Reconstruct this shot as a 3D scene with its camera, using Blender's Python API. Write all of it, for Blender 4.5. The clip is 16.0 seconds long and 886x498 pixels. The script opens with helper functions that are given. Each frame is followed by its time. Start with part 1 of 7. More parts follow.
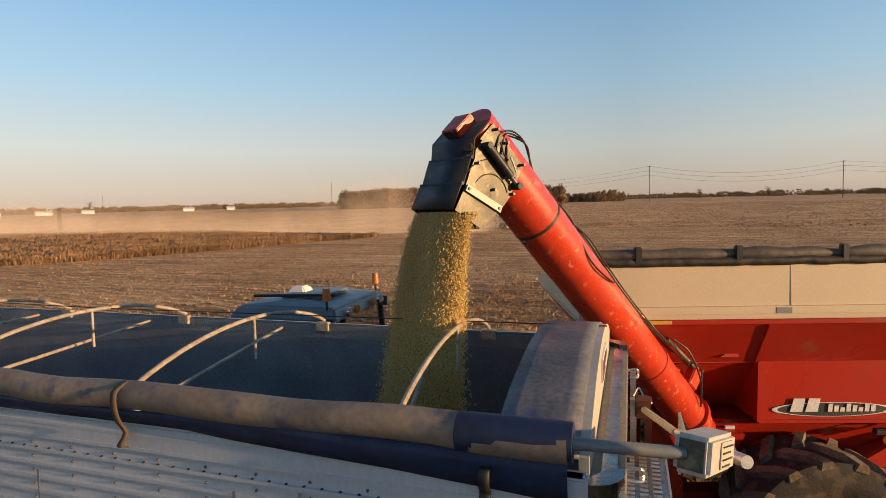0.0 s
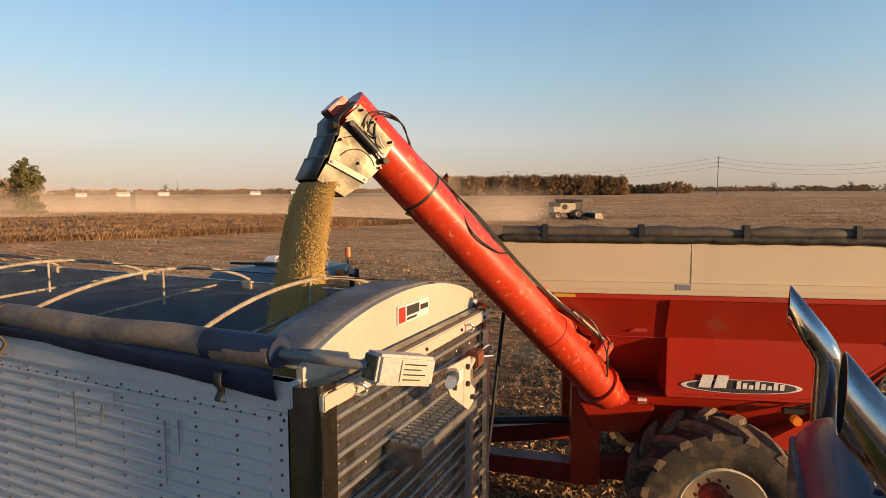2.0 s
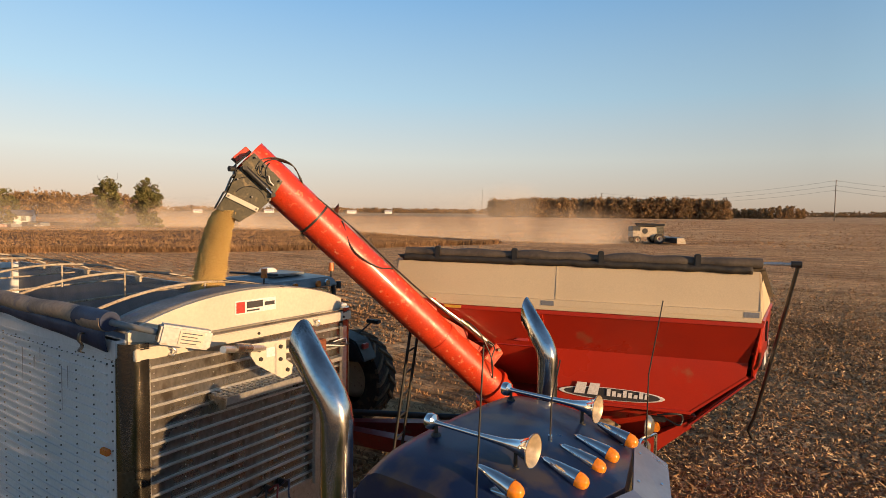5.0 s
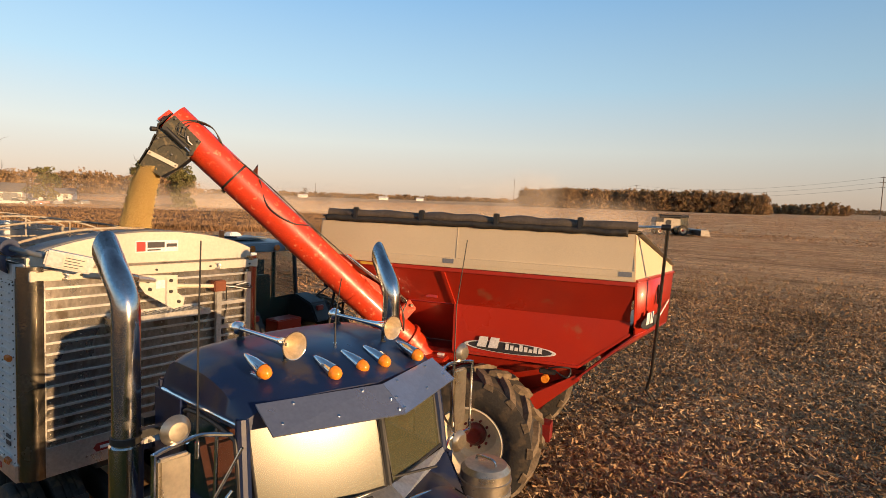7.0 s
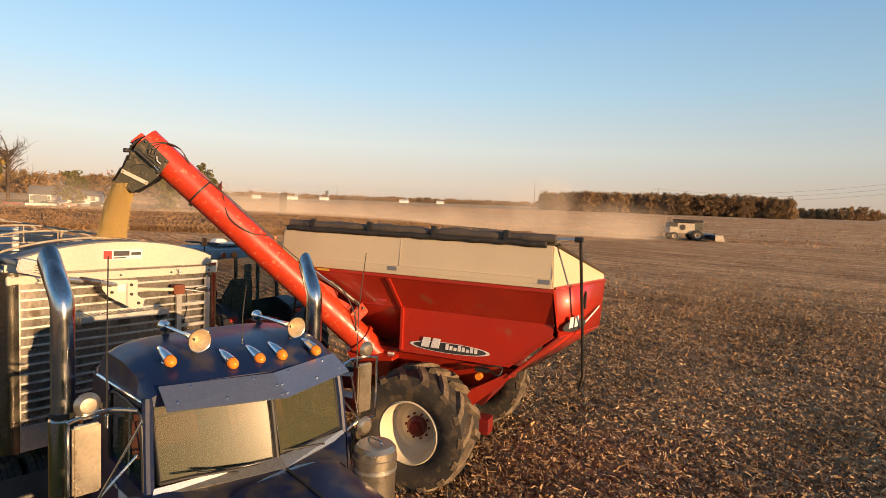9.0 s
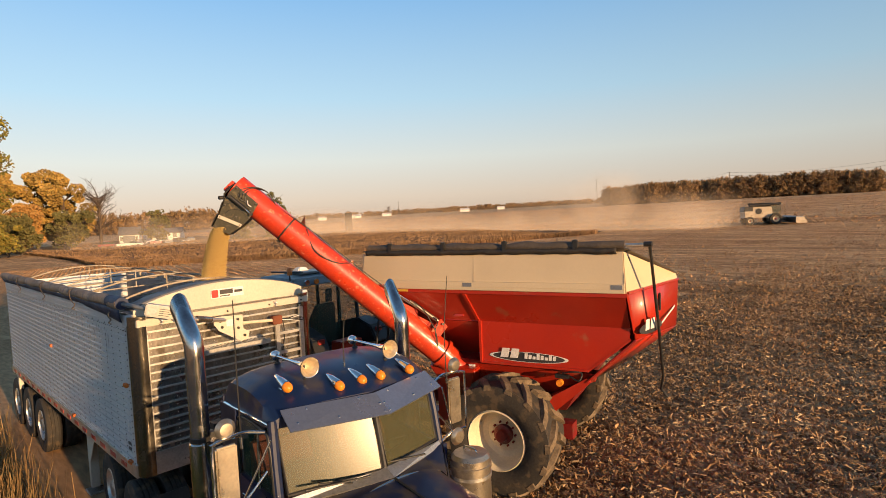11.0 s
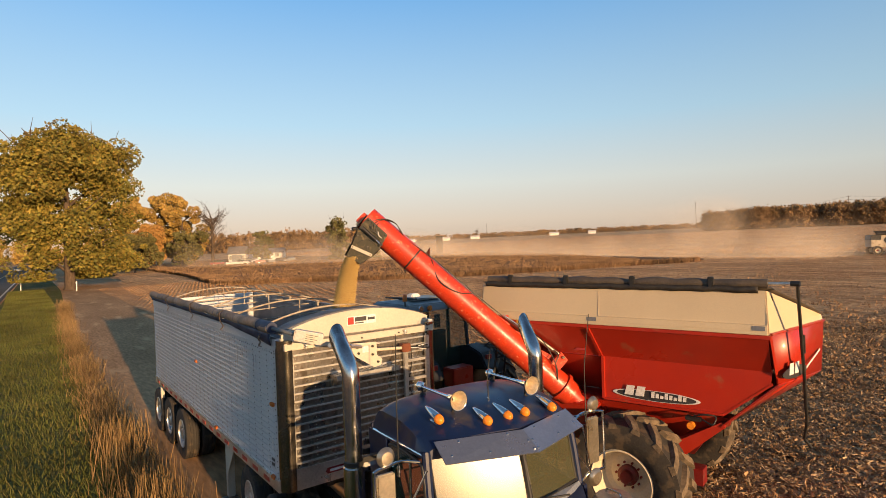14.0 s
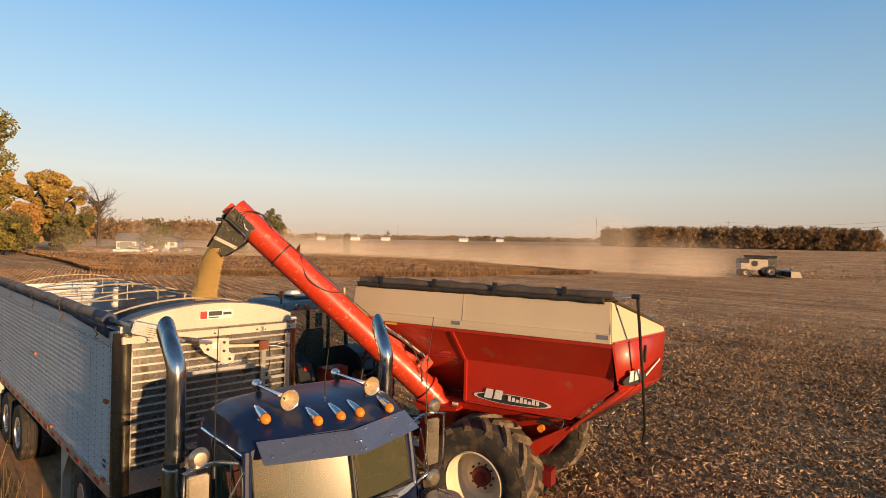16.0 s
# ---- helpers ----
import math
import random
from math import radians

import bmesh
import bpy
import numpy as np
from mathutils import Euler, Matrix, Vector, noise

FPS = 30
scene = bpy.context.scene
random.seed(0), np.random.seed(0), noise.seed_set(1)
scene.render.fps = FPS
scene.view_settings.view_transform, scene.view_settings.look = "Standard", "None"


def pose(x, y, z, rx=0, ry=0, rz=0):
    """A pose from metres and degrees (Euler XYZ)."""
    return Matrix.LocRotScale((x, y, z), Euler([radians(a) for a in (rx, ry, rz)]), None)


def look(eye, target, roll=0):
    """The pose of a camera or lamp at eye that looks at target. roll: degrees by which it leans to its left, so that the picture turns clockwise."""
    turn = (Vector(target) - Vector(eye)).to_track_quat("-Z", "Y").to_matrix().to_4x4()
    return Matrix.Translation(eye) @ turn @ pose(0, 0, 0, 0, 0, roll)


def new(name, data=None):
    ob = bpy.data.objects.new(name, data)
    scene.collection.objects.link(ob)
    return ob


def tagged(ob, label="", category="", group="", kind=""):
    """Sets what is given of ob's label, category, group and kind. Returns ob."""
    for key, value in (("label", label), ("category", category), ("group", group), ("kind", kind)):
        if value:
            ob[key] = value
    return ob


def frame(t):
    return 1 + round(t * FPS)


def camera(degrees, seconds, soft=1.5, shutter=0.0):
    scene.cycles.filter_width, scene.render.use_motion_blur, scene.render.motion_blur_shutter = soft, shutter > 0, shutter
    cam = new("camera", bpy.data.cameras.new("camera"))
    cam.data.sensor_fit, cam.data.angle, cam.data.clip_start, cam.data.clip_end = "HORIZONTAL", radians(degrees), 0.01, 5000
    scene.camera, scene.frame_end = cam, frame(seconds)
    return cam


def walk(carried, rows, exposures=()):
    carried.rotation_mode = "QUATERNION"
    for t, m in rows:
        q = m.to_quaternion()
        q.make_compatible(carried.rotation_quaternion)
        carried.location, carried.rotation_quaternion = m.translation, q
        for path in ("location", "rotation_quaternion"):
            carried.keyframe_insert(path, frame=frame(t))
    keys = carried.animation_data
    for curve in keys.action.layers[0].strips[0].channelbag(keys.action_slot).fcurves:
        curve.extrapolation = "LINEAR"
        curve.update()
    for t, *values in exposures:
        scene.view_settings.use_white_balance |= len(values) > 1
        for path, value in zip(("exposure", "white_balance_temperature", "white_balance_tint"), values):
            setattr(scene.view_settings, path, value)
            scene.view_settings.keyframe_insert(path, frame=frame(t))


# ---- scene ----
cam = camera(75.5, 16.0, soft=0.8)
ROWS = [
    (0.0, 0.136, -3.334, 4.190, 86.04, 1.14, 18.06),
    (0.5, 0.494, -3.281, 4.127, 85.29, 0.36, 20.67),
    (1.0, 0.901, -3.286, 4.072, 84.81, 0.13, 23.01),
    (1.5, 1.294, -3.259, 4.045, 84.78, 0.09, 23.45),
    (2.0, 1.701, -3.325, 4.043, 84.94, -0.04, 23.99),
    (2.5, 2.105, -3.374, 4.122, 85.35, 0.15, 24.69),
    (3.0, 2.542, -3.424, 4.136, 86.02, 0.35, 26.09),
    (5.5, 4.643, -3.394, 4.122, 86.70, -1.30, 34.26),
    (6.0, 5.010, -3.232, 3.983, 86.38, -1.49, 34.87),
    (6.5, 5.473, -3.085, 3.885, 86.05, -2.02, 35.44),
    (7.0, 5.930, -3.020, 3.845, 85.67, -2.36, 36.40),
    (7.5, 6.510, -2.970, 3.920, 85.72, -2.85, 36.66),
    (8.0, 6.970, -2.920, 4.045, 85.97, -3.45, 36.90),
    (10.5, 7.356, -3.210, 4.004, 86.08, 1.61, 42.95),
    (11.0, 7.423, -3.332, 4.191, 86.65, 2.66, 44.61),
    (11.5, 7.454, -3.356, 4.238, 87.29, 3.24, 45.87),
    (12.0, 7.441, -3.321, 4.197, 87.29, 3.24, 46.50),
    (12.5, 7.379, -3.388, 4.220, 87.79, 2.46, 47.40),
    (13.0, 7.295, -3.554, 4.284, 88.34, 2.47, 49.72),
    (13.5, 7.222, -3.709, 4.340, 89.01, 2.51, 51.92),
    (14.0, 7.152, -3.820, 4.355, 89.29, 1.93, 53.38),
    (14.5, 7.163, -3.781, 4.323, 88.96, -1.07, 51.66),
    (15.0, 7.272, -3.655, 4.363, 89.60, -2.90, 48.21),
    (15.5, 7.403, -3.516, 4.372, 89.93, -2.17, 46.42),
    (16.0, 7.531, -3.339, 4.326, 89.49, -1.50, 44.47),
]
walk(cam, [(t, pose(x, y, z, rx, ry, rz)) for t, x, y, z, rx, ry, rz in ROWS],
     [(0, -0.03, 6750, 10), (2, 0.0, 6750, 10), (5.5, 0.02, 6750, 10), (7, 0.12, 6750, 10), (8, 0.17, 6750, 10), (10.5, 0.08, 6750, 10), (12.5, 0.05, 6750, 10), (16, 0.0, 6750, 10)])

# ---- light ----
SUN_AZ, SUN_EL = radians(-3.6), radians(6.5)
sun_way = Vector((math.cos(SUN_AZ) * math.cos(SUN_EL), math.sin(SUN_AZ) * math.cos(SUN_EL), math.sin(SUN_EL)))
world = bpy.data.worlds.new("world")
scene.world = world
world.use_nodes = True
nt = world.node_tree
bg = nt.nodes["Background"]
sky = nt.nodes.new("ShaderNodeTexSky")
sky.sky_type, sky.sun_disc = "NISHITA", False
sky.sun_elevation, sky.sun_rotation = SUN_EL, radians(93.6)
sky.air_density, sky.dust_density, sky.ozone_density = 1.0, 0.6, 3.0
coord = nt.nodes.new("ShaderNodeTexCoord")
split = nt.nodes.new("ShaderNodeSeparateXYZ")
ramp = nt.nodes.new("ShaderNodeValToRGB")
nt.links.new(coord.outputs["Generated"], split.inputs[0])
nt.links.new(split.outputs["Z"], ramp.inputs[0])
SKY = [(0.0, (0.56, 0.44, 0.35)), (0.035, (0.67, 0.56, 0.46)), (0.10, (0.66, 0.69, 0.66)), (0.20, (0.43, 0.64, 0.80)), (0.40, (0.17, 0.42, 0.78)), (0.55, (0.11, 0.22, 0.40)), (1.0, (0.05, 0.09, 0.17))]
while len(ramp.color_ramp.elements) < len(SKY):
    ramp.color_ramp.elements.new(0.5)
for el, (p, c) in zip(ramp.color_ramp.elements, SKY):
    el.position, el.color = p, (*c, 1)
gain = nt.nodes.new("ShaderNodeVectorMath")
gain.operation = "SCALE"
gain.inputs["Scale"].default_value = 0.12
nt.links.new(sky.outputs[0], gain.inputs[0])
mix = nt.nodes.new("ShaderNodeMix")
mix.data_type = "RGBA"
mix.inputs["Factor"].default_value = 0.92
nt.links.new(gain.outputs[0], mix.inputs["A"])
side = nt.nodes.new("ShaderNodeMath")
side.operation = "ABSOLUTE"
nt.links.new(split.outputs["X"], side.inputs[0])
sweep = nt.nodes.new("ShaderNodeMath")
sweep.operation = "MULTIPLY_ADD"
sweep.inputs[1].default_value, sweep.inputs[2].default_value = 0.40, 0.82
nt.links.new(side.outputs[0], sweep.inputs[0])
tone = nt.nodes.new("ShaderNodeVectorMath")
tone.operation = "SCALE"
nt.links.new(ramp.outputs[0], tone.inputs[0])
nt.links.new(sweep.outputs[0], tone.inputs["Scale"])
nt.links.new(tone.outputs[0], mix.inputs["B"])
nt.links.new(mix.outputs["Result"], bg.inputs[0])
bg.inputs[1].default_value = 1.0
lamp = bpy.data.lights.new("sun", "SUN")
lamp.energy, lamp.angle, lamp.color = 7.4, radians(0.6), (1.0, 0.63, 0.32)
new("sun", lamp).matrix_world = look(sun_way * 60, (0, 0, 0))


# ---- materials ----
def rgba(c):
    return (c[0], c[1], c[2], 1)


def surf(name, c1, c2=None, rough=0.5, metal=0.0, scale=3.0, fine=40.0, grain=0.2, bump=0.1, dirt=None, dirt_at=0.6, stretch=(1, 1, 1), coat=0.0, bump_scale=None):
    """A surface with broad change from c1 to c2, fine grain, patches of dirt and slight relief."""
    m = bpy.data.materials.new(name)
    m.use_nodes = True
    n, ln = m.node_tree.nodes, m.node_tree.links
    b = n["Principled BSDF"]
    tc, mp = n.new("ShaderNodeTexCoord"), n.new("ShaderNodeMapping")
    mp.inputs["Scale"].default_value = stretch
    ln.new(tc.outputs["Object"], mp.inputs[0])

    def noise_node(s, detail):
        t = n.new("ShaderNodeTexNoise")
        t.inputs["Scale"].default_value, t.inputs["Detail"].default_value = s, detail
        ln.new(mp.outputs[0], t.inputs["Vector"])
        return t

    def mixer(kind, fac, a, bb):
        x = n.new("ShaderNodeMix")
        x.data_type, x.blend_type = "RGBA", kind
        for key, v in (("Factor", fac), ("A", a), ("B", bb)):
            if isinstance(v, (float, int)):
                x.inputs[key].default_value = v
            elif isinstance(v, tuple):
                x.inputs[key].default_value = rgba(v)
            else:
                ln.new(v, x.inputs[key])
        return x.outputs["Result"]

    def stepped(out, lo, hi, a=0.0, z=1.0):
        r = n.new("ShaderNodeMapRange")
        r.inputs["From Min"].default_value, r.inputs["From Max"].default_value = lo, hi
        r.inputs["To Min"].default_value, r.inputs["To Max"].default_value = a, z
        ln.new(out, r.inputs["Value"])
        return r.outputs[0]

    broad, small = noise_node(scale, 5), noise_node(fine, 4)
    col = mixer("MIX", stepped(broad.outputs["Fac"], 0.35, 0.65), tuple(c1), tuple(c2 or [v * 0.82 for v in c1]))
    g = stepped(small.outputs["Fac"], 0.3, 0.7, 1 - grain, 1 + grain * 0.6)
    comb = n.new("ShaderNodeCombineColor")
    for k in range(3):
        ln.new(g, comb.inputs[k])
    col = mixer("MULTIPLY", 1.0, col, comb.outputs[0])
    if dirt:
        third = noise_node(scale * 2.3, 8)
        fac = stepped(third.outputs["Fac"], dirt_at, dirt_at + 0.12)
        col = mixer("MIX", fac, col, tuple(dirt))
    ln.new(col, b.inputs["Base Color"])
    ln.new(stepped(broad.outputs["Fac"], 0.3, 0.7, max(rough - 0.1, 0.02), min(rough + 0.12, 1)), b.inputs["Roughness"])
    b.inputs["Metallic"].default_value = metal
    b.inputs["Coat Weight"].default_value = coat
    b.inputs["Coat Roughness"].default_value = 0.08
    if bump:
        bp = n.new("ShaderNodeBump")
        bp.inputs["Strength"].default_value, bp.inputs["Distance"].default_value = bump, 0.02
        src = noise_node(bump_scale, 6) if bump_scale else small
        ln.new(src.outputs["Fac"], bp.inputs["Height"])
        ln.new(bp.outputs[0], b.inputs["Normal"])
    return m


def glass(name, tint, rough=0.02, alpha=0.35):
    m = bpy.data.materials.new(name)
    m.use_nodes = True
    b = m.node_tree.nodes["Principled BSDF"]
    b.inputs["Base Color"].default_value = rgba(tint)
    b.inputs["Roughness"].default_value = rough
    b.inputs["Alpha"].default_value = alpha
    return m


def glow(name, c, e, power):
    m = surf(name, c, rough=0.25)
    m.node_tree.nodes["Principled BSDF"].inputs["Emission Color"].default_value = rgba(e)
    m.node_tree.nodes["Principled BSDF"].inputs["Emission Strength"].default_value = power
    return m


def leafy(name, cols, rough=0.7):
    """Leaves and straw: one tone for each island of the mesh, with light passing through."""
    m = bpy.data.materials.new(name)
    m.use_nodes = True
    n, ln = m.node_tree.nodes, m.node_tree.links
    b = n["Principled BSDF"]
    geo, rp = n.new("ShaderNodeNewGeometry"), n.new("ShaderNodeValToRGB")
    ln.new(geo.outputs["Random Per Island"], rp.inputs[0])
    while len(rp.color_ramp.elements) < len(cols):
        rp.color_ramp.elements.new(0.5)
    for k, (el, c) in enumerate(zip(rp.color_ramp.elements, cols)):
        el.position, el.color = k / (len(cols) - 1), rgba(c)
    tc, nz = n.new("ShaderNodeTexCoord"), n.new("ShaderNodeTexNoise")
    nz.inputs["Scale"].default_value = 0.35
    ln.new(tc.outputs["Object"], nz.inputs["Vector"])
    mr = n.new("ShaderNodeMapRange")
    mr.inputs["From Min"].default_value, mr.inputs["From Max"].default_value, mr.inputs["To Min"].default_value, mr.inputs["To Max"].default_value = 0.3, 0.7, 0.6, 1.25
    ln.new(nz.outputs["Fac"], mr.inputs["Value"])
    sc = n.new("ShaderNodeVectorMath")
    sc.operation = "SCALE"
    ln.new(rp.outputs[0], sc.inputs[0])
    ln.new(mr.outputs[0], sc.inputs["Scale"])
    ln.new(sc.outputs[0], b.inputs["Base Color"])
    b.inputs["Roughness"].default_value = rough
    b.inputs["Specular IOR Level"].default_value = 0.12
    return m


RED = surf("red_paint", (0.43, 0.027, 0.011), (0.35, 0.022, 0.010), rough=0.34, scale=1.2, fine=90, grain=0.1, bump=0.03, dirt=(0.30, 0.10, 0.05), dirt_at=0.62, coat=0.25)
AUGER_RED = surf("auger_red_paint", (0.57, 0.047, 0.016), (0.47, 0.037, 0.014), rough=0.36, scale=7, fine=70, grain=0.2, bump=0.05, dirt=(0.66, 0.20, 0.10), dirt_at=0.60, coat=0.2)
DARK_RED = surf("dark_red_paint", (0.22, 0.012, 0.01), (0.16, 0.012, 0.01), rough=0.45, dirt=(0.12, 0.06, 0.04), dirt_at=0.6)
CREAM = surf("cream_paint", (0.62, 0.50, 0.33), (0.56, 0.45, 0.30), rough=0.45, scale=0.9, fine=70, grain=0.07, bump=0.03, dirt=(0.42, 0.31, 0.19), dirt_at=0.68)
WHITE = surf("white_side_paint", (0.56, 0.57, 0.58), (0.48, 0.50, 0.52), rough=0.36, scale=0.8, fine=50, grain=0.08, bump=0.03, dirt=(0.36, 0.35, 0.33), dirt_at=0.69, stretch=(1, 1, 0.35))
CAP_WHITE = surf("white_cap_paint", (0.56, 0.51, 0.41), (0.47, 0.43, 0.35), rough=0.45, scale=1.5, grain=0.08, dirt=(0.55, 0.45, 0.32), dirt_at=0.68)
STEEL = surf("stainless_sheet", (0.42, 0.39, 0.34), (0.26, 0.23, 0.20), rough=0.28, metal=0.9, scale=2.5, fine=30, grain=0.25, bump=0.06, dirt=(0.16, 0.13, 0.10), dirt_at=0.58, stretch=(1, 1, 0.6))
POST_STEEL = surf("polished_corner_steel", (0.30, 0.27, 0.22), (0.20, 0.18, 0.15), rough=0.2, metal=0.95, scale=2.0, grain=0.2, bump=0.05, dirt=(0.10, 0.09, 0.07), dirt_at=0.62)
ALU = surf("aluminium", (0.70, 0.68, 0.64), (0.58, 0.56, 0.52), rough=0.35, metal=0.85, scale=4, grain=0.15, bump=0.05, dirt=(0.35, 0.30, 0.24), dirt_at=0.66)
CHROME = surf("chrome", (0.78, 0.77, 0.75), (0.70, 0.69, 0.67), rough=0.09, metal=1.0, scale=5, grain=0.05, bump=0.01)
STACK = surf("chromed_exhaust", (0.62, 0.61, 0.60), (0.52, 0.51, 0.50), rough=0.13, metal=1.0, scale=3, grain=0.1, bump=0.02, dirt=(0.40, 0.33, 0.24), dirt_at=0.66)
# steel with the golden glow of the low sun mixed into its colour
MIRROR_BACK = surf("sun_tinted_brushed_steel", (0.58, 0.50, 0.38), (0.46, 0.40, 0.31), rough=0.34, metal=0.9, scale=6, grain=0.15, bump=0.04)
# chrome horn's inside, its sunlit gold put into the colour
BELL = surf("sun_gold_horn_bell", (0.62, 0.50, 0.34), (0.52, 0.42, 0.28), rough=0.4, metal=0.5)
HOUSING = surf("weathered_white_housing", (0.52, 0.49, 0.45), (0.44, 0.41, 0.37), rough=0.5, dirt=(0.34, 0.29, 0.23), dirt_at=0.6)
BLUE = surf("blue_cab_paint", (0.006, 0.017, 0.066), (0.005, 0.013, 0.048), rough=0.36, scale=1.5, fine=80, grain=0.1, bump=0.02, dirt=(0.055, 0.046, 0.044), dirt_at=0.54, coat=0.12)
VISOR = surf("grey_blue_visor", (0.32, 0.36, 0.45), (0.27, 0.31, 0.39), rough=0.30, metal=0.75, scale=3, grain=0.08, bump=0.02)
BLUE_TARP = surf("blue_tarp", (0.013, 0.028, 0.080), (0.010, 0.018, 0.048), rough=0.62, scale=3, fine=25, grain=0.2, bump=0.25, bump_scale=9)
TAN_TARP = surf("faded_tan_tarp_roll", (0.30, 0.22, 0.15), (0.19, 0.145, 0.11), rough=0.7, scale=3.5, fine=30, grain=0.2, bump=0.3, dirt=(0.11, 0.10, 0.12), dirt_at=0.57, bump_scale=8)
BROWN_TARP = surf("brown_tarp", (0.105, 0.082, 0.060), (0.07, 0.055, 0.042), rough=0.6, scale=4, fine=30, grain=0.2, bump=0.4, bump_scale=10)
BLACK_FAB = surf("black_tarp_edge", (0.022, 0.020, 0.018), (0.035, 0.03, 0.025), rough=0.7, bump=0.5, bump_scale=14)
GREY_TARP = surf("grey_front_tarp", (0.17, 0.165, 0.16), (0.12, 0.12, 0.13), rough=0.6, scale=3, grain=0.3, bump=0.3, bump_scale=10, dirt=(0.10, 0.12, 0.18), dirt_at=0.58)
INNER = surf("dull_inner_wall", (0.20, 0.21, 0.23), (0.15, 0.16, 0.18), rough=0.6, metal=0.2, scale=2, grain=0.15)
SPOUT = surf("dark_olive_spout_steel", (0.075, 0.066, 0.040), (0.052, 0.046, 0.030), rough=0.40, metal=0.3, scale=6, fine=60, grain=0.3, bump=0.04, dirt=(0.17, 0.13, 0.07), dirt_at=0.55)
SPOUT_DARK = surf("dark_grey_rubber_spout", (0.014, 0.015, 0.017), (0.010, 0.010, 0.012), rough=0.55, scale=4, grain=0.15, dirt=(0.09, 0.08, 0.06), dirt_at=0.66)
BLACK = surf("black_steel", (0.016, 0.016, 0.016), (0.025, 0.023, 0.02), rough=0.5, scale=4, grain=0.2)
RUBBER = surf("tyre_rubber", (0.026, 0.024, 0.022), (0.040, 0.034, 0.028), rough=0.85, scale=3, fine=35, grain=0.25, bump=0.2, dirt=(0.085, 0.062, 0.040), dirt_at=0.52)
MUDDY = surf("dusty_tread_rubber", (0.21, 0.155, 0.098), (0.10, 0.074, 0.048), rough=0.9, scale=5, fine=30, grain=0.3, bump=0.3)
RIM = surf("cream_rim_paint", (0.70, 0.62, 0.46), (0.60, 0.52, 0.38), rough=0.42, scale=3, grain=0.1, dirt=(0.34, 0.25, 0.15), dirt_at=0.64)
SOOT = surf("sooty_pipe_inside", (0.012, 0.011, 0.010), (0.02, 0.018, 0.015), rough=0.9)
RIVET = surf("dull_rivets", (0.16, 0.15, 0.14), (0.10, 0.095, 0.09), rough=0.5, metal=0.4)
BOW = surf("weathered_bow_paint", (0.44, 0.38, 0.29), (0.30, 0.24, 0.17), rough=0.55, scale=7, fine=40, grain=0.25, dirt=(0.16, 0.10, 0.06), dirt_at=0.6)
ORANGE = glow("amber_lens", (0.80, 0.24, 0.02), (1.0, 0.25, 0.02), 0.12)
AMBER_DARK = surf("amber_reflector", (0.62, 0.18, 0.03), (0.5, 0.13, 0.03), rough=0.25)
TAPE_RED = surf("red_reflective_tape", (0.42, 0.05, 0.04), (0.35, 0.05, 0.04), rough=0.35)
LABEL = surf("white_label", (0.74, 0.72, 0.70), (0.66, 0.64, 0.62), rough=0.5, dirt=(0.5, 0.45, 0.38), dirt_at=0.68)
DUSTY = surf("dust_covered_beam", (0.36, 0.31, 0.24), (0.28, 0.24, 0.19), rough=0.7, scale=3, grain=0.2)
STREAK = surf("grey_grime", (0.27, 0.275, 0.28), (0.22, 0.22, 0.22), rough=0.6)
INK = surf("dark_ink", (0.03, 0.03, 0.035), (0.05, 0.045, 0.045), rough=0.5)
YELLOW = surf("yellow_decal", (0.62, 0.38, 0.05), (0.55, 0.32, 0.05), rough=0.5)
WINDSCREEN = glass("windscreen_glass", (0.11, 0.11, 0.06), 0.22, 0.40)
CAB_GLASS = glass("tractor_glass", (0.06, 0.12, 0.085), 0.04, 0.20)
CABIN = surf("cabin_trim", (0.05, 0.05, 0.04), (0.035, 0.035, 0.03), rough=0.8)
RUST = surf("rust_brown_seat", (0.20, 0.06, 0.025), (0.15, 0.045, 0.02), rough=0.8)
ROOF_GREY = surf("grey_tractor_roof", (0.19, 0.205, 0.21), (0.15, 0.165, 0.175), rough=0.4, scale=2, grain=0.1, dirt=(0.2, 0.18, 0.15), dirt_at=0.62)
GRAIN = leafy("soybeans", [(0.64, 0.43, 0.14), (0.74, 0.53, 0.20), (0.80, 0.58, 0.24), (0.52, 0.33, 0.10)], 0.5)
GRAIN_HEAP = surf("soybean_heap", (0.62, 0.43, 0.15), (0.48, 0.32, 0.11), rough=0.6, scale=20, fine=110, grain=0.45, bump=0.8)
BARK = surf("bark", (0.13, 0.095, 0.07), (0.08, 0.06, 0.045), rough=0.9, scale=4, fine=20, grain=0.35, bump=0.8, stretch=(1, 1, 0.25))
LEAF_GREEN = leafy("green_turning_leaves", [(0.15, 0.15, 0.035), (0.22, 0.19, 0.04), (0.31, 0.225, 0.05), (0.10, 0.105, 0.028), (0.26, 0.175, 0.04)])
LEAF_GOLD = leafy("golden_autumn_leaves", [(0.44, 0.28, 0.075), (0.37, 0.245, 0.07), (0.29, 0.21, 0.065), (0.42, 0.24, 0.075)])
LEAF_ORANGE = leafy("orange_autumn_leaves", [(0.46, 0.24, 0.075), (0.39, 0.215, 0.07), (0.33, 0.21, 0.075)])
LEAF_DARK = leafy("dark_green_leaves", [(0.11, 0.11, 0.045), (0.14, 0.13, 0.05), (0.18, 0.15, 0.06)])
# brown leaf tones lightened to hold the haze over far trees
LEAF_WOOD = leafy("haze_lightened_wood_leaves", [(0.31, 0.185, 0.095), (0.25, 0.16, 0.09), (0.34, 0.205, 0.09), (0.21, 0.155, 0.085), (0.40, 0.225, 0.095)])
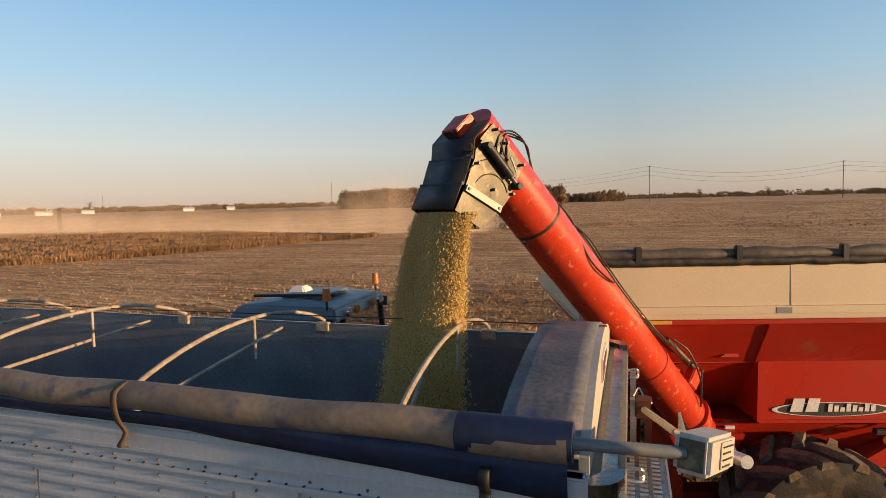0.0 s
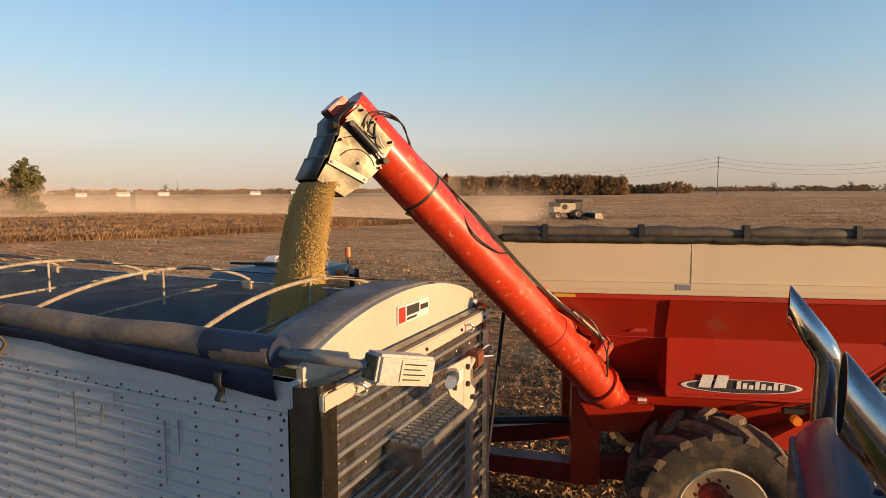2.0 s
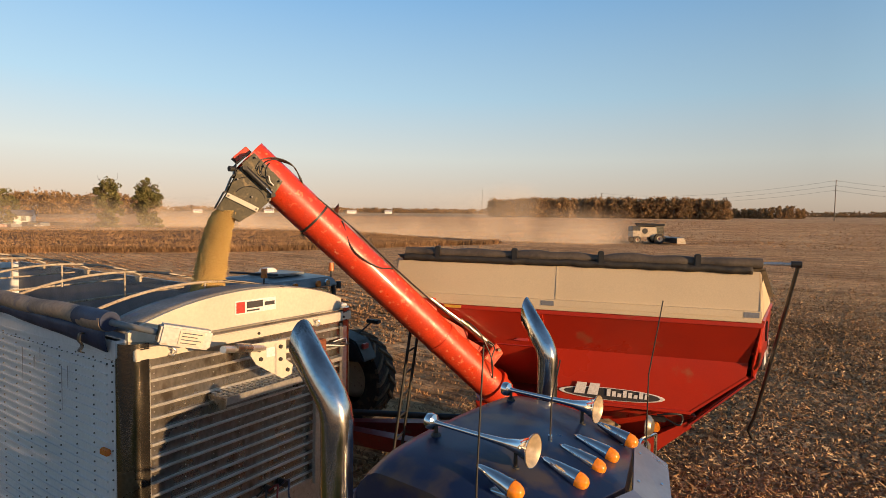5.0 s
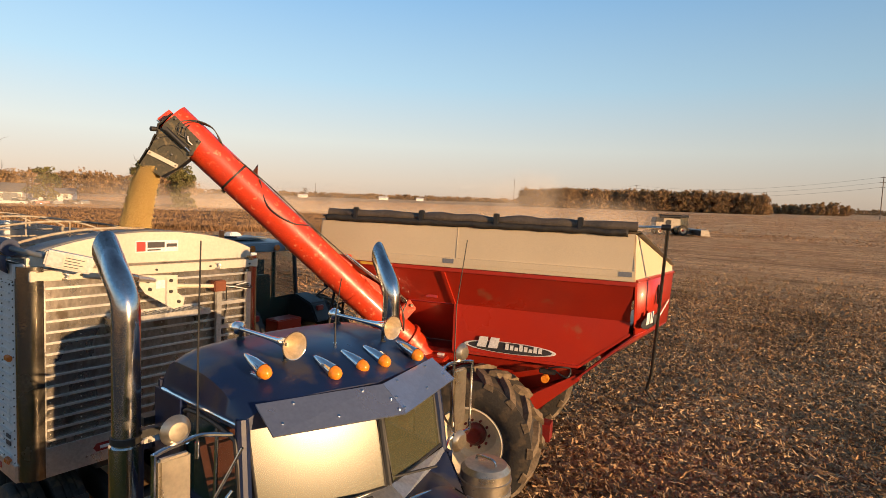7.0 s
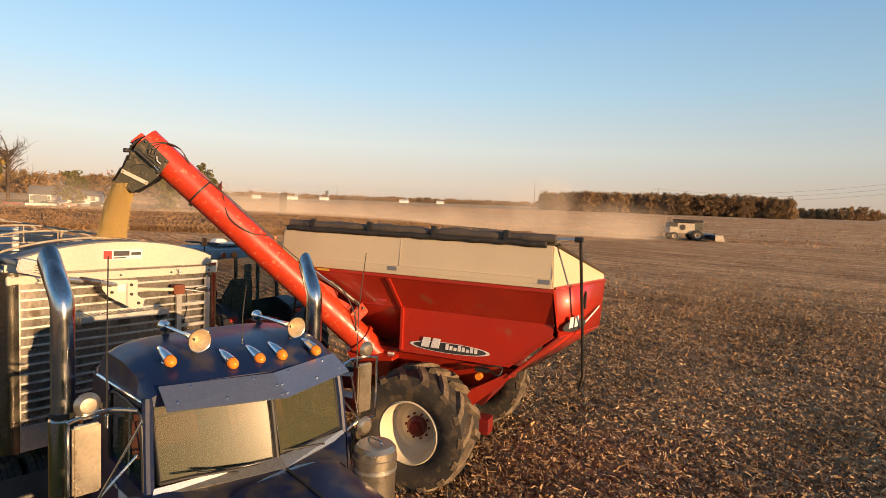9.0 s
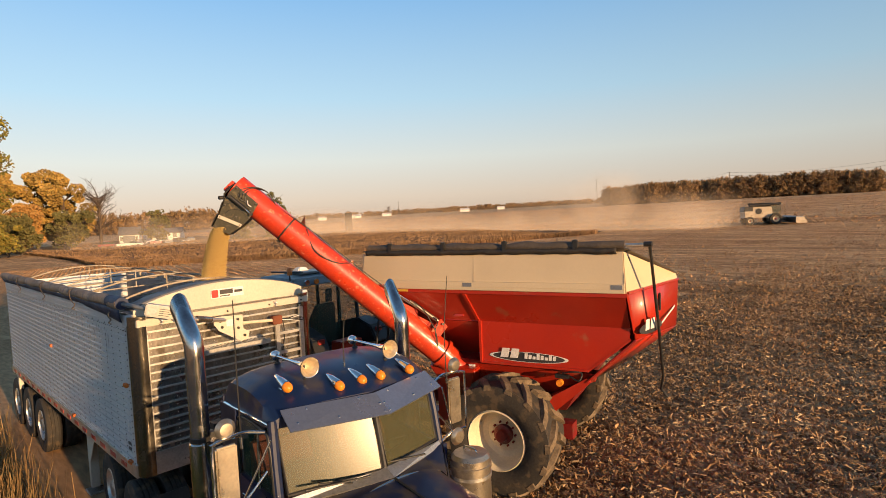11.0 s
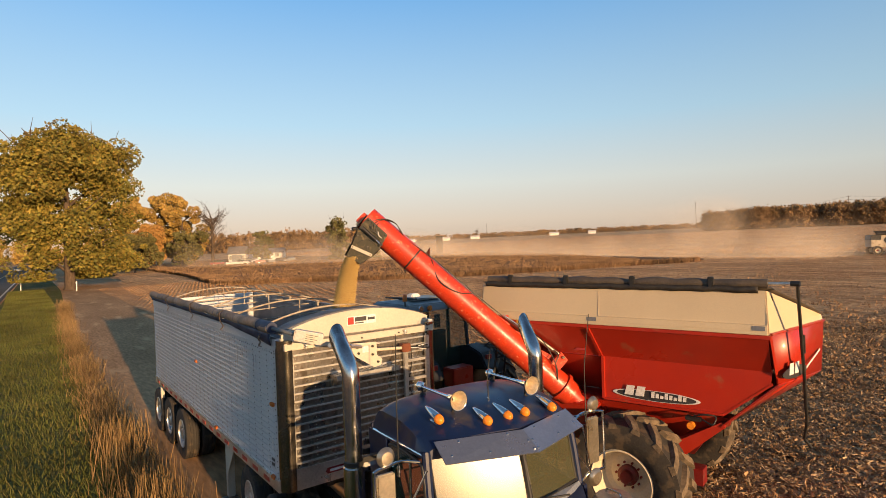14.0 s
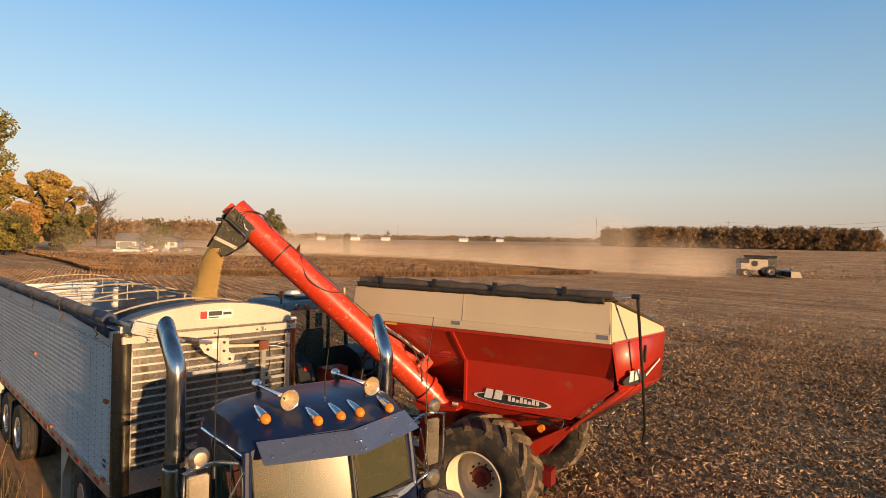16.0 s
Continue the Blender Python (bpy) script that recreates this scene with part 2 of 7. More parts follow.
STRAW = leafy("dry_straw", [(0.67, 0.43, 0.225), (0.45, 0.265, 0.125), (0.20, 0.113, 0.056), (0.77, 0.55, 0.31), (0.56, 0.355, 0.18)], 0.85)
CLOD = leafy("crumbly_soil", [(0.20, 0.118, 0.066), (0.13, 0.078, 0.046), (0.28, 0.17, 0.095), (0.40, 0.25, 0.14)], 0.95)
STUBBLE = leafy("cut_stubble", [(0.46, 0.265, 0.133), (0.37, 0.205, 0.10), (0.24, 0.13, 0.064), (0.56, 0.35, 0.19)], 0.9)
WEED = leafy("dry_weeds", [(0.33, 0.205, 0.09), (0.25, 0.15, 0.068), (0.17, 0.12, 0.05), (0.38, 0.25, 0.115)], 0.85)
GRASS = leafy("verge_grass_blades", [(0.085, 0.105, 0.024), (0.12, 0.125, 0.03), (0.17, 0.145, 0.045)], 0.8)
BEAN = leafy("standing_soybean_stalks", [(0.30, 0.182, 0.098), (0.235, 0.143, 0.078), (0.35, 0.215, 0.115)], 0.9)
COMBINE_CREAM = surf("combine_paint", (0.50, 0.42, 0.31), (0.40, 0.33, 0.24), rough=0.55, scale=1.2, dirt=(0.25, 0.19, 0.13), dirt_at=0.55)
WHITE_FAR = surf("white_siding", (0.74, 0.72, 0.68), (0.66, 0.64, 0.6), rough=0.6, scale=0.4)
ROOF_FAR = surf("grey_roof_sheet", (0.20, 0.19, 0.18), (0.15, 0.145, 0.14), rough=0.6)
WOODPOLE = surf("weathered_pole_wood", (0.17, 0.13, 0.10), (0.12, 0.095, 0.075), rough=0.9, scale=3, stretch=(1, 1, 0.2))
LANE = surf("trodden_soil", (0.56, 0.33, 0.165), (0.42, 0.245, 0.122), rough=0.95, scale=0.35, fine=7, grain=0.3, bump=0.35, bump_scale=2.5, dirt=(0.66, 0.43, 0.23), dirt_at=0.58, stretch=(0.35, 1.4, 1))
ASPHALT = surf("asphalt", (0.055, 0.053, 0.052), (0.042, 0.041, 0.041), rough=0.85, scale=0.6, fine=30, grain=0.3, bump=0.3)
LINE = surf("road_line_paint", (0.62, 0.60, 0.56), (0.5, 0.48, 0.45), rough=0.7)
TURF = surf("mown_verge_turf", (0.11, 0.12, 0.034), (0.16, 0.145, 0.05), rough=0.95, scale=0.5, fine=9, grain=0.5, bump=0.9, dirt=(0.28, 0.20, 0.09), dirt_at=0.60)


def field_material():
    """Harvested soil: dark earth, straw litter in drill rows, worn wheel tracks."""
    m = surf("stubble_field", (0.51, 0.275, 0.130), (0.35, 0.188, 0.092), rough=0.95, scale=0.25, fine=5.5, grain=0.5, bump=0.0)
    n, ln = m.node_tree.nodes, m.node_tree.links
    b = n["Principled BSDF"]
    old = b.inputs["Base Color"].links[0].from_socket
    tc, mp = n.new("ShaderNodeTexCoord"), n.new("ShaderNodeMapping")
    mp.inputs["Scale"].default_value = (0.45, 1.9, 1)
    mp.inputs["Rotation"].default_value = (0, 0, radians(-14))
    ln.new(tc.outputs["Object"], mp.inputs[0])
    straw, warp = n.new("ShaderNodeTexNoise"), n.new("ShaderNodeTexNoise")
    straw.inputs["Scale"].default_value, straw.inputs["Detail"].default_value, straw.inputs["Roughness"].default_value, straw.inputs["Distortion"].default_value = 2.6, 9, 0.72, 0.6
    warp.inputs["Scale"].default_value, warp.inputs["Detail"].default_value = 0.09, 4
    ln.new(mp.outputs[0], straw.inputs["Vector"])
    ln.new(tc.outputs["Object"], warp.inputs["Vector"])
    add = n.new("ShaderNodeMath")
    add.operation = "MULTIPLY_ADD"
    add.inputs[1].default_value = 0.35
    ln.new(warp.outputs["Fac"], add.inputs[0])
    ln.new(straw.outputs["Fac"], add.inputs[2])
    mr = n.new("ShaderNodeMapRange")
    mr.inputs["From Min"].default_value, mr.inputs["From Max"].default_value = 0.58, 0.76
    ln.new(add.outputs[0], mr.inputs["Value"])
    mx = n.new("ShaderNodeMix")
    mx.data_type = "RGBA"
    mx.inputs["B"].default_value = (0.76, 0.50, 0.27, 1)
    ln.new(mr.outputs[0], mx.inputs["Factor"])
    ln.new(old, mx.inputs["A"])
    lane, drift = n.new("ShaderNodeTexNoise"), n.new("ShaderNodeMapping")
    drift.inputs["Scale"].default_value, drift.inputs["Rotation"].default_value = (0.035, 0.55, 1), (0, 0, radians(-14))
    lane.inputs["Scale"].default_value, lane.inputs["Detail"].default_value, lane.inputs["Roughness"].default_value, lane.inputs["Distortion"].default_value = 1.5, 8, 0.68, 0.9
    ln.new(tc.outputs["Object"], drift.inputs[0])
    ln.new(drift.outputs[0], lane.inputs["Vector"])
    tone = n.new("ShaderNodeMapRange")
    tone.inputs["From Min"].default_value, tone.inputs["From Max"].default_value, tone.inputs["To Min"].default_value, tone.inputs["To Max"].default_value = 0.34, 0.64, 0.55, 1.30
    ln.new(lane.outputs["Fac"], tone.inputs["Value"])
    streaked = n.new("ShaderNodeVectorMath")
    streaked.operation = "SCALE"
    ln.new(mx.outputs["Result"], streaked.inputs[0])
    ln.new(tone.outputs[0], streaked.inputs["Scale"])
    ln.new(streaked.outputs[0], b.inputs["Base Color"])
    bp = n.new("ShaderNodeBump")
    bp.inputs["Strength"].default_value, bp.inputs["Distance"].default_value = 1.0, 0.22
    ln.new(straw.outputs["Fac"], bp.inputs["Height"])
    ln.new(bp.outputs[0], b.inputs["Normal"])
    return m


FIELD = field_material()
for matt in (FIELD, TURF, BARK, LANE):
    matt.node_tree.nodes["Principled BSDF"].inputs["Specular IOR Level"].default_value = 0.08


def dust_material():
    m = bpy.data.materials.new("harvest_dust")
    m.use_nodes = True
    n, ln = m.node_tree.nodes, m.node_tree.links
    b = n["Principled BSDF"]
    b.inputs["Base Color"].default_value = (0.52, 0.455, 0.40, 1)
    b.inputs["Roughness"].default_value = 1
    b.inputs["Specular IOR Level"].default_value = 0
    tc, sep, nz = n.new("ShaderNodeTexCoord"), n.new("ShaderNodeSeparateXYZ"), n.new("ShaderNodeTexNoise")
    ln.new(tc.outputs["UV"], sep.inputs[0])
    nz.inputs["Scale"].default_value, nz.inputs["Detail"].default_value = 0.11, 6
    ln.new(tc.outputs["Object"], nz.inputs["Vector"])

    def math_node(op, a, c, d=None):
        x = n.new("ShaderNodeMath")
        x.operation = op
        for k, v in enumerate((a, c, d)):
            if v is None:
                continue
            if isinstance(v, (int, float)):
                x.inputs[k].default_value = v
            else:
                ln.new(v, x.inputs[k])
        return x.outputs[0]

    # v: 0 at the ground, 1 at the top; u: across the veil, thin at both ends
    rise = math_node("ADD", sep.outputs["Y"], math_node("MULTIPLY_ADD", nz.outputs["Fac"], 1.5, -0.75))
    top = n.new("ShaderNodeMapRange")
    top.interpolation_type = "SMOOTHSTEP"
    top.inputs["From Min"].default_value, top.inputs["From Max"].default_value, top.inputs["To Min"].default_value, top.inputs["To Max"].default_value = 0.0, 0.95, 1, 0
    ln.new(rise, top.inputs["Value"])
    lift = n.new("ShaderNodeMapRange")
    lift.interpolation_type = "SMOOTHSTEP"
    lift.inputs["From Min"].default_value, lift.inputs["From Max"].default_value = 1.0, 0.75
    ln.new(sep.outputs["Y"], lift.inputs["Value"])
    ends = n.new("ShaderNodeMapRange")
    ends.interpolation_type = "SMOOTHSTEP"
    ends.inputs["From Min"].default_value, ends.inputs["From Max"].default_value = 0.0, 0.45
    ln.new(sep.outputs["X"], ends.inputs["Value"])
    near = n.new("ShaderNodeMapRange")
    near.interpolation_type = "SMOOTHSTEP"
    near.inputs["From Min"].default_value, near.inputs["From Max"].default_value = 1.0, 0.55
    ln.new(sep.outputs["X"], near.inputs["Value"])
    a = math_node("MULTIPLY", math_node("MULTIPLY", top.outputs[0], lift.outputs[0]), math_node("MULTIPLY", ends.outputs[0], near.outputs[0]))
    a = math_node("MULTIPLY", a, 0.26)
    ln.new(math_node("MULTIPLY", a, 1.0), b.inputs["Alpha"])
    return m


DUST = dust_material()


# ---- mesh helpers ----
def finish(name, bm, material, parent=None, label="", smooth=None):
    me = bpy.data.meshes.new(name)
    bmesh.ops.recalc_face_normals(bm, faces=bm.faces)
    bm.to_mesh(me)
    bm.free()
    if smooth is not None:
        for p in me.polygons:
            p.use_smooth = True
        me.set_sharp_from_angle(angle=radians(smooth))
    for mt in material if isinstance(material, (list, tuple)) else [material]:
        me.materials.append(mt)
    ob = new(name, me)
    if parent is not None:
        ob.parent = parent
    if label:
        ob["label"] = label
    return ob


def part(name, bm, material, parent, label="", smooth=35):
    return finish(name, bm, material, parent, label, smooth)


def thing(name, m, label, category, group="", kind=""):
    ob = new(name)
    ob.empty_display_size = 0.1
    ob.matrix_world = m
    return tagged(ob, label, category, group, kind)


def box(a, b, bevel=0.0, bm=None):
    bm = bm or bmesh.new()
    c = [(p + q) / 2 for p, q in zip(a, b)]
    s = [abs(q - p) for p, q in zip(a, b)]
    made = bmesh.ops.create_cube(bm, size=1, matrix=Matrix.Translation(c) @ Matrix.Diagonal((*s, 1)))
    if bevel:
        edges = {e for v in made["verts"] for e in v.link_edges}
        bmesh.ops.bevel(bm, geom=list(edges), offset=bevel, segments=2, affect="EDGES")
    return bm


def turned(bm, m):
    bmesh.ops.transform(bm, matrix=m, verts=bm.verts)
    return bm


def rod(p, q, r, r2=None, seg=12, bm=None, cap=True):
    bm = bm or bmesh.new()
    p, q = Vector(p), Vector(q)
    m = Matrix.Translation((p + q) / 2) @ (q - p).to_track_quat("Z", "Y").to_matrix().to_4x4()
    bmesh.ops.create_cone(bm, cap_ends=cap, segments=seg, radius1=r, radius2=r if r2 is None else r2, depth=(q - p).length, matrix=m)
    return bm


def pipe(points, r, seg=8, bm=None, cap=True):
    """A bent tube through the points; r: one radius or one for each point."""
    bm = bm or bmesh.new()
    pts = [Vector(p) for p in points]
    rs = r if isinstance(r, (list, tuple)) else [r] * len(pts)
    rings, up = [], Vector((0.31, 0.17, 0.93))
    for k, p in enumerate(pts):
        way = (pts[min(k + 1, len(pts) - 1)] - pts[max(k - 1, 0)]).normalized()
        side = way.cross(up)
        if side.length < 0.05:
            side = way.cross(Vector((1, 0, 0)))
        side.normalize()
        over = side.cross(way)
        rings.append([bm.verts.new(p + rs[k] * (math.cos(2 * math.pi * j / seg) * side + math.sin(2 * math.pi * j / seg) * over)) for j in range(seg)])
    for a, b in zip(rings, rings[1:]):
        for j in range(seg):
            bm.faces.new((a[j], a[(j + 1) % seg], b[(j + 1) % seg], b[j]))
    if cap:
        bm.faces.new(rings[0][::-1])
        bm.faces.new(rings[-1])
    return bm


def arc(fn, n):
    return [fn(k / n) for k in range(n + 1)]


def bend(points, steps=6):
    """A smooth line through the points (Catmull-Rom)."""
    p = [Vector(q) for q in points]
    p = [2 * p[0] - p[1]] + p + [2 * p[-1] - p[-2]]
    out = []
    for k in range(1, len(p) - 2):
        for s in range(steps):
            t = s / steps
            a, b, c, d = p[k - 1], p[k], p[k + 1], p[k + 2]
            out.append(0.5 * (2 * b + (c - a) * t + (2 * a - 5 * b + 4 * c - d) * t * t + (3 * b - a - 3 * c + d) * t ** 3))
    return out + [p[-2]]


def plate(poly, thick, bm=None):
    """A flat piece from a planar outline, with thickness along its normal, half to each side."""
    bm = bm or bmesh.new()
    p = [Vector(q) for q in poly]
    nrm = Vector((0, 0, 0))
    for a, b in zip(p, p[1:] + p[:1]):
        nrm += a.cross(b)
    nrm.normalize()
    lo = [bm.verts.new(q - nrm * thick / 2) for q in p]
    hi = [bm.verts.new(q + nrm * thick / 2) for q in p]
    bm.faces.new(lo[::-1])
    bm.faces.new(hi)
    for k in range(len(p)):
        j = (k + 1) % len(p)
        bm.faces.new((lo[k], lo[j], hi[j], hi[k]))
    return bm


def prism(outline, y0, y1, bm=None):
    """An outline in x and z drawn out along y."""
    bm = bm or bmesh.new()
    a = [bm.verts.new((x, y0, z)) for x, z in outline]
    b = [bm.verts.new((x, y1, z)) for x, z in outline]
    bm.faces.new(a)
    bm.faces.new(b[::-1])
    for k in range(len(a)):
        j = (k + 1) % len(a)
        bm.faces.new((a[k], b[k], b[j], a[j]))
    return bm


def hull(points, bevel=0.0):
    bm = bmesh.new()
    bmesh.ops.convex_hull(bm, input=[bm.verts.new(p) for p in points])
    bmesh.ops.dissolve_limit(bm, angle_limit=radians(2), verts=bm.verts, edges=bm.edges)
    if bevel:
        bmesh.ops.bevel(bm, geom=bm.edges[:], offset=bevel, segments=2, affect="EDGES")
    return bm


def lathe(profile, seg=32, bm=None):
    """A profile of (radius, y) turned round the y axis."""
    bm = bm or bmesh.new()
    rings = []
    for r, y in profile:
        if r < 1e-4:
            rings.append([bm.verts.new((0, y, 0))] * seg)
        else:
            rings.append([bm.verts.new((r * math.cos(2 * math.pi * k / seg), y, r * math.sin(2 * math.pi * k / seg))) for k in range(seg)])
    for a, b in zip(rings, rings[1:]):
        for k in range(seg):
            j = (k + 1) % seg
            vs = [v for i, v in enumerate((a[k], a[j], b[j], b[k])) if v not in (a[k], a[j], b[j], b[k])[:i]]
            if len(vs) > 2:
                bm.faces.new(vs)
    return bm


def quads(name, corners, material, parent=None, label=""):
    """Many loose quads from an array (n, 4, 3)."""
    corners = np.asarray(corners, float)
    n = len(corners)
    me = bpy.data.meshes.new(name)
    me.from_pydata(corners.reshape(-1, 3).tolist(), [], np.arange(4 * n).reshape(n, 4).tolist())
    me.materials.append(material)
    ob = new(name, me)
    if parent is not None:
        ob.parent = parent
    if label:
        ob["label"] = label
    return ob


def leaf_quads(rng, centres, size, upright=0.0):
    n = len(centres)
    a = rng.normal(size=(n, 3))
    a[:, 2] *= 1 - upright
    a /= np.linalg.norm(a, axis=1, keepdims=True)
    b = np.cross(a, rng.normal(size=(n, 3)))
    b /= np.linalg.norm(b, axis=1, keepdims=True)
    s = (size * rng.uniform(0.5, 1.3, (n, 1)))
    a, b = a * s, b * s * 0.7
    c = np.asarray(centres)
    return np.stack([c - a * 0.5, c + b * 0.5, c + a * 0.6, c - b * 0.5], 1)


def gz(y):
    """The field's height: level round the trucks, rising gently to the far side."""
    d = max(0.0, y - 5)
    return 0.0152 * (d - 3 * (1 - math.exp(-d / 3)))


# ---- the ground ----
def spread(parts):
    out = []
    for a, b, n in parts:
        out += list(np.linspace(a, b, n, endpoint=False))
    return np.array(out + [parts[-1][1]])


def build_ground():
    xs = spread([(-3000, -300, 18), (-300, -60, 30), (-60, 0, 50), (0, 24, 380), (24, 60, 40), (60, 3000, 22)])
    ys = spread([(-3000, -100, 12), (-100, 0, 30), (0, 3, 15), (3, 24, 340), (24, 60, 60), (60, 300, 40), (300, 3000, 16)])
    verts = []
    for y in ys:
        base = gz(y)
        for x in xs:
            z = base
            if -20 < x < 34 and 0.5 < y < 34:
                fade = min(1, (y - 0.5) / 3, (34 - y) / 8, (34 - x) / 8, (x + 20) / 10)
                row = x * math.sin(radians(14)) + y * math.cos(radians(14))
                v = Vector((x, y, 0))
                z += fade * (0.03 * math.sin(row * 2 * math.pi / 0.76) + 0.06 * noise.noise(v * 1.7) + 0.07 * noise.noise(v * 4.1) + 0.035 * noise.noise(v * 10.3) - 0.08)
            verts.append((x, y, z))
    nx = len(xs)
    faces = [(j * nx + i, j * nx + i + 1, (j + 1) * nx + i + 1, (j + 1) * nx + i) for j in range(len(ys) - 1) for i in range(nx - 1)]
    me = bpy.data.meshes.new("ground")
    me.from_pydata(verts, [], faces)
    for p in me.polygons:
        p.use_smooth = True
    me.materials.append(FIELD)
    tagged(new("ground", me), "harvested soybean field of dark soil and straw", "ground", kind="structure")


build_ground()


def sheet(name, outline, z, material, label, category):
    bm = bmesh.new()
    top = [bm.verts.new((x, y, z)) for x, y in outline]
    low = [bm.verts.new((x, y, -0.06)) for x, y in outline]
    bm.faces.new(top)
    for k in range(len(top)):
        j = (k + 1) % len(top)
        bm.faces.new((top[k], low[k], low[j], top[j]))
    bmesh.ops.triangulate(bm, faces=bm.faces)
    return tagged(finish(name, bm, material), label, category, kind="structure")


sheet("verge", [(-200, 1.6), (-76, 0.2), (-30, -1.7), (-8, -2.3), (60, -2.6), (60, -8.4), (-60, -5.2), (-178, -1.8)], 0.02, TURF, "mown grass verge beside the field road", "verge")
sheet("headland_track", [(-125, 10.5), (-76, 6.6), (-40, 4.4), (-9, 3.6), (1.5, 1.5), (60, 0.6), (60, -2.62), (-8, -2.25), (-30, -1.65), (-76, 0.25), (-125, 1.0)], 0.028, LANE, "bare trodden soil track along the field edge", "track")
sheet("road", [(-600, 16.0), (-300, 2.5), (-178, -2.0), (-60, -5.4), (60, -8.5), (200, -10.5), (200, -17.7), (60, -15.7), (-60, -12.6), (-178, -9.2), (-300, -4.7), (-600, 8.8)], 0.03, ASPHALT, "grey asphalt country road", "road")
sheet("road_edge_line", [(-300, 2.2), (-178, -2.3), (-60, -5.7), (60, -8.8), (200, -10.8), (200, -11.0), (60, -9.0), (-60, -5.9), (-178, -2.5), (-300, 2.0)], 0.036, LINE, "white painted road edge line", "road marking")
sheet("road_centre_line", [(-300, -1.0), (-178, -5.5), (-60, -8.9), (60, -12.0), (200, -14.0), (200, -14.2), (60, -12.2), (-60, -9.1), (-178, -5.7), (-300, -1.2)], 0.036, YELLOW, "faded yellow road centre line", "road marking")


def build_litter():
    rng = np.random.default_rng(3)
    n = 330000
    x = -2.0 + 34 * rng.uniform(0, 1, n)
    y = 1.6 + 34 * rng.uniform(0, 1, n) ** 1.5
    z = np.array([gz(v) for v in y]) + rng.uniform(-0.05, 0.045, n)
    a = rng.uniform(0, 2 * np.pi, n)
    tilt = rng.normal(0, 0.32, n)
    ln = rng.uniform(0.03, 0.12, n)
    way = np.stack([np.cos(a), np.sin(a), tilt], 1) * ln[:, None]
    side = np.stack([-np.sin(a), np.cos(a), rng.normal(0, 0.6, n)], 1) * rng.uniform(0.004, 0.016, n)[:, None]
    c = np.stack([x, y, z], 1)
    tagged(quads("straw_litter", np.stack([c - side, c + way - side * 0.5, c + way + side * 0.5, c + side], 1), STRAW), "pale straw litter strewn over the soil", "straw", kind="stuff")


build_litter()


def build_clods():
    """Loose lumps of dark soil between the straw."""
    rng = np.random.default_rng(19)
    n = 46000
    x, y = rng.uniform(-1.5, 27, n), 2.2 + 22 * rng.uniform(0, 1, n) ** 1.25
    z = np.array([gz(v) for v in y]) - 0.03
    r = rng.uniform(0.018, 0.065, n) * (0.7 + 0.6 * rng.uniform(0, 1, n) ** 3)
    base = np.array([(1, 0, 0), (0.2, 0.9, 0.1), (-0.9, 0.3, 0), (-0.2, -0.95, 0.1), (0.1, 0.1, 0.8), (0, 0, -0.5)])
    lump = base[None] * rng.uniform(0.6, 1.35, (n, 6, 3)) * r[:, None, None]
    a = rng.uniform(0, 2 * np.pi, n)
    ca, sa = np.cos(a)[:, None], np.sin(a)[:, None]
    lump = np.stack([lump[..., 0] * ca - lump[..., 1] * sa, lump[..., 0] * sa + lump[..., 1] * ca, lump[..., 2]], -1)
    verts = (lump + np.stack([x, y, z], 1)[:, None]).reshape(-1, 3)
    f = np.array([(0, 1, 4), (1, 2, 4), (2, 3, 4), (3, 0, 4), (1, 0, 5), (2, 1, 5), (3, 2, 5), (0, 3, 5)])
    me = bpy.data.meshes.new("soil_clods")
    me.from_pydata(verts.tolist(), [], (np.arange(n)[:, None, None] * 6 + f[None]).reshape(-1, 3).tolist())
    me.materials.append(CLOD)
    tagged(new("soil_clods", me), "dark crumbly clods of soil among the straw", "soil", kind="stuff")


build_clods()


def blades(rng, n, x, y, z, h0, h1, w, lean):
    a = rng.uniform(0, 2 * np.pi, n)
    h = rng.uniform(h0, h1, n)
    side = np.stack([np.cos(a), np.sin(a), np.zeros(n)], 1) * w
    tip = np.stack([rng.normal(0, lean, n) * h, rng.normal(0, lean, n) * h, h], 1)
    c = np.stack([x, y, z], 1)
    return np.stack([c - side, c + side, c + tip + side * 0.3, c + tip - side * 0.3], 1)


def build_weeds():
    rng = np.random.default_rng(5)
    n = 12500
    x = 6.5 - 60 * rng.uniform(0, 1, n) ** 1.9
    mid = np.interp(x, [-55, -30, -12, 0, 7], [-0.7, -1.75, -2.1, -2.3, -2.4])
    clump = np.array([noise.noise(Vector((v * 0.55, 3.1, 0))) for v in x])
    y = mid + rng.normal(0, 0.26, n)
    h = np.where(x > -9, 0.95, 0.55) * (0.8 + 0.6 * clump)
    q = blades(rng, n, x, y, np.full(n, 0.0), 0.4, 1.0, 0.009, 0.16)
    q[:, 2:, 2] *= np.clip(h, 0.3, 1.4)[:, None]
    tagged(quads("dry_weeds", q, WEED), "tall dry weeds along the field edge", "weeds", kind="stuff")
    n = 76000
    x = 16 - 96 * rng.uniform(0, 1, n) ** 1.6
    y = np.interp(x, [-55, 7], [-1.4, -2.6]) - rng.uniform(0, 3.6, n)
    tagged(quads("grass_blades", blades(rng, n, x, y, np.full(n, 0.015), 0.05, 0.17, 0.010, 0.4), GRASS), "short green blades of verge grass", "grass", kind="stuff")


build_weeds()


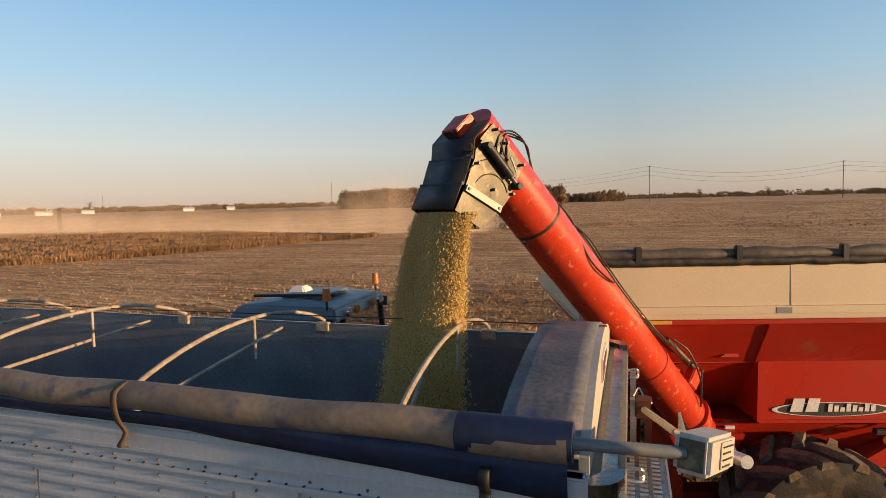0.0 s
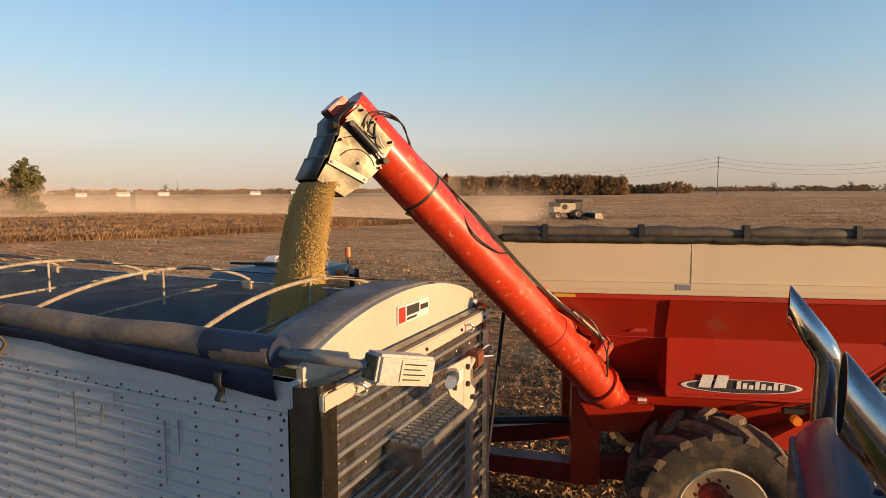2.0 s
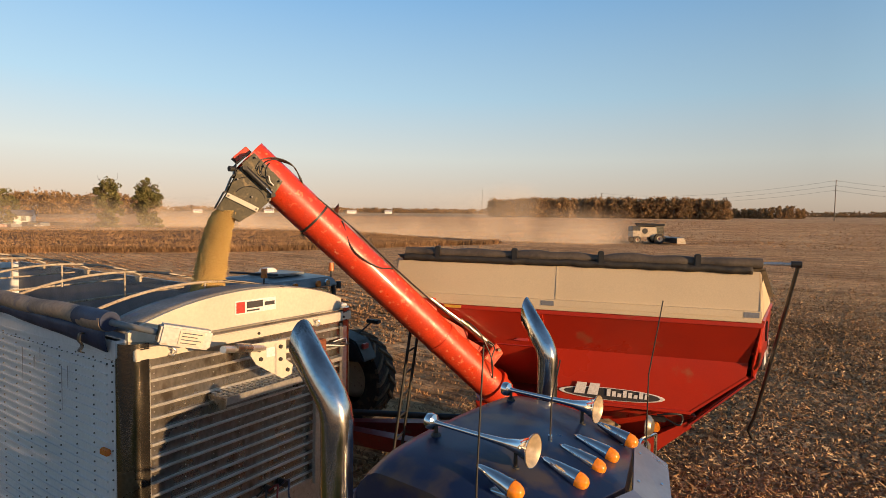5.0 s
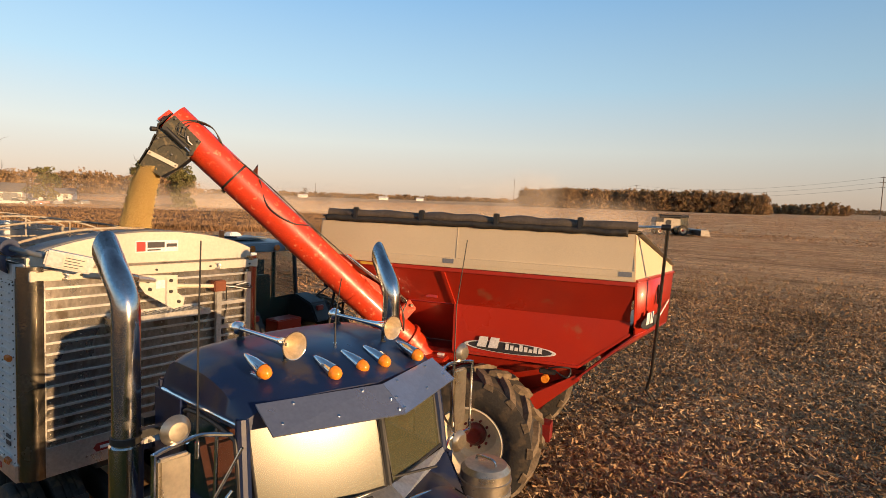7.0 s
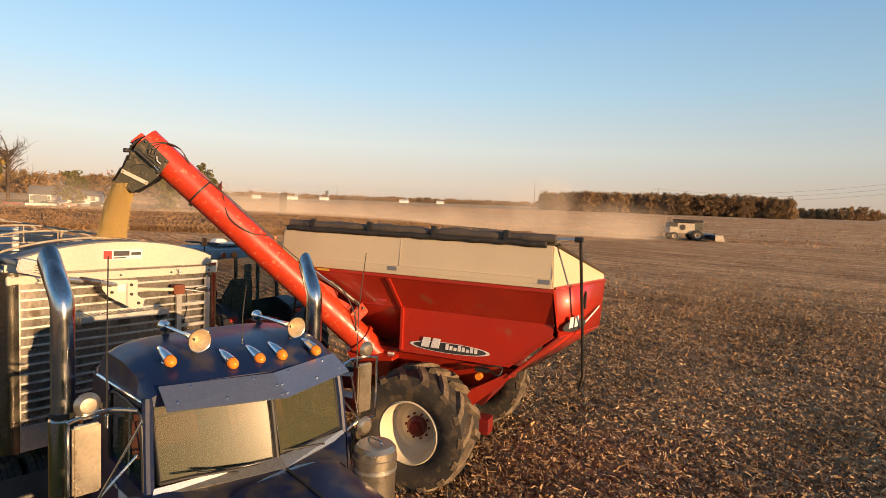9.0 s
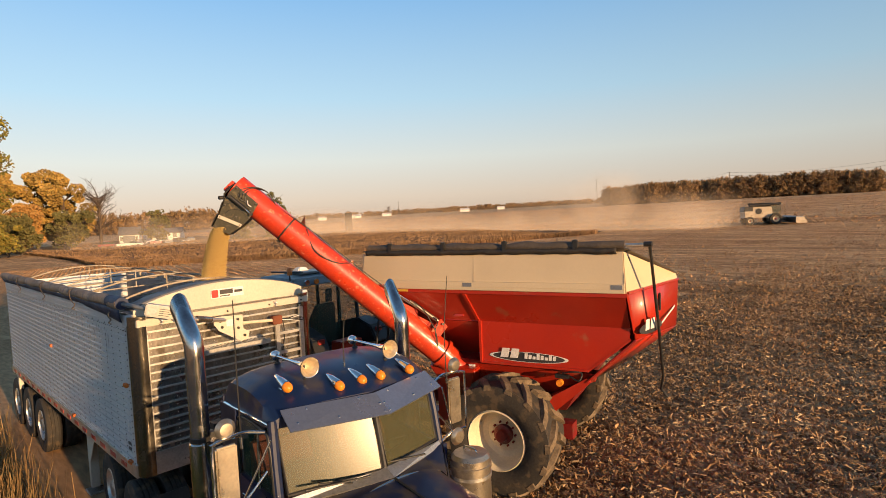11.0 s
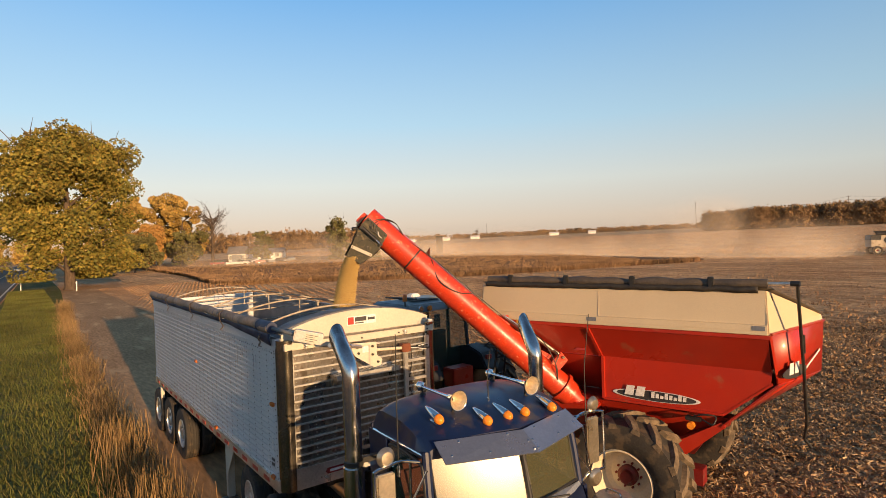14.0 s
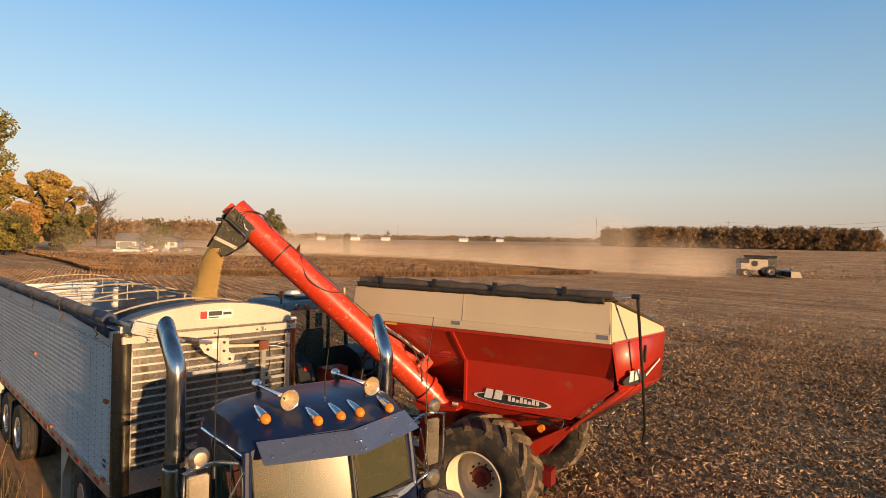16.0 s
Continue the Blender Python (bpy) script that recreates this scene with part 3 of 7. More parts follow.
def build_stubble():
    """Cut stalks and clods standing in drill rows, thick near the trucks and sparser with distance."""
    rng = np.random.default_rng(15)
    sets = []
    for n, x0, x1, y0, y1, h0, h1, w, power in ((90000, -6, 30, 3.2, 26, 0.03, 0.11, 0.012, 1.2), (70000, -75, -7, 3.6, 16, 0.03, 0.10, 0.035, 1.0), (160000, -70, 55, 14, 100, 0.05, 0.13, 0.04, 1.4), (70000, -260, 160, 80, 330, 0.10, 0.20, 0.16, 1.2)):
        x = rng.uniform(x0, x1, n)
        y = y0 + (y1 - y0) * rng.uniform(0, 1, n) ** power
        row = x * math.sin(radians(14)) + y * math.cos(radians(14))
        pitch = 0.38 if y1 < 50 else 0.76
        y = y + (np.round(row / pitch) * pitch - row) * 0.75
        lump = np.array([noise.noise(Vector((a * 0.5, b * 0.9, 0))) for a, b in zip(x, y)])
        keep = (lump + rng.normal(0, 0.35, n)) > -0.15
        x, y = x[keep], y[keep]
        z = np.array([gz(v) for v in y]) - 0.03
        sets.append(blades(rng, len(x), x, y, z, h0, h1, w, 0.55))
    tagged(quads("stubble", np.concatenate(sets), STUBBLE), "short brown soybean stubble standing in rows", "stubble", kind="stuff")


build_stubble()


# ---- the grain trailer ----
TX0, TX1, TY0, TY1 = -8.15, 0.09, -1.22, 1.22
TZ0, TZ1 = 1.30, 3.18
trailer = thing("grain_trailer", pose(0, 0, 0), "white ribbed grain trailer with an open top and rolled tarp", "trailer")


def arch_z(y, low=3.20, high=3.45):
    s = (y - 0.025) / 1.2
    return low + (high - low) * max(0.0, 1 - s * s) ** 0.8


def build_trailer():
    wall = part("side_wall", box((TX0, TY0, TZ0), (TX1 - 0.12, TY0 + 0.05, TZ1)), WHITE, trailer, "white painted side with long ribs")
    streaks = random.Random(6)
    for k in range(9):
        x, top, ln = -0.75 - 1.1 * streaks.random() - (2.2 * streaks.random() if k % 3 == 0 else 0), 2.98 - 0.14 * streaks.random(), 0.08 + 0.42 * streaks.random() ** 2
        part("grime_streak", plate([(x, TY0 - 0.0175, top), (x + 0.018, TY0 - 0.0175, top), (x + 0.012, TY0 - 0.0175, top - ln), (x + 0.006, TY0 - 0.0175, top - ln * 1.1)], 0.001), STREAK, wall)
    # ribs of the near side, each a slim extruded bead
    me = None
    for k in range(24):
        z = TZ0 + 0.10 + k * 0.075
        if me is None:
            ob = part("rib", prism([(0, 0), (0, 0.016), (0, 0.016), (0, 0)][:2] + [(8.0, 0.016), (8.0, 0)], 0, -0.016), WHITE, wall)
            me = ob.data
        else:
            ob = new("rib", me)
            ob.parent = wall
        ob.location = (TX0, TY0, z)
    bm = bmesh.new()
    for c in range(29):
        for k in range(24):
            m = Matrix.Translation((TX1 - 0.17 - c * 0.277, TY0 - 0.002, TZ0 + 0.065 + k * 0.075))
            bmesh.ops.create_icosphere(bm, subdivisions=1, radius=0.009, matrix=m)
    tagged(part("rivets", bm, RIVET, wall), kind="stuff")
    bm = bmesh.new()
    for c in range(90):
        bmesh.ops.create_icosphere(bm, subdivisions=1, radius=0.009, matrix=Matrix.Translation((TX1 - 0.15 - c * 0.089, TY0 - 0.004, TZ1 - 0.19)))
    tagged(part("rail_rivets", bm, BLACK, wall), kind="stuff")
    part("far_side_wall", box((TX0, TY1 - 0.05, TZ0), (TX1 - 0.12, TY1, TZ1)), INNER, trailer)
    part("inner_lining", box((TX0 + 0.06, TY0 + 0.055, TZ0 + 0.2), (TX1 - 0.16, TY0 + 0.075, TZ1 - 0.02)), INNER, trailer)
    part("rear_wall", box((TX0 - 0.05, TY0, TZ0), (TX0, TY1, TZ1)), WHITE, trailer)
    part("hopper_floor", hull([(TX0, TY0 + .05, 2.3), (TX0, TY1 - .05, 2.3), (TX1 - .1, TY0 + .05, 2.3), (TX1 - .1, TY1 - .05, 2.3), (-6.4, -.4, 1.0), (-6.4, .4, 1.0), (-1.9, -.4, 1.0), (-1.9, .4, 1.0)]), INNER, trailer)
    for y in (TY0 - 0.012, TY1 - 0.05):
        part("top_rail", box((TX0 - 0.05, y, TZ1 - 0.13), (TX1 - 0.1, y + 0.085, TZ1), 0.008), WHITE, trailer)
    part("bottom_rail", box((TX0 - 0.05, TY0 - 0.022, TZ0 - 0.10), (TX1 - 0.1, TY0 + 0.04, TZ0 + 0.06), 0.006), ALU, trailer, "aluminium lower rail")
    part("far_bottom_rail", box((TX0 - 0.05, TY1 - 0.04, TZ0 - 0.10), (TX1 - 0.1, TY1 + 0.02, TZ0 + 0.06)), ALU, trailer)
    for k in range(17):
        part("reflector_strip", box((TX1 - 0.45 - k * 0.46, TY0 - 0.028, TZ0 - 0.055), (TX1 - 0.66 - k * 0.46, TY0 - 0.022, TZ0)), TAPE_RED, trailer, "red reflective strip")
    for x, z in ((-0.16, 2.32), (-4.12, 2.30), (-0.2, 1.36), (-2.9, 1.36)):
        part("marker_lamp", box((x - 0.05, TY0 - 0.04, z - 0.025), (x + 0.05, TY0, z + 0.025), 0.008), AMBER_DARK, trailer, "amber side marker")
    for x, z, w, h in ((-0.27, 1.50, 0.10, 0.10), (-0.24, 1.72, 0.05, 0.16), (-0.42, 1.52, 0.07, 0.06)):
        part("plaque", box((x, TY0 - 0.006, z), (x + w, TY0 - 0.012, z + h)), INK if w > 0.08 else LABEL, trailer)
    # front: rounded corner posts, sheet, ribs
    for y, s in ((TY0, 1), (TY1, -1)):
        pts = [(TX1 - 0.13, y), (TX1 - 0.10, y)] + [(TX1 - 0.10 + 0.13 * math.sin(a), y + s * 0.13 * (1 - math.cos(a))) for a in np.linspace(0.2, math.pi / 2, 7)] + [(TX1 + 0.03, y + s * 0.17), (TX1 - 0.02, y + s * 0.17), (TX1 - 0.12, y + s * 0.04)]
        bm = bmesh.new()
        lo, hi = [bm.verts.new((a, b, TZ0 - 0.08)) for a, b in pts], [bm.verts.new((a, b, TZ1 - 0.02)) for a, b in pts]
        bm.faces.new(lo), bm.faces.new(hi[::-1])
        for k in range(len(pts)):
            j = (k + 1) % len(pts)
            bm.faces.new((lo[k], lo[j], hi[j], hi[k]))
        part("corner_post", bm, POST_STEEL, trailer, "polished rounded corner post")
    front = part("front_wall", box((TX1 - 0.06, TY0 + 0.13, TZ0 - 0.08), (TX1, TY1 - 0.13, TZ1 - 0.04)), STEEL, trailer, "stainless front sheet, dirty and worn")
    me = None
    for k in range(15):
        z = 1.56 + k * 0.1
        if me is None:
            ob = part("front_rib", box((0, -1.06, -0.011), (0.028, 1.06, 0.011), 0.006), ALU, front, "bright horizontal rib")
            me = ob.data
        else:
            ob = new("front_rib", me)
            ob.parent = front
            ob["label"] = "bright horizontal rib"
        ob.location = (TX1, 0.025, z)
    for y in (TY0 + 0.175, TY1 - 0.175):
        part("front_edge_strip", box((TX1, y - 0.014, 1.42), (TX1 + 0.010, y + 0.014, 3.0)), ALU, front)
    bm = bmesh.new()
    for y in np.linspace(-1.0, 1.05, 9):
        for k in range(30):
            bmesh.ops.create_icosphere(bm, subdivisions=1, radius=0.006, matrix=Matrix.Translation((TX1 + 0.002, y, 1.51 + k * 0.05)))
    tagged(part("front_rivets", bm, ALU, front), kind="stuff")
    apron = part("front_apron", box((TX1, TY0 + 0.14, TZ0 - 0.08), (TX1 + 0.02, TY1 - 0.14, 1.49)), ALU, trailer, "riveted aluminium front apron")
    part("badge", hull([(TX1 + 0.022, -0.62, 1.33), (TX1 + 0.022, -0.30, 1.33), (TX1 + 0.022, -0.27, 1.37), (TX1 + 0.022, -0.30, 1.41), (TX1 + 0.022, -0.62, 1.41), (TX1 + 0.022, -0.65, 1.37), (TX1 + 0.026, -0.5, 1.37)]), DARK_RED, apron, "maroon oval maker's badge")
    part("badge_script", box((TX1 + 0.026, -0.59, 1.355), (TX1 + 0.03, -0.33, 1.385)), LABEL, apron)
    part("notice", box((TX1 + 0.021, -0.16, 1.35), (TX1 + 0.026, -0.03, 1.47)), LABEL, apron)
    part("notice_print", box((TX1 + 0.027, -0.13, 1.37), (TX1 + 0.03, -0.06, 1.43)), INK, apron)
    # white arched cap and step beam
    ys = np.linspace(-1.14, 1.15, 25)
    poly = [(-0.03, y, arch_z(y)) for y in ys] + [(-0.03, 1.15, 3.08), (-0.03, -1.14, 3.08)]
    part("arched_cap", plate(poly, 0.04), CAP_WHITE, trailer, "white arched front cap")
    part("step_beam", box((-0.04, TY0 + 0.06, 3.03), (TX1 + 0.035, TY1 - 0.05, 3.12), 0.008), CAP_WHITE, trailer, "white box beam under the cap")
    part("beam_top", box((-0.005, TY0 + 0.07, 3.121), (TX1 + 0.03, TY1 - 0.06, 3.126)), DUSTY, trailer)
    part("corner_cap", hull([(TX1 - 0.30, TY0 - 0.004, 3.02), (TX1 - 0.30, TY0 + 0.06, 3.16), (TX1 - 0.10, TY0 - 0.004, 3.02), (TX1 - 0.10, TY0 + 0.06, 3.14), (TX1 + 0.03, TY0 + 0.10, 3.02), (TX1 - 0.01, TY0 + 0.06, 3.02), (TX1 + 0.0, TY0 + 0.10, 3.10), (TX1 - 0.3, TY0 + 0.10, 3.14)], 0.006), DUSTY, trailer, "dusty rounded corner cap")
    for y in (-0.75, -0.05, 0.55, 1.05):
        part("bolt", rod((TX1 + 0.035, y, 3.07), (TX1 + 0.047, y, 3.07), 0.012), BLACK, trailer)
    # maker's plate: colours only
    plate_ob = part("maker_plate", box((-0.009, -0.20, 3.24), (0.0, 0.25, 3.36)), LABEL, trailer, "white and red maker's plate")
    part("plate_mark", box((0.0, -0.19, 3.25), (0.003, -0.10, 3.35)), TAPE_RED, plate_ob)
    part("plate_bar", box((0.0, -0.08, 3.285), (0.003, 0.10, 3.345)), INK, plate_ob)
    part("plate_bar", box((0.0, -0.08, 3.255), (0.003, 0.06, 3.27)), INK, plate_ob)
    part("plate_bar", box((0.0, 0.12, 3.29), (0.003, 0.235, 3.325)), INK, plate_ob)
    # grey tarp stretched over the front cap
    bm = bmesh.new()
    rows = []
    for x in np.linspace(-0.05, -0.39, 6):
        rows.append([bm.verts.new((x, y, arch_z(y) + 0.012 - 0.015 * abs(x) + 0.008 * noise.noise(Vector((x * 9, y * 4, 1))))) for y in np.linspace(-1.15, 1.2, 30)])
    for a, b in zip(rows, rows[1:]):
        for k in range(29):
            bm.faces.new((a[k], a[k + 1], b[k + 1], b[k]))
    ob = part("front_tarp", bm, GREY_TARP, trailer, "worn grey tarp over the front cap", 60)
    sol = ob.modifiers.new("thick", "SOLIDIFY")
    sol.thickness = 0.012
    # bows, ridge cable
    for k, x in enumerate((-0.85, -2.38, -3.92, -5.45, -7.0)):
        bow = part("bow", pipe([(x - 0.1 * (y + 1.1) / 2, y, arch_z(y, 3.19, 3.44)) for y in np.linspace(-1.14, 1.2, 20)], 0.0145), BOW, trailer, "arched weathered tarp bow")
        part("cross_bar", pipe([(x + 0.02, -1.12, 3.14), (x - 0.55, 1.2, 3.13)], 0.013), BOW, bow)
        part("bow_post", rod((x - 0.06, 0.12, 3.14), (x - 0.06, 0.12, 3.44), 0.011), BOW, bow)
        part("bow_bracket", box((x - 0.17, 1.14, 3.12), (x - 0.05, 1.2, 3.2), 0.006), BOW, bow)
    part("ridge_cable", pipe([(-8.1, 0.3, 3.44), (-4, 0.3, 3.42), (0.0, 0.35, 3.44)], 0.004), BLACK, trailer)
    # rolled tarp along the side
    pts, rs = [], []
    for k in range(49):
        x = -8.2 + k * (8.12 / 48)
        pts.append((x, TY0 - 0.02 + 0.006 * math.sin(k * 1.3), 3.325 + 0.008 * math.sin(k * 0.9)))
        rs.append(0.069 + 0.008 * noise.noise(Vector((x * 2.2, 0, 0))) + (0.008 if k > 45 else 0))
    tarp = tagged(finish("rolled_tarp", pipe(pts, rs, 20), TAN_TARP, None, "", 50), "faded tan and blue tarp roll lying on the trailer edge", "tarp")
    part("end_cover", pipe([(-0.50, TY0 - 0.02, 3.325), (-0.2, TY0 - 0.02, 3.325), (-0.06, TY0 - 0.02, 3.325)], [0.077, 0.078, 0.074], 20), BLUE_TARP, tarp, "dark blue end of the roll")
    bm = bmesh.new()
    rows = []
    for f, out in ((0.0, 0.05), (0.33, 0.05), (0.66, 0.04), (1.0, 0.028)):
        rows.append([bm.verts.new((x, TY0 - out - 0.012 * noise.noise(Vector((x * 3, f * 2, 0))), 3.27 - f * (0.07 + 0.11 * max(0.0, 1 + x / 1.8)) + 0.012 * noise.noise(Vector((x, 5, f))))) for x in np.linspace(-8.15, -0.08, 90)])
    for a, b in zip(rows, rows[1:]):
        for k in range(89):
            bm.faces.new((a[k], a[k + 1], b[k + 1], b[k]))
    flap = part("hanging_flap", bm, BLUE_TARP, tarp, "dark blue tarp skirt under the roll", 60)
    flap.modifiers.new("thick", "SOLIDIFY").thickness = 0.008
    for x in (-0.385, -2.16, -4.1, -6.2):
        line = [(x, TY0 - 0.05, 3.21), (x, TY0 - 0.085, 3.205), (x, TY0 - 0.095, 3.15), (x, TY0 - 0.07, 3.11), (x, TY0 - 0.095, 3.07), (x, TY0 - 0.06, 3.05)] if x > -1 else [(x, TY0 - 0.03, 3.40), (x, TY0 - 0.10, 3.37), (x, TY0 - 0.11, 3.30), (x, TY0 - 0.09, 3.22), (x, TY0 - 0.05, 3.15), (x, TY0 - 0.09, 3.10), (x, TY0 - 0.05, 3.08)]
        bm = bmesh.new()
        a = [bm.verts.new((q[0] - (0.022 if x > -1 else 0.016), q[1], q[2])) for q in bend(line, 3)]
        b = [bm.verts.new((q[0] + (0.022 if x > -1 else 0.016), q[1], q[2])) for q in bend(line, 3)]
        for k in range(len(a) - 1):
            bm.faces.new((a[k], b[k], b[k + 1], a[k + 1]))
        ob = part("tarp_hook", bm, BLACK if x > -1 else BARK, trailer, "bent steel tarp stop")
        ob.modifiers.new("thick", "SOLIDIFY").thickness = 0.008
    # tarp drive: shaft, gear motor, arm plate, rod
    drive = thing("tarp_drive", pose(0, 0, 0), "white electric tarp drive with a swing arm on the trailer front", "tarp motor")
    part("shaft", rod((-0.10, TY0 - 0.02, 3.32), (0.33, -1.10, 3.27), 0.024, seg=16), ROOF_GREY, drive, "blue grey drive shaft")
    m = pose(0.37, -1.07, 3.26, 0, 14, 68)
    housing = part("motor_housing", turned(box((-0.05, -0.066, -0.072), (0.31, 0.066, 0.072), 0.015), m), HOUSING, drive, "white motor housing")
    part("housing_label", turned(box((0.08, -0.072, -0.05), (0.25, -0.068, 0.05)), m), CAP_WHITE, housing)
    for k in range(4):
        part("print_bar", turned(box((0.095, -0.076, 0.03 - k * 0.024), (0.235 - 0.03 * (k % 2), -0.073, 0.036 - k * 0.024)), m), INK if k % 2 else BLUE, housing)
    part("end_plate", turned(box((-0.054, -0.045, -0.055), (-0.051, 0.045, 0.055)), m), SPOUT, housing, "dull green notice plate")
    part("arm_tube", rod((0.60, -0.76, 3.12), (0.38, -0.20, 3.00), 0.028, seg=14), ALU, drive)
    part("arm_sleeve", rod((0.55, -0.62, 3.10), (0.47, -0.42, 3.05), 0.038, seg=14), STEEL, drive)
    pl = part("arm_plate", plate([(0.40, -0.34, 3.06), (0.40, 0.02, 3.04), (0.40, 0.02, 2.86), (0.40, 0.10, 2.80), (0.40, 0.08, 2.72), (0.40, -0.02, 2.70), (0.40, -0.30, 2.88), (0.40, -0.36, 2.97)], 0.012), CAP_WHITE, drive, "white steel arm plate")
    for y, z in ((-0.28, 3.0), (-0.05, 2.99), (-0.05, 2.88), (0.03, 2.77), (-0.26, 2.92)):
        part("bolt", rod((0.40, y, z), (0.425, y, z), 0.018, seg=6), BLACK, pl)
    part("plate_label", box((0.407, -0.20, 2.92), (0.41, -0.11, 3.0)), LABEL, pl)
    part("pivot_rod", rod((0.38, 0.0, 2.93), (0.22, 0.55, 2.86), 0.022, seg=14), RIM, drive)
    part("rod_clamp", box((0.17, 0.52, 2.80), (0.27, 0.66, 2.92), 0.01), RUST, drive)
    part("rod_tip", rod((0.22, 0.62, 2.86), (0.20, 0.92, 2.82), 0.014), BLACK, drive)
    for k in range(3):
        part("cable", pipe(bend([(0.2, 0.6, 2.86), (0.28, 0.75 + 0.05 * k, 2.84), (0.24, 0.95 + 0.03 * k, 2.80), (0.2, 1.0, 2.86 - 0.02 * k), (0.16, 0.86, 2.84)]), 0.006), LABEL if k == 0 else BLACK, drive)
    part("drop_cable", pipe(bend([(0.2, 0.7, 2.84), (0.12, 0.76, 2.6), (0.1, 0.72, 2.3), (0.12, 0.78, 2.0), (0.08, 0.74, 1.8)]), 0.007), BLACK, drive)
    # catwalk and ladder
    walk_ob = part("catwalk", box((TX1 + 0.01, -0.55, 2.625), (TX1 + 0.25, 0.42, 2.64)), STEEL, trailer, "perforated steel step")
    for k in range(18):
        for j in range(3):
            part("grip_tooth", box((TX1 + 0.03 + j * 0.07, -0.53 + k * 0.052, 2.64), (TX1 + 0.075 + j * 0.07, -0.50 + k * 0.052, 2.652)), ALU, walk_ob)
    part("catwalk_edge", box((TX1 + 0.25, -0.55, 2.59), (TX1 + 0.262, 0.42, 2.655)), ALU, walk_ob)
    for y in (-0.54, 0.40):
        part("catwalk_bracket", plate([(TX1, y, 2.62), (TX1 + 0.25, y, 2.62), (TX1 + 0.25, y, 2.56), (TX1, y, 2.46)], 0.008), STEEL, walk_ob)
    ladder = part("ladder", box((TX1 + 0.05, 0.60, 1.45), (TX1 + 0.09, 0.66, 2.90)), ALU, trailer, "aluminium ladder")
    part("stile", box((TX1 + 0.05, 0.98, 1.45), (TX1 + 0.09, 1.04, 2.98)), ALU, ladder)
    for k in range(5):
        part("rung", box((TX1 + 0.05, 0.66, 1.55 + k * 0.27), (TX1 + 0.09, 0.98, 1.59 + k * 0.27)), ALU, ladder)
    for y in (-0.9, 0.62):
        part("grab_handle", pipe(bend([(TX1 + 0.03, y, 3.09), (TX1 + 0.09, y, 3.10), (TX1 + 0.10, y + 0.02, 3.07), (TX1 + 0.09, y, 3.045), (TX1 + 0.03, y, 3.045)], 3), 0.009), ALU, trailer)
    part("document_box", box((TX1 + 0.02, 0.70, 1.42), (TX1 + 0.05, 0.90, 1.62), 0.01), CAP_WHITE, trailer)
    for y in (-0.25, 0.05, 0.22):
        part("air_coupling", rod((TX1 + 0.02, y, 1.60), (TX1 + 0.09, y, 1.60), 0.035), BLACK, trailer)
    # under the body
    part("chassis_beam", box((-8.0, -0.50, 1.02), (-0.2, -0.38, 1.24)), BLACK, trailer)
    part("chassis_beam", box((-8.0, 0.38, 1.02), (-0.2, 0.50, 1.24)), BLACK, trailer)
    part("hopper_chute", hull([(-4.9, -1.1, 1.28), (-4.9, 1.1, 1.28), (-1.6, -1.1, 1.28), (-1.6, 1.1, 1.28), (-3.6, -.35, .62), (-3.6, .35, .62), (-2.9, -.35, .62), (-2.9, .35, .62)]), INNER, trailer)
    for y in (-1.0, 0.95):
        leg = part("landing_leg", box((-3.08, y - 0.06, 0.10), (-2.96, y + 0.06, 1.25), 0.008), CAP_WHITE, trailer, "cream landing leg")
        part("foot", box((-3.18, y - 0.12, 0.0), (-2.86, y + 0.12, 0.05), 0.01), ALU, leg)
        part("brace_plate", plate([(-3.0, y - 0.07, 1.25), (-2.35, y - 0.07, 1.25), (-2.9, y - 0.07, 0.55), (-3.0, y - 0.07, 0.55)], 0.012), CAP_WHITE, leg)
    part("support_post", box((-7.95, TY0 + 0.02, 0.62), (-7.8, TY0 + 0.1, 1.25)), CAP_WHITE, trailer)


build_trailer()


def road_tyre_profile(r, w, rim):
    h = w / 2
    return [(rim, -h * 0.8), (rim + (r - rim) * 0.45, -h), (r * 0.965, -h * 0.92), (r, -h * 0.72), (r, -h * 0.45), (r - 0.014, -h * 0.43), (r - 0.014, -h * 0.36), (r, -h * 0.34), (r, -h * 0.06), (r - 0.014, -h * 0.04), (r - 0.014, h * 0.04), (r, h * 0.06),
            (r, h * 0.34), (r - 0.014, h * 0.36), (r - 0.014, h * 0.43), (r, h * 0.45), (r, h * 0.72), (r * 0.965, h * 0.92), (rim + (r - rim) * 0.45, h), (rim, h * 0.8)]


def truck_wheel(parent, x, y, z, out, r=0.52, w=0.27):
    """out: -1 or 1, the way the dished disc faces."""
    ob = part("wheel", turned(lathe(road_tyre_profile(r, w, 0.29), 40), pose(x, y, z)), [RUBBER], parent, "dusty ribbed road tyre", 40)
    d = 0.5 * w * out
    prof = [(0.295, d * 0.85), (0.28, d * 0.9), (0.265, d * 0.4), (0.19, d * 0.1), (0.12, d * 0.15), (0.11, d * 0.75), (0.09, d * 0.85), (0.0, d * 0.85)]
    part("rim", turned(lathe(prof, 32), pose(x, y, z)), ALU, ob, "polished aluminium disc", 40)


for ax in (-5.78, -6.98, -8.18):
    for y, o in ((-1.08, -1), (1.10, 1)):
        truck_wheel(trailer, ax + 0.0, y, 0.52, o)
        truck_wheel(trailer, ax + 0.0, y - o * 0.31, 0.52, o)
    part("axle", rod((ax, -0.9, 0.52), (ax, 0.95, 0.52), 0.065), BLACK, trailer)
part("bogie_frame", box((-8.3, -0.45, 0.62), (-5.5, 0.47, 0.98)), BLACK, trailer)


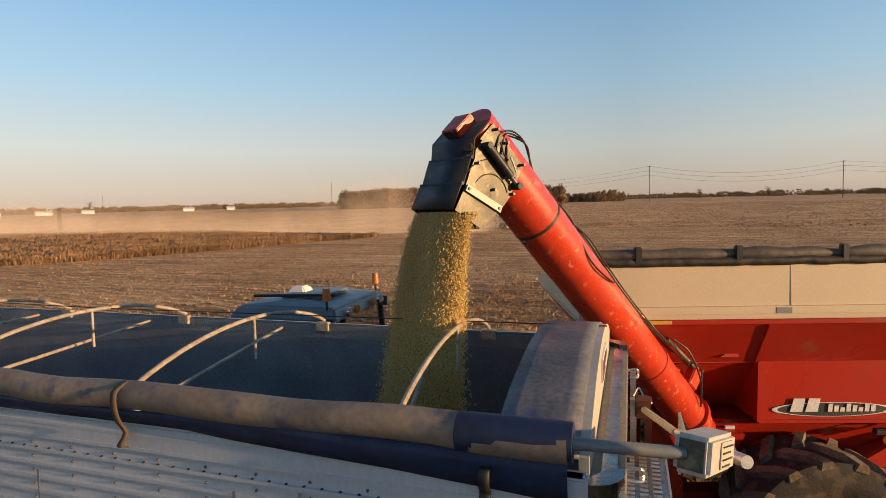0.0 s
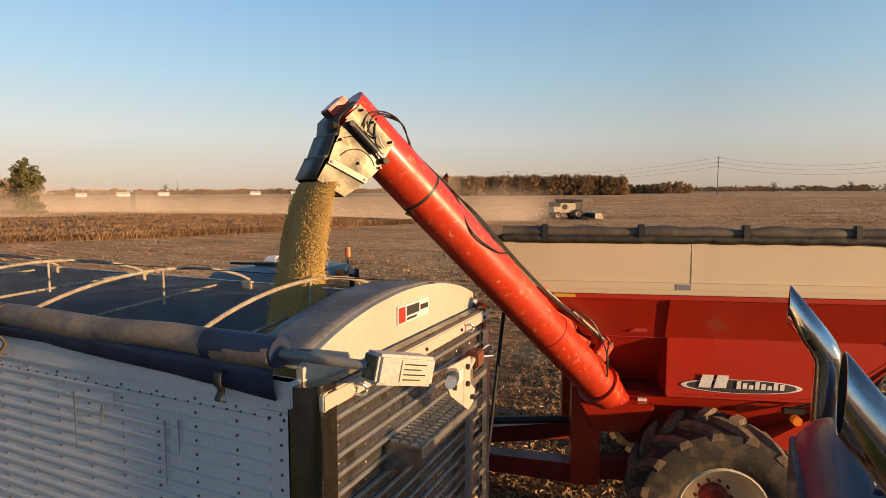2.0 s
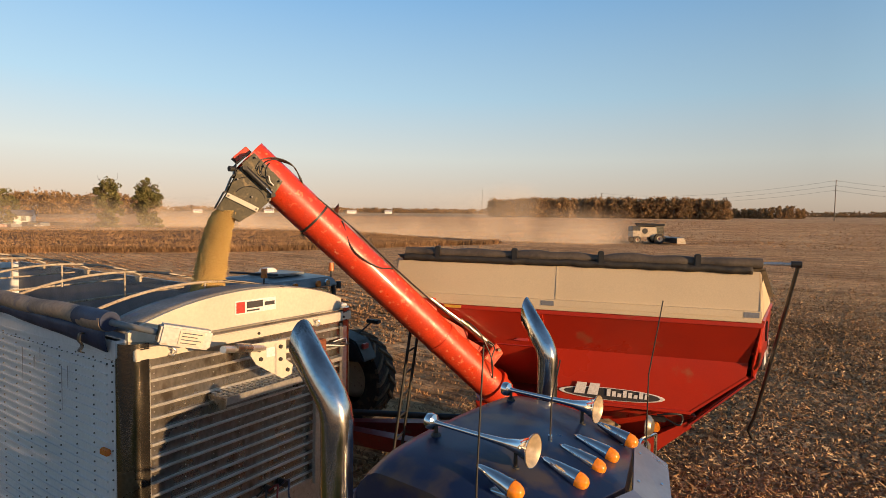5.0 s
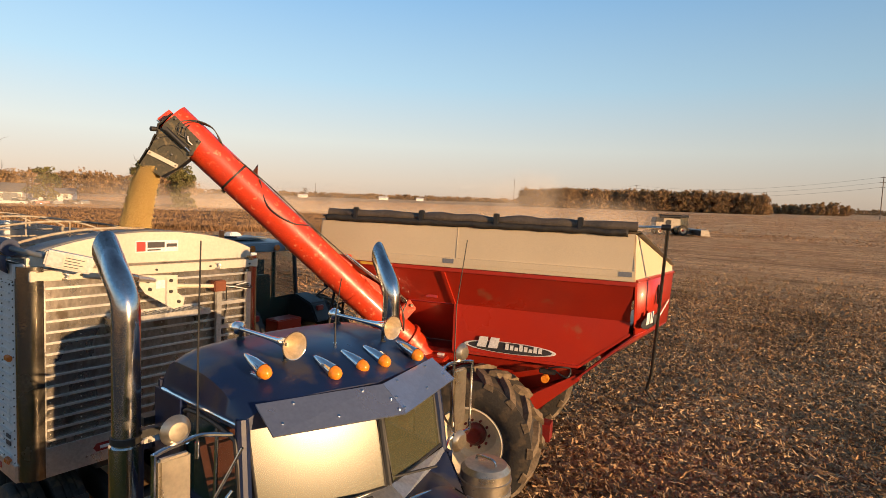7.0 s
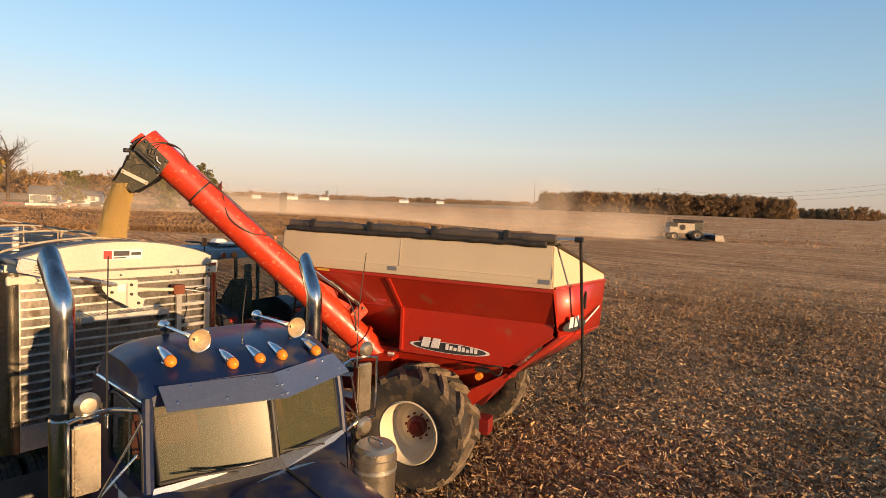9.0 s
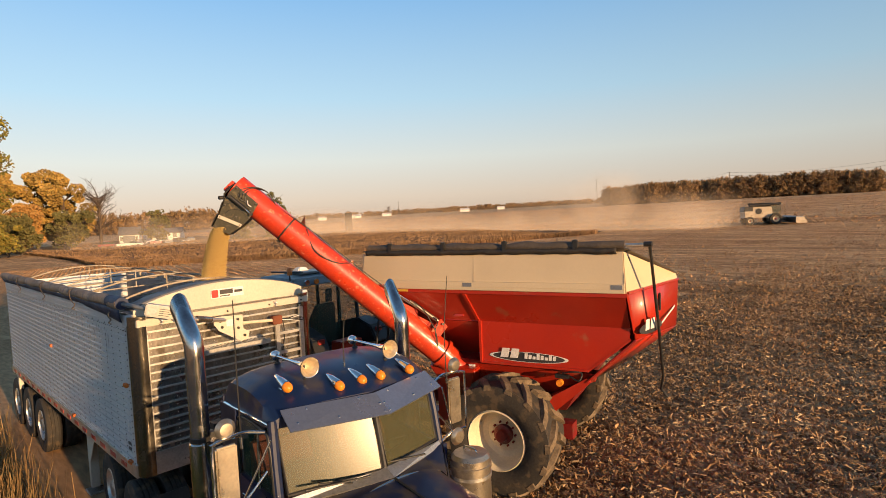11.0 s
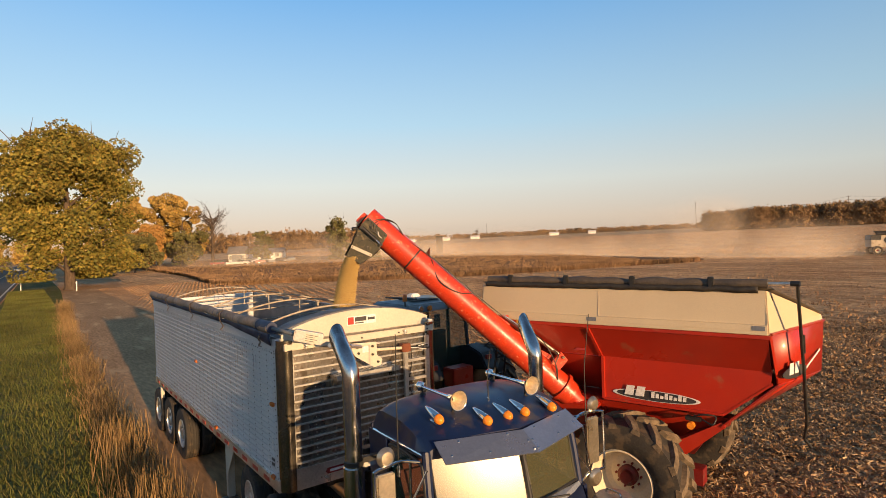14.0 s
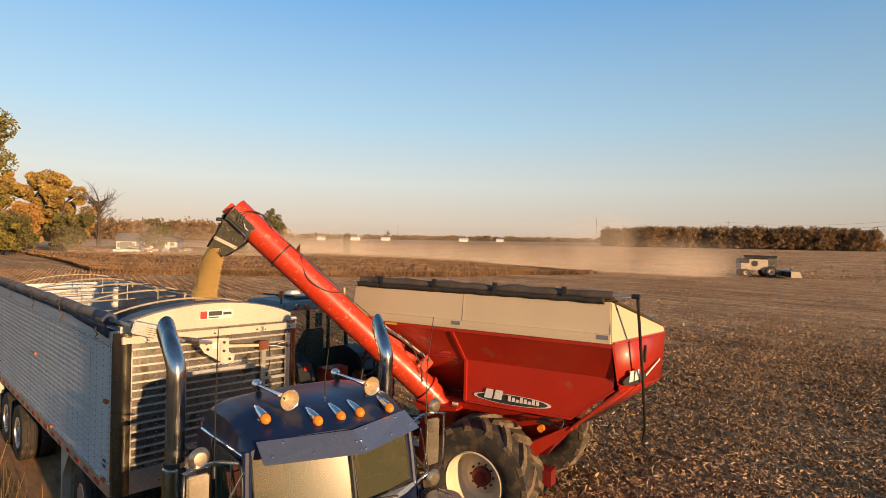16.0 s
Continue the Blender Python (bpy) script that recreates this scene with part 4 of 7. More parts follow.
# ---- the grain cart ----
CART = pose(3.8, 3.72, 0, 0, 0, 16)
CART_LEN, CART_W = 4.30, 3.28
# the rear end runs out to a point halfway across
PEAK_X, PEAK_Y = 0.45, 1.64
cart = thing("grain_cart", CART, "red grain cart with cream top boards and a raised unloading auger", "grain cart")


def lug_tyre(parent, x, y, z, r, w, rim, out, lugs=20, lug_h=0.055, rim_mat=None, hub_mat=None, name="wheel"):
    h = w / 2
    prof = [(rim, -h * 0.86), (rim + 0.03, -h * 0.96), (rim + (r - rim) * 0.5, -h * 1.02), (r * 0.93, -h * 0.95), (r - lug_h, -h * 0.80), (r - lug_h * 0.85, 0), (r - lug_h, h * 0.80), (r * 0.93, h * 0.95), (rim + (r - rim) * 0.5, h * 1.02), (rim + 0.03, h * 0.96), (rim, h * 0.86)]
    tyre = part(name, turned(lathe(prof, 48), pose(x, y, z)), RUBBER, parent, "tall muddy tractor tyre", 50)
    bm = bmesh.new()
    for k in range(lugs):
        for side in (-1, 1):
            a0 = 2 * math.pi * (k + (0.5 if side > 0 else 0)) / lugs
            rows = []
            for s in (0.0, 0.33, 0.66, 1.0):
                ang = a0 + 0.30 * (1 - s)
                yy = side * h * (0.02 + 0.98 * s)
                top = r if s < 0.8 else r * 0.955
                low = r - lug_h * 1.3 if s < 0.8 else r * 0.87
                hw = (0.034 if lug_h < 0.07 else 0.052) / r
                rows.append([bm.verts.new((math.cos(ang + q) * rr, yy, math.sin(ang + q) * rr)) for rr, q in ((low, -hw * 1.5), (top, -hw), (top, hw), (low, hw * 1.5))])
            for a, b in zip(rows, rows[1:]):
                for j in range(3):
                    bm.faces.new((a[j], a[j + 1], b[j + 1], b[j]))
            bm.faces.new(rows[0]), bm.faces.new(rows[-1][::-1])
    part("tread", turned(bm, pose(x, y, z)), MUDDY, tyre, "dusty chevron lugs", 30)
    d = h * out
    prof = [(rim + 0.015, d * 0.90), (rim - 0.005, d * 0.95), (rim - 0.03, d * 0.85), (rim - 0.05, d * 0.2), (rim * 0.80, d * 0.02), (rim * 0.62, -d * 0.05), (rim * 0.5, d * 0.02), (rim * 0.34, d * 0.02), (0.0, d * 0.02)]
    part("rim", turned(lathe(prof, 40), pose(x, y, z)), rim_mat or RIM, tyre, "deep dished rim", 40)
    part("hub", turned(lathe([(rim * 0.33, 0), (rim * 0.33, d * 0.2), (rim * 0.22, d * 0.26), (rim * 0.18, d * 0.42), (0.0, d * 0.44)], 20), pose(x, y, z)), hub_mat or DARK_RED, tyre, "dark red hub", 40)
    for k in range(10):
        a = 2 * math.pi * k / 10
        q = rim * 0.41
        part("wheel_nut", rod((x + q * math.cos(a), y + d * 0.02, z + q * math.sin(a)), (x + q * math.cos(a), y + d * 0.12, z + q * math.sin(a)), 0.017, seg=6), hub_mat or DARK_RED, tyre)
    return tyre


def build_cart():
    L, W = CART_LEN, CART_W
    # cream top boards: near side, rear board that falls away to the far side, front board
    near = part("near_board", plate([(-L, 0, 3.04), (0, 0, 3.04), (-0.03, 0.04, 3.60), (-L + 0.03, 0.04, 3.60)], 0.03), CREAM, cart, "cream side board")
    part("board_rail", box((-L, -0.055, 3.045), (0.0, 0.0, 3.10), 0.006), CREAM, near)
    part("board_shelf", prism([(-L, 3.16), (-L, 3.17), (0, 3.17), (0, 3.16)], -0.05, 0.01), CREAM, near)
    part("board_flute", plate([(-L, -0.05, 3.10), (0, -0.05, 3.10), (0, -0.045, 3.165), (-L, -0.045, 3.165)], 0.01), CREAM, near)
    for x in (-2.22, -0.006):
        part("board_seam", plate([(x - 0.006, -0.0108, 3.17), (x + 0.004, -0.0108, 3.17), (x + 0.003, 0.0222, 3.58), (x - 0.003, 0.0222, 3.58)], 0.003), CREAM, near)
        # thin grey plate drawn in place of the small shadow at the seam
        part("seam_shadow_plate", plate([(x - 0.17, -0.0575, 3.10), (x - 0.02, -0.0575, 3.10), (x - 0.02, -0.0535, 3.158), (x - 0.17, -0.0535, 3.158)], 0.003), INNER, near)
    for y, top in ((0.02, (-0.03, 0.04, 3.60)), (W - 0.02, (-0.02, W - 0.02, 3.12))):
        part("rear_board", plate([(0, y, 3.04), (PEAK_X, PEAK_Y, 3.04), (PEAK_X - 0.02, PEAK_Y, 3.13), top], 0.03), CREAM, cart, "cream rear board falling towards the middle")
    part("front_board", plate([(-L, 0.0, 3.04), (-L, W, 3.04), (-L, W, 3.12), (-L + 0.02, 0.04, 3.60)], 0.03), CREAM, cart)
    part("far_board", plate([(-L, W, 3.04), (0, W, 3.04), (0, W, 3.12), (-L, W, 3.12)], 0.03), CREAM, cart)
    # red tub
    s = -2.33
    ztop, zm, zb = 3.035, 2.50, 1.84
    part("tub_rail", box((-L, -0.02, 2.985), (0.03, 0.05, 3.038), 0.006), RED, cart)
    part("upper_side", plate([(-L + 0.02, 0.02, 2.99), (0, 0.02, 2.99), (-0.03, 0.40, zm), (-L + 0.45, 0.40, zm)], 0.02), RED, cart, "inward sloping red side")
    part("lower_side", plate([(s, 0.41, zm), (-0.02, 0.41, zm), (-0.04, 0.41, 2.33), (-0.62, 0.41, zb), (s, 0.41, zb)], 0.025), RED, cart, "red lower side panel")
    part("panel_lip", prism([(s - 0.02, zb), (s + 0.02, zb), (s + 0.02, zm), (s - 0.02, zm)], 0.36, 0.43), RED, cart)
    part("panel_rib", plate([(s - 0.1, 0.015, 2.98), (s - 0.05, 0.015, 2.98), (s + 0.0, 0.39, 2.50), (s - 0.05, 0.39, 2.50)], 0.05), RED, cart)
    part("ledge", plate([(-L + 0.45, 0.395, zm), (s, 0.395, zm), (s, 0.44, zm - 0.02), (-L + 0.45, 0.44, zm - 0.02)], 0.03), RED, cart)
    part("panel_bottom_lip", box((s, 0.37, zb - 0.02), (-0.62, 0.43, zb + 0.015)), RED, cart)
    part("slope_lip", plate([(-0.62, 0.392, zb), (-0.02, 0.392, 2.33), (-0.02, 0.43, 2.33), (-0.62, 0.43, zb)], 0.03), RED, cart)
    part("recess_wall", plate([(-L + 0.45, 0.42, zm), (s, 0.42, zm), (s, 0.95, zb), (-3.2, 0.95, zb)], 0.02), RED, cart, "recessed front slope")
    part("recess_end", plate([(s, 0.43, zm), (s, 0.43, zb), (s, 0.95, zb)], 0.02), RED, cart)
    part("front_slope", plate([(-L + 0.02, 0.03, 2.99), (-L + 0.02, W - 0.03, 2.99), (-3.2, W - 0.9, 1.70), (-3.2, 0.9, 1.70)], 0.025), RED, cart)
    for flip in (False, True):
        side = [(0.0, 0.0, 3.038), (PEAK_X, PEAK_Y, 3.038), (PEAK_X - 0.04, PEAK_Y, 2.33), (0.02, 0.42, 2.33), (0.02, 0.42, 2.5)]
        slope = [(0.02, 0.42, 2.33), (PEAK_X - 0.04, PEAK_Y, 2.33), (-0.42, PEAK_Y, 1.66), (-0.68, 0.45, 1.66)]
        for name, outline, label in (("rear_wall", side, "red rear wall panel"), ("rear_slope", slope, "sloping lower rear wall")):
            bm = bmesh.new()
            bmesh.ops.triangulate(bm, faces=[bm.faces.new([bm.verts.new((x, W - y if flip else y, z)) for x, y, z in outline])])
            ob = part(name, bm, RED, cart, label, 25)
            ob.modifiers.new("thick", "SOLIDIFY").thickness = 0.025
    part("slope_flange", plate([(0.05, 0.38, 2.33), (0.13, 0.70, 2.33), (-0.60, 0.70, 1.66), (-0.66, 0.38, 1.66)], 0.02), RED, cart)
    part("rear_corner_strip", plate([(0.012, -0.008, 3.03), (0.035, 0.02, 3.03), (0.045, 0.43, 2.42), (0.02, 0.40, 2.42)], 0.012), RED, cart)
    part("rear_ledge", pipe([(0.03, 0.02, 3.045), (PEAK_X + 0.02, PEAK_Y, 3.045), (0.03, W - 0.02, 3.045)], 0.02, 6), RED, cart)
    part("far_upper_side", plate([(-L, W, 2.99), (0, W, 2.99), (-0.03, W - 0.4, zm), (-L + 0.45, W - 0.4, zm)], 0.02), RED, cart)
    part("far_lower_side", plate([(-3.2, W - 0.4, zm), (0, W - 0.4, zm), (-0.62, W - 0.45, 1.6), (-3.2, W - 0.9, 1.6)], 0.02), RED, cart)
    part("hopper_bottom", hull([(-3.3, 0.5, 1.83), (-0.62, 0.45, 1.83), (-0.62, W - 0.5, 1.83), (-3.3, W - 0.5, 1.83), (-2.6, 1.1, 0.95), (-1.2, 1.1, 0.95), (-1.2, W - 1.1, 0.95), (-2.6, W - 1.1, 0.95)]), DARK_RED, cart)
    part("step_bracket", hull([(-2.78, 0.30, 2.57), (-2.58, 0.30, 2.57), (-2.78, 0.42, 2.57), (-2.58, 0.42, 2.57), (-2.60, 0.32, 2.66), (-2.58, 0.4, 2.66)]), RED, cart)
    part("warning_decal", box((-3.62, 0.0, 2.995), (-3.40, -0.025, 3.03)), YELLOW, cart, "yellow warning decal")
    # maker's mark in plain shapes
    mark = part("maker_mark", turned(lathe([(0.0, -0.004), (0.5, -0.004), (0.5, 0.004), (0.0, 0.004)], 40), pose(-1.55, 0.388, 1.965) @ Matrix.Diagonal((1.22, 1, 0.145, 1))), INK, cart, "black oval mark with a white edge and pale bars")
    part("mark_edge", turned(lathe([(0.47, 0.0), (0.5, -0.005), (0.53, 0.0)], 40), pose(-1.55, 0.386, 1.965) @ Matrix.Diagonal((1.2, 1, 0.15, 1))), LABEL, mark)
    for k in range(2):
        part("mark_bar", plate([(-2.00 + 0.16 * k, 0.375, 1.945), (-1.87 + 0.16 * k, 0.375, 1.945), (-1.84 + 0.16 * k, 0.375, 2.09), (-1.96 + 0.16 * k, 0.375, 2.09)], 0.006), LABEL, mark)
    for k in range(8):
        part("mark_bar", plate([(-1.60 + 0.064 * k, 0.375, 1.945), (-1.555 + 0.064 * k, 0.375, 1.945), (-1.55 + 0.064 * k, 0.375, 2.03 - 0.02 * (k % 3)), (-1.595 + 0.064 * k, 0.375, 2.03 - 0.02 * (k % 3))], 0.006), LABEL, mark)
    way = Vector((PEAK_X - 0.02, PEAK_Y - 0.2, 0)).normalized()
    turn = math.degrees(math.atan2(way.y, way.x))

    def rear(u, z, out):
        """A point on the near rear panel: u along it from its lower corner."""
        return Vector((0.055, 0.30, z)) + way * u + Vector((way.y, -way.x, 0)) * out

    rear_mark = part("rear_mark", turned(lathe([(0.0, -0.004), (0.5, -0.004), (0.5, 0.004), (0.0, 0.004)], 30), Matrix.Translation(rear(0.42, 2.47, 0.035)) @ pose(0, 0, 0, 0, 0, turn) @ Matrix.Diagonal((0.72, 1, 0.16, 1))), INK, cart, "black oval mark with pale bars")
    for u in (0.22, 0.38):
        part("mark_bar", plate([rear(u, 2.45, 0.045), rear(u + 0.12, 2.45, 0.045), rear(u + 0.14, 2.60, 0.045), rear(u + 0.03, 2.60, 0.045)], 0.006), LABEL, rear_mark)
    part("rear_stripe", plate([rear(0.75, 2.46, 0.04), rear(1.25, 2.64, 0.02), rear(1.25, 2.67, 0.02), rear(0.75, 2.49, 0.04)], 0.005), LABEL, cart)
    part("hand_hole", box((0, -0.012, 0), (0.05, 0.012, 0.26), 0.008), BLACK, cart).matrix_local = Matrix.Translation(rear(0.72, 2.66, 0.02)) @ pose(0, 0, 0, 0, 0, turn)
    # running gear
    part("main_frame", hull([(-2.9, 0.55, 1.75), (-0.55, 0.45, 1.78), (-0.62, 0.75, 1.58), (-2.7, 0.75, 1.35), (-1.4, 0.7, 1.30), (-2.9, 0.85, 1.72), (-0.55, 0.75, 1.76)]), RED, cart, "red side frame above the wheel")
    part("rear_gusset", plate([(-0.66, 0.42, 1.72), (-0.60, 0.42, 1.66), (-1.28, 0.42, 1.05), (-1.34, 0.42, 1.30)], 0.05), RED, cart)
    part("rear_brace", hull([(-0.60, 0.4, 1.72), (-0.60, 0.75, 1.72), (-1.25, 0.4, 1.08), (-1.25, 0.75, 1.08), (-1.4, 0.45, 1.3), (-1.4, 0.75, 1.3)]), RED, cart)
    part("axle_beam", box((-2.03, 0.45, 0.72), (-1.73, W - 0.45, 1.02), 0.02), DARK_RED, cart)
    part("front_post", box((-3.35, 0.70, 0.55), (-3.0, 1.0, 1.78), 0.01), RED, cart)
    part("front_post", box((-3.35, W - 1.0, 0.55), (-3.0, W - 0.7, 1.78), 0.01), RED, cart)
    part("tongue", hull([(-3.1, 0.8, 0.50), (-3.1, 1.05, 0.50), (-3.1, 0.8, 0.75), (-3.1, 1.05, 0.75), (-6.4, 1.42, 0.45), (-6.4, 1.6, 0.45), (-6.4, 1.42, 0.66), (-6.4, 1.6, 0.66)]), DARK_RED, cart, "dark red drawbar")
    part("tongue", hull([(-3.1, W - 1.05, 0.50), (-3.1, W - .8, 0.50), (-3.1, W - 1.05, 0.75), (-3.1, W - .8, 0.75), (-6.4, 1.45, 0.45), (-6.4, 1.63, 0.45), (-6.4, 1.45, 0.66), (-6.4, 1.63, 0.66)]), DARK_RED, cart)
    part("frame_beam", box((-3.3, 0.75, 0.62), (-1.0, 1.0, 0.86)), DARK_RED, cart)
    part("drive_shaft", rod((-6.3, 1.5, 0.85), (-3.0, 1.45, 1.1), 0.05), BLACK, cart)
    for k, y in enumerate((-0.05, 0.28)):
        ladder = part("ladder_stile", rod((-4.15, 0.35 + y, 2.95), (-4.35, 0.15 + y, 0.9), 0.02), BLACK, cart, "black ladder rail")
    for k in range(6):
        part("ladder_rung", rod((-4.19 - k * 0.03, 0.28 - k * 0.03, 2.6 - k * 0.3), (-4.19 - k * 0.03, 0.62 - k * 0.03, 2.6 - k * 0.3), 0.014), BLACK, cart)
    lug_tyre(cart, -1.88, 0.14, 0.825, 0.885, 0.76, 0.45, -1, 15, 0.075)
    lug_tyre(cart, -1.88, W - 0.14, 0.825, 0.885, 0.76, 0.45, 1, 15, 0.075)
    lampb = part("lamp_bracket", box((-1.12, 0.33, 1.70), (-0.90, 0.40, 1.76), 0.01), BLACK, cart)
    part("marker_lamp", rod((-1.02, 0.30, 1.66), (-1.02, 0.22, 1.66), 0.05), ORANGE, lampb, "amber marker lamp")
    part("wiring", pipe(bend([(-0.9, 0.36, 1.74), (-0.75, 0.3, 1.70), (-0.72, 0.36, 1.80), (-0.85, 0.32, 1.82), (-1.0, 0.34, 1.78)]), 0.012), BLACK, lampb)
    for x, z in ((-2.62, 1.68), (-3.1, 1.72)):
        part("safety_sticker", box((x, 0.5, z), (x + 0.10, 0.53, z + 0.06)), LABEL, cart)
    # roll of tarp along the near edge, with clamps
    tarp = thing("cart_tarp", CART, "brown rolled tarp with a black hem on top of the cart", "tarp")
    pts, rs = [], []
    for k in range(57):
        x = -L + 0.12 + k * (L - 0.12) / 56
        pts.append((x, 0.06 + 0.01 * math.sin(k * 0.7), 3.685 + 0.012 * noise.noise(Vector((x * 3, 0, 2)))))
        rs.append(0.062 + 0.030 * noise.noise(Vector((x * 2.6, 7, 0))))
    part("roll", pipe(pts, rs, 14), BROWN_TARP, tarp, "", 60)
    bm = bmesh.new()
    rows = []
    for z, y in ((3.66, 0.0), (3.62, -0.025), (3.575, 0.0)):
        rows.append([bm.verts.new((x, y + 0.014 * noise.noise(Vector((x * 9, z * 9, 0))), z + 0.012 * noise.noise(Vector((x * 6, 1, z))))) for x in np.linspace(-L + 0.1, -0.10, 120)])
    for a, b in zip(rows, rows[1:]):
        for k in range(119):
            bm.faces.new((a[k], a[k + 1], b[k + 1], b[k]))
    part("hem", bm, BLACK_FAB, tarp, "gathered black tarp hem", 70).modifiers.new("thick", "SOLIDIFY").thickness = 0.02
    bm = bmesh.new()
    rows = []
    for i, x in enumerate(np.linspace(-L, 0.02, 30)):
        rows.append([bm.verts.new((x + (PEAK_X + 0.03) * max(0.0, 1 - abs(y - PEAK_Y) / PEAK_Y) * i / 29, y, 3.66 - 0.52 * min(1.0, y / PEAK_Y) - 0.02 * max(0.0, y - PEAK_Y) + 0.02 * noise.noise(Vector((x * 2, y * 2, 0))))) for y in np.linspace(0.06, W + 0.02, 14)])
    for a, b in zip(rows, rows[1:]):
        for k in range(13):
            bm.faces.new((a[k], a[k + 1], b[k + 1], b[k]))
    part("cover", bm, BROWN_TARP, tarp, "brown tarp cover falling to the far side", 60).modifiers.new("thick", "SOLIDIFY").thickness = 0.012
    for x in (-3.73, -2.74, -1.71, -0.66):
        part("clamp", box((x - 0.035, -0.02, 3.60), (x + 0.035, 0.05, 3.775), 0.01), BLACK, tarp, "black tarp clamp")
    part("roll_shaft", rod((0.0, 0.05, 3.69), (0.34, -0.03, 3.70), 0.018), ALU, tarp)
    part("shaft_joint", rod((0.26, -0.02, 3.70), (0.36, -0.03, 3.70), 0.035), BLACK, tarp)
    part("crank_arm", pipe([(0.33, -0.03, 3.70), (0.30, 0.78, 2.45), (0.27, 1.30, 1.62), (0.22, 1.42, 1.36), (0.30, 1.50, 1.22)], 0.021), BLACK, tarp, "long dark crank arm hanging behind")
    part("cord", pipe(bend([(0.03, 0.15, 3.52), (0.05, 0.55, 2.9), (0.04, 0.62, 2.40)]), 0.007), BLACK, tarp)


build_cart()

# unloading auger, in world axes
TIP, FOOT = Vector((-0.92, 0.81, 4.65)), Vector((0.80, 3.40, 1.78))
AX = (FOOT - TIP).normalized()
HD = Vector((-AX.x, -AX.y, 0)).normalized()
ND = Vector((-HD.y, HD.x, 0))
auger = thing("unloading_auger", pose(0, 0, 0), "raised orange red unloading auger fixed to the grain cart", "auger")


def along(s, out=0.0, up=0.0):
    """A point s metres down the auger, out to its side and up from its axis."""
    over = AX.cross(ND).normalized()
    if over.z < 0:
        over = -over
    return TIP + AX * s + ND * out + over * up


def hz(h, dz, n):
    """A point of the spout: h ahead of the auger's tip, dz above it, n to its near side."""
    return Vector((TIP.x, TIP.y, 4.62)) + HD * h + ND * n + Vector((0, 0, dz))


def build_auger():
    full = (FOOT - TIP).length
    part("tube", rod(along(-0.17), along(full), 0.212, seg=40), AUGER_RED, auger, "orange red tube, lightly scratched", 40)
    for s in (0.80,):
        part("joint_band", pipe([along(s), along(s + 0.025)], 0.2155, 40), BLACK, auger)
    part("lower_band", pipe([along(2.98), along(3.06)], 0.219, 40), AUGER_RED, auger)
    for s, a in ((0.82, 0.21),):
        part("lug", hull([along(s, 0.0, -0.20), along(s + 0.05, 0.0, -0.20), along(s, 0.03, -0.24), along(s + 0.05, 0.03, -0.24), along(s + .02, -.02, -0.24)]), BLACK, auger)
    # gusset fins and the folding cylinder near the foot
    for s0, s1 in ((2.75, 3.35), (3.15, 3.75)):
        part("fin", plate([along(s0, 0.0, 0.19), along(s1, 0.0, 0.19), along(s1 - 0.1, 0.0, 0.30)], 0.02), AUGER_RED, auger)
    part("cylinder_rod", rod(along(2.55, 0.02, 0.27), along(3.1, 0.05, 0.33), 0.018), CHROME, auger)
    part("cylinder", rod(along(3.05, 0.05, 0.33), along(3.72, 0.10, 0.38), 0.035), STEEL, auger, "scuffed hydraulic cylinder")
    part("cylinder_bracket", hull([along(3.62, q, u) for q in (0.05, 0.14) for u in (0.18, 0.43)] + [along(3.80, q, u) for q in (0.05, 0.14) for u in (0.18, 0.40)], 0.01), AUGER_RED, auger)
    part("pivot_pin", rod(along(3.70, 0.02, 0.385), along(3.70, 0.18, 0.385), 0.022), STEEL, auger)
    for k in range(2):
        part("foot_hose", pipe(bend([along(3.1 + 0.4 * k, 0.10, 0.37), along(3.3 + 0.3 * k, 0.20, 0.36), along(3.65, 0.24, 0.22), along(3.85, 0.22, 0.05)], 5), 0.009), BLACK, auger)
    part("cylinder_link", plate([along(2.45, 0.0, 0.19), along(2.75, 0.0, 0.19), along(2.6, 0.0, 0.32)], 0.05), AUGER_RED, auger)
    part("foot_flange", pipe([along(full - 0.22), along(full - 0.16)], 0.25, 30), AUGER_RED, auger)
    part("foot_elbow", pipe([along(full - 0.15), along(full + 0.12), FOOT + Vector((0.12, 0.25, -0.30)), FOOT + Vector((0.16, 0.45, -0.42))], 0.20, 24), RED, auger, "", 50)
    part("foot_housing", hull([CART @ Vector(p) for p in ((-3.3, 0.35, 1.70), (-2.45, 0.35, 1.70), (-3.3, 0.9, 1.74), (-2.45, 0.9, 1.74), (-3.1, 0.5, 1.32), (-2.6, 0.5, 1.32), (-3.1, 1.0, 1.2), (-2.6, 1.0, 1.2))], 0.02), RED, auger)
    part("gearbox", rod(CART @ Vector((-2.15, 0.35, 1.42)), CART @ Vector((-2.15, 0.85, 1.42)), 0.13, seg=20), RED, auger)
    # hoses that arch free of the head and then run down the tube
    for k in range(3):
        w = 0.03 * k
        pts = [hz(0.06 - 0.05 * k, 0.0 - 0.05 * k, 0.24), hz(0.0 - w, 0.10 - w, 0.22), hz(-0.17, 0.13 - 0.4 * w, 0.17 - w), hz(-0.33 - 0.3 * w, 0.07 - 0.3 * w, 0.13), hz(-0.43, -0.07 - 0.4 * w, 0.10), hz(-0.50, -0.19, 0.10 - w),
               along(0.98, 0.09 - w, 0.215), along(1.3, 0.06 + w, 0.225), along(1.7, 0.04 + w, 0.23), along(2.2, 0.03 + w, 0.235), along(2.8, 0.02 + w, 0.27), along(3.3, 0.03 * k, 0.33)]
        part("hose", pipe(bend(pts, 5), 0.007), BLACK, auger, "black hydraulic hose")
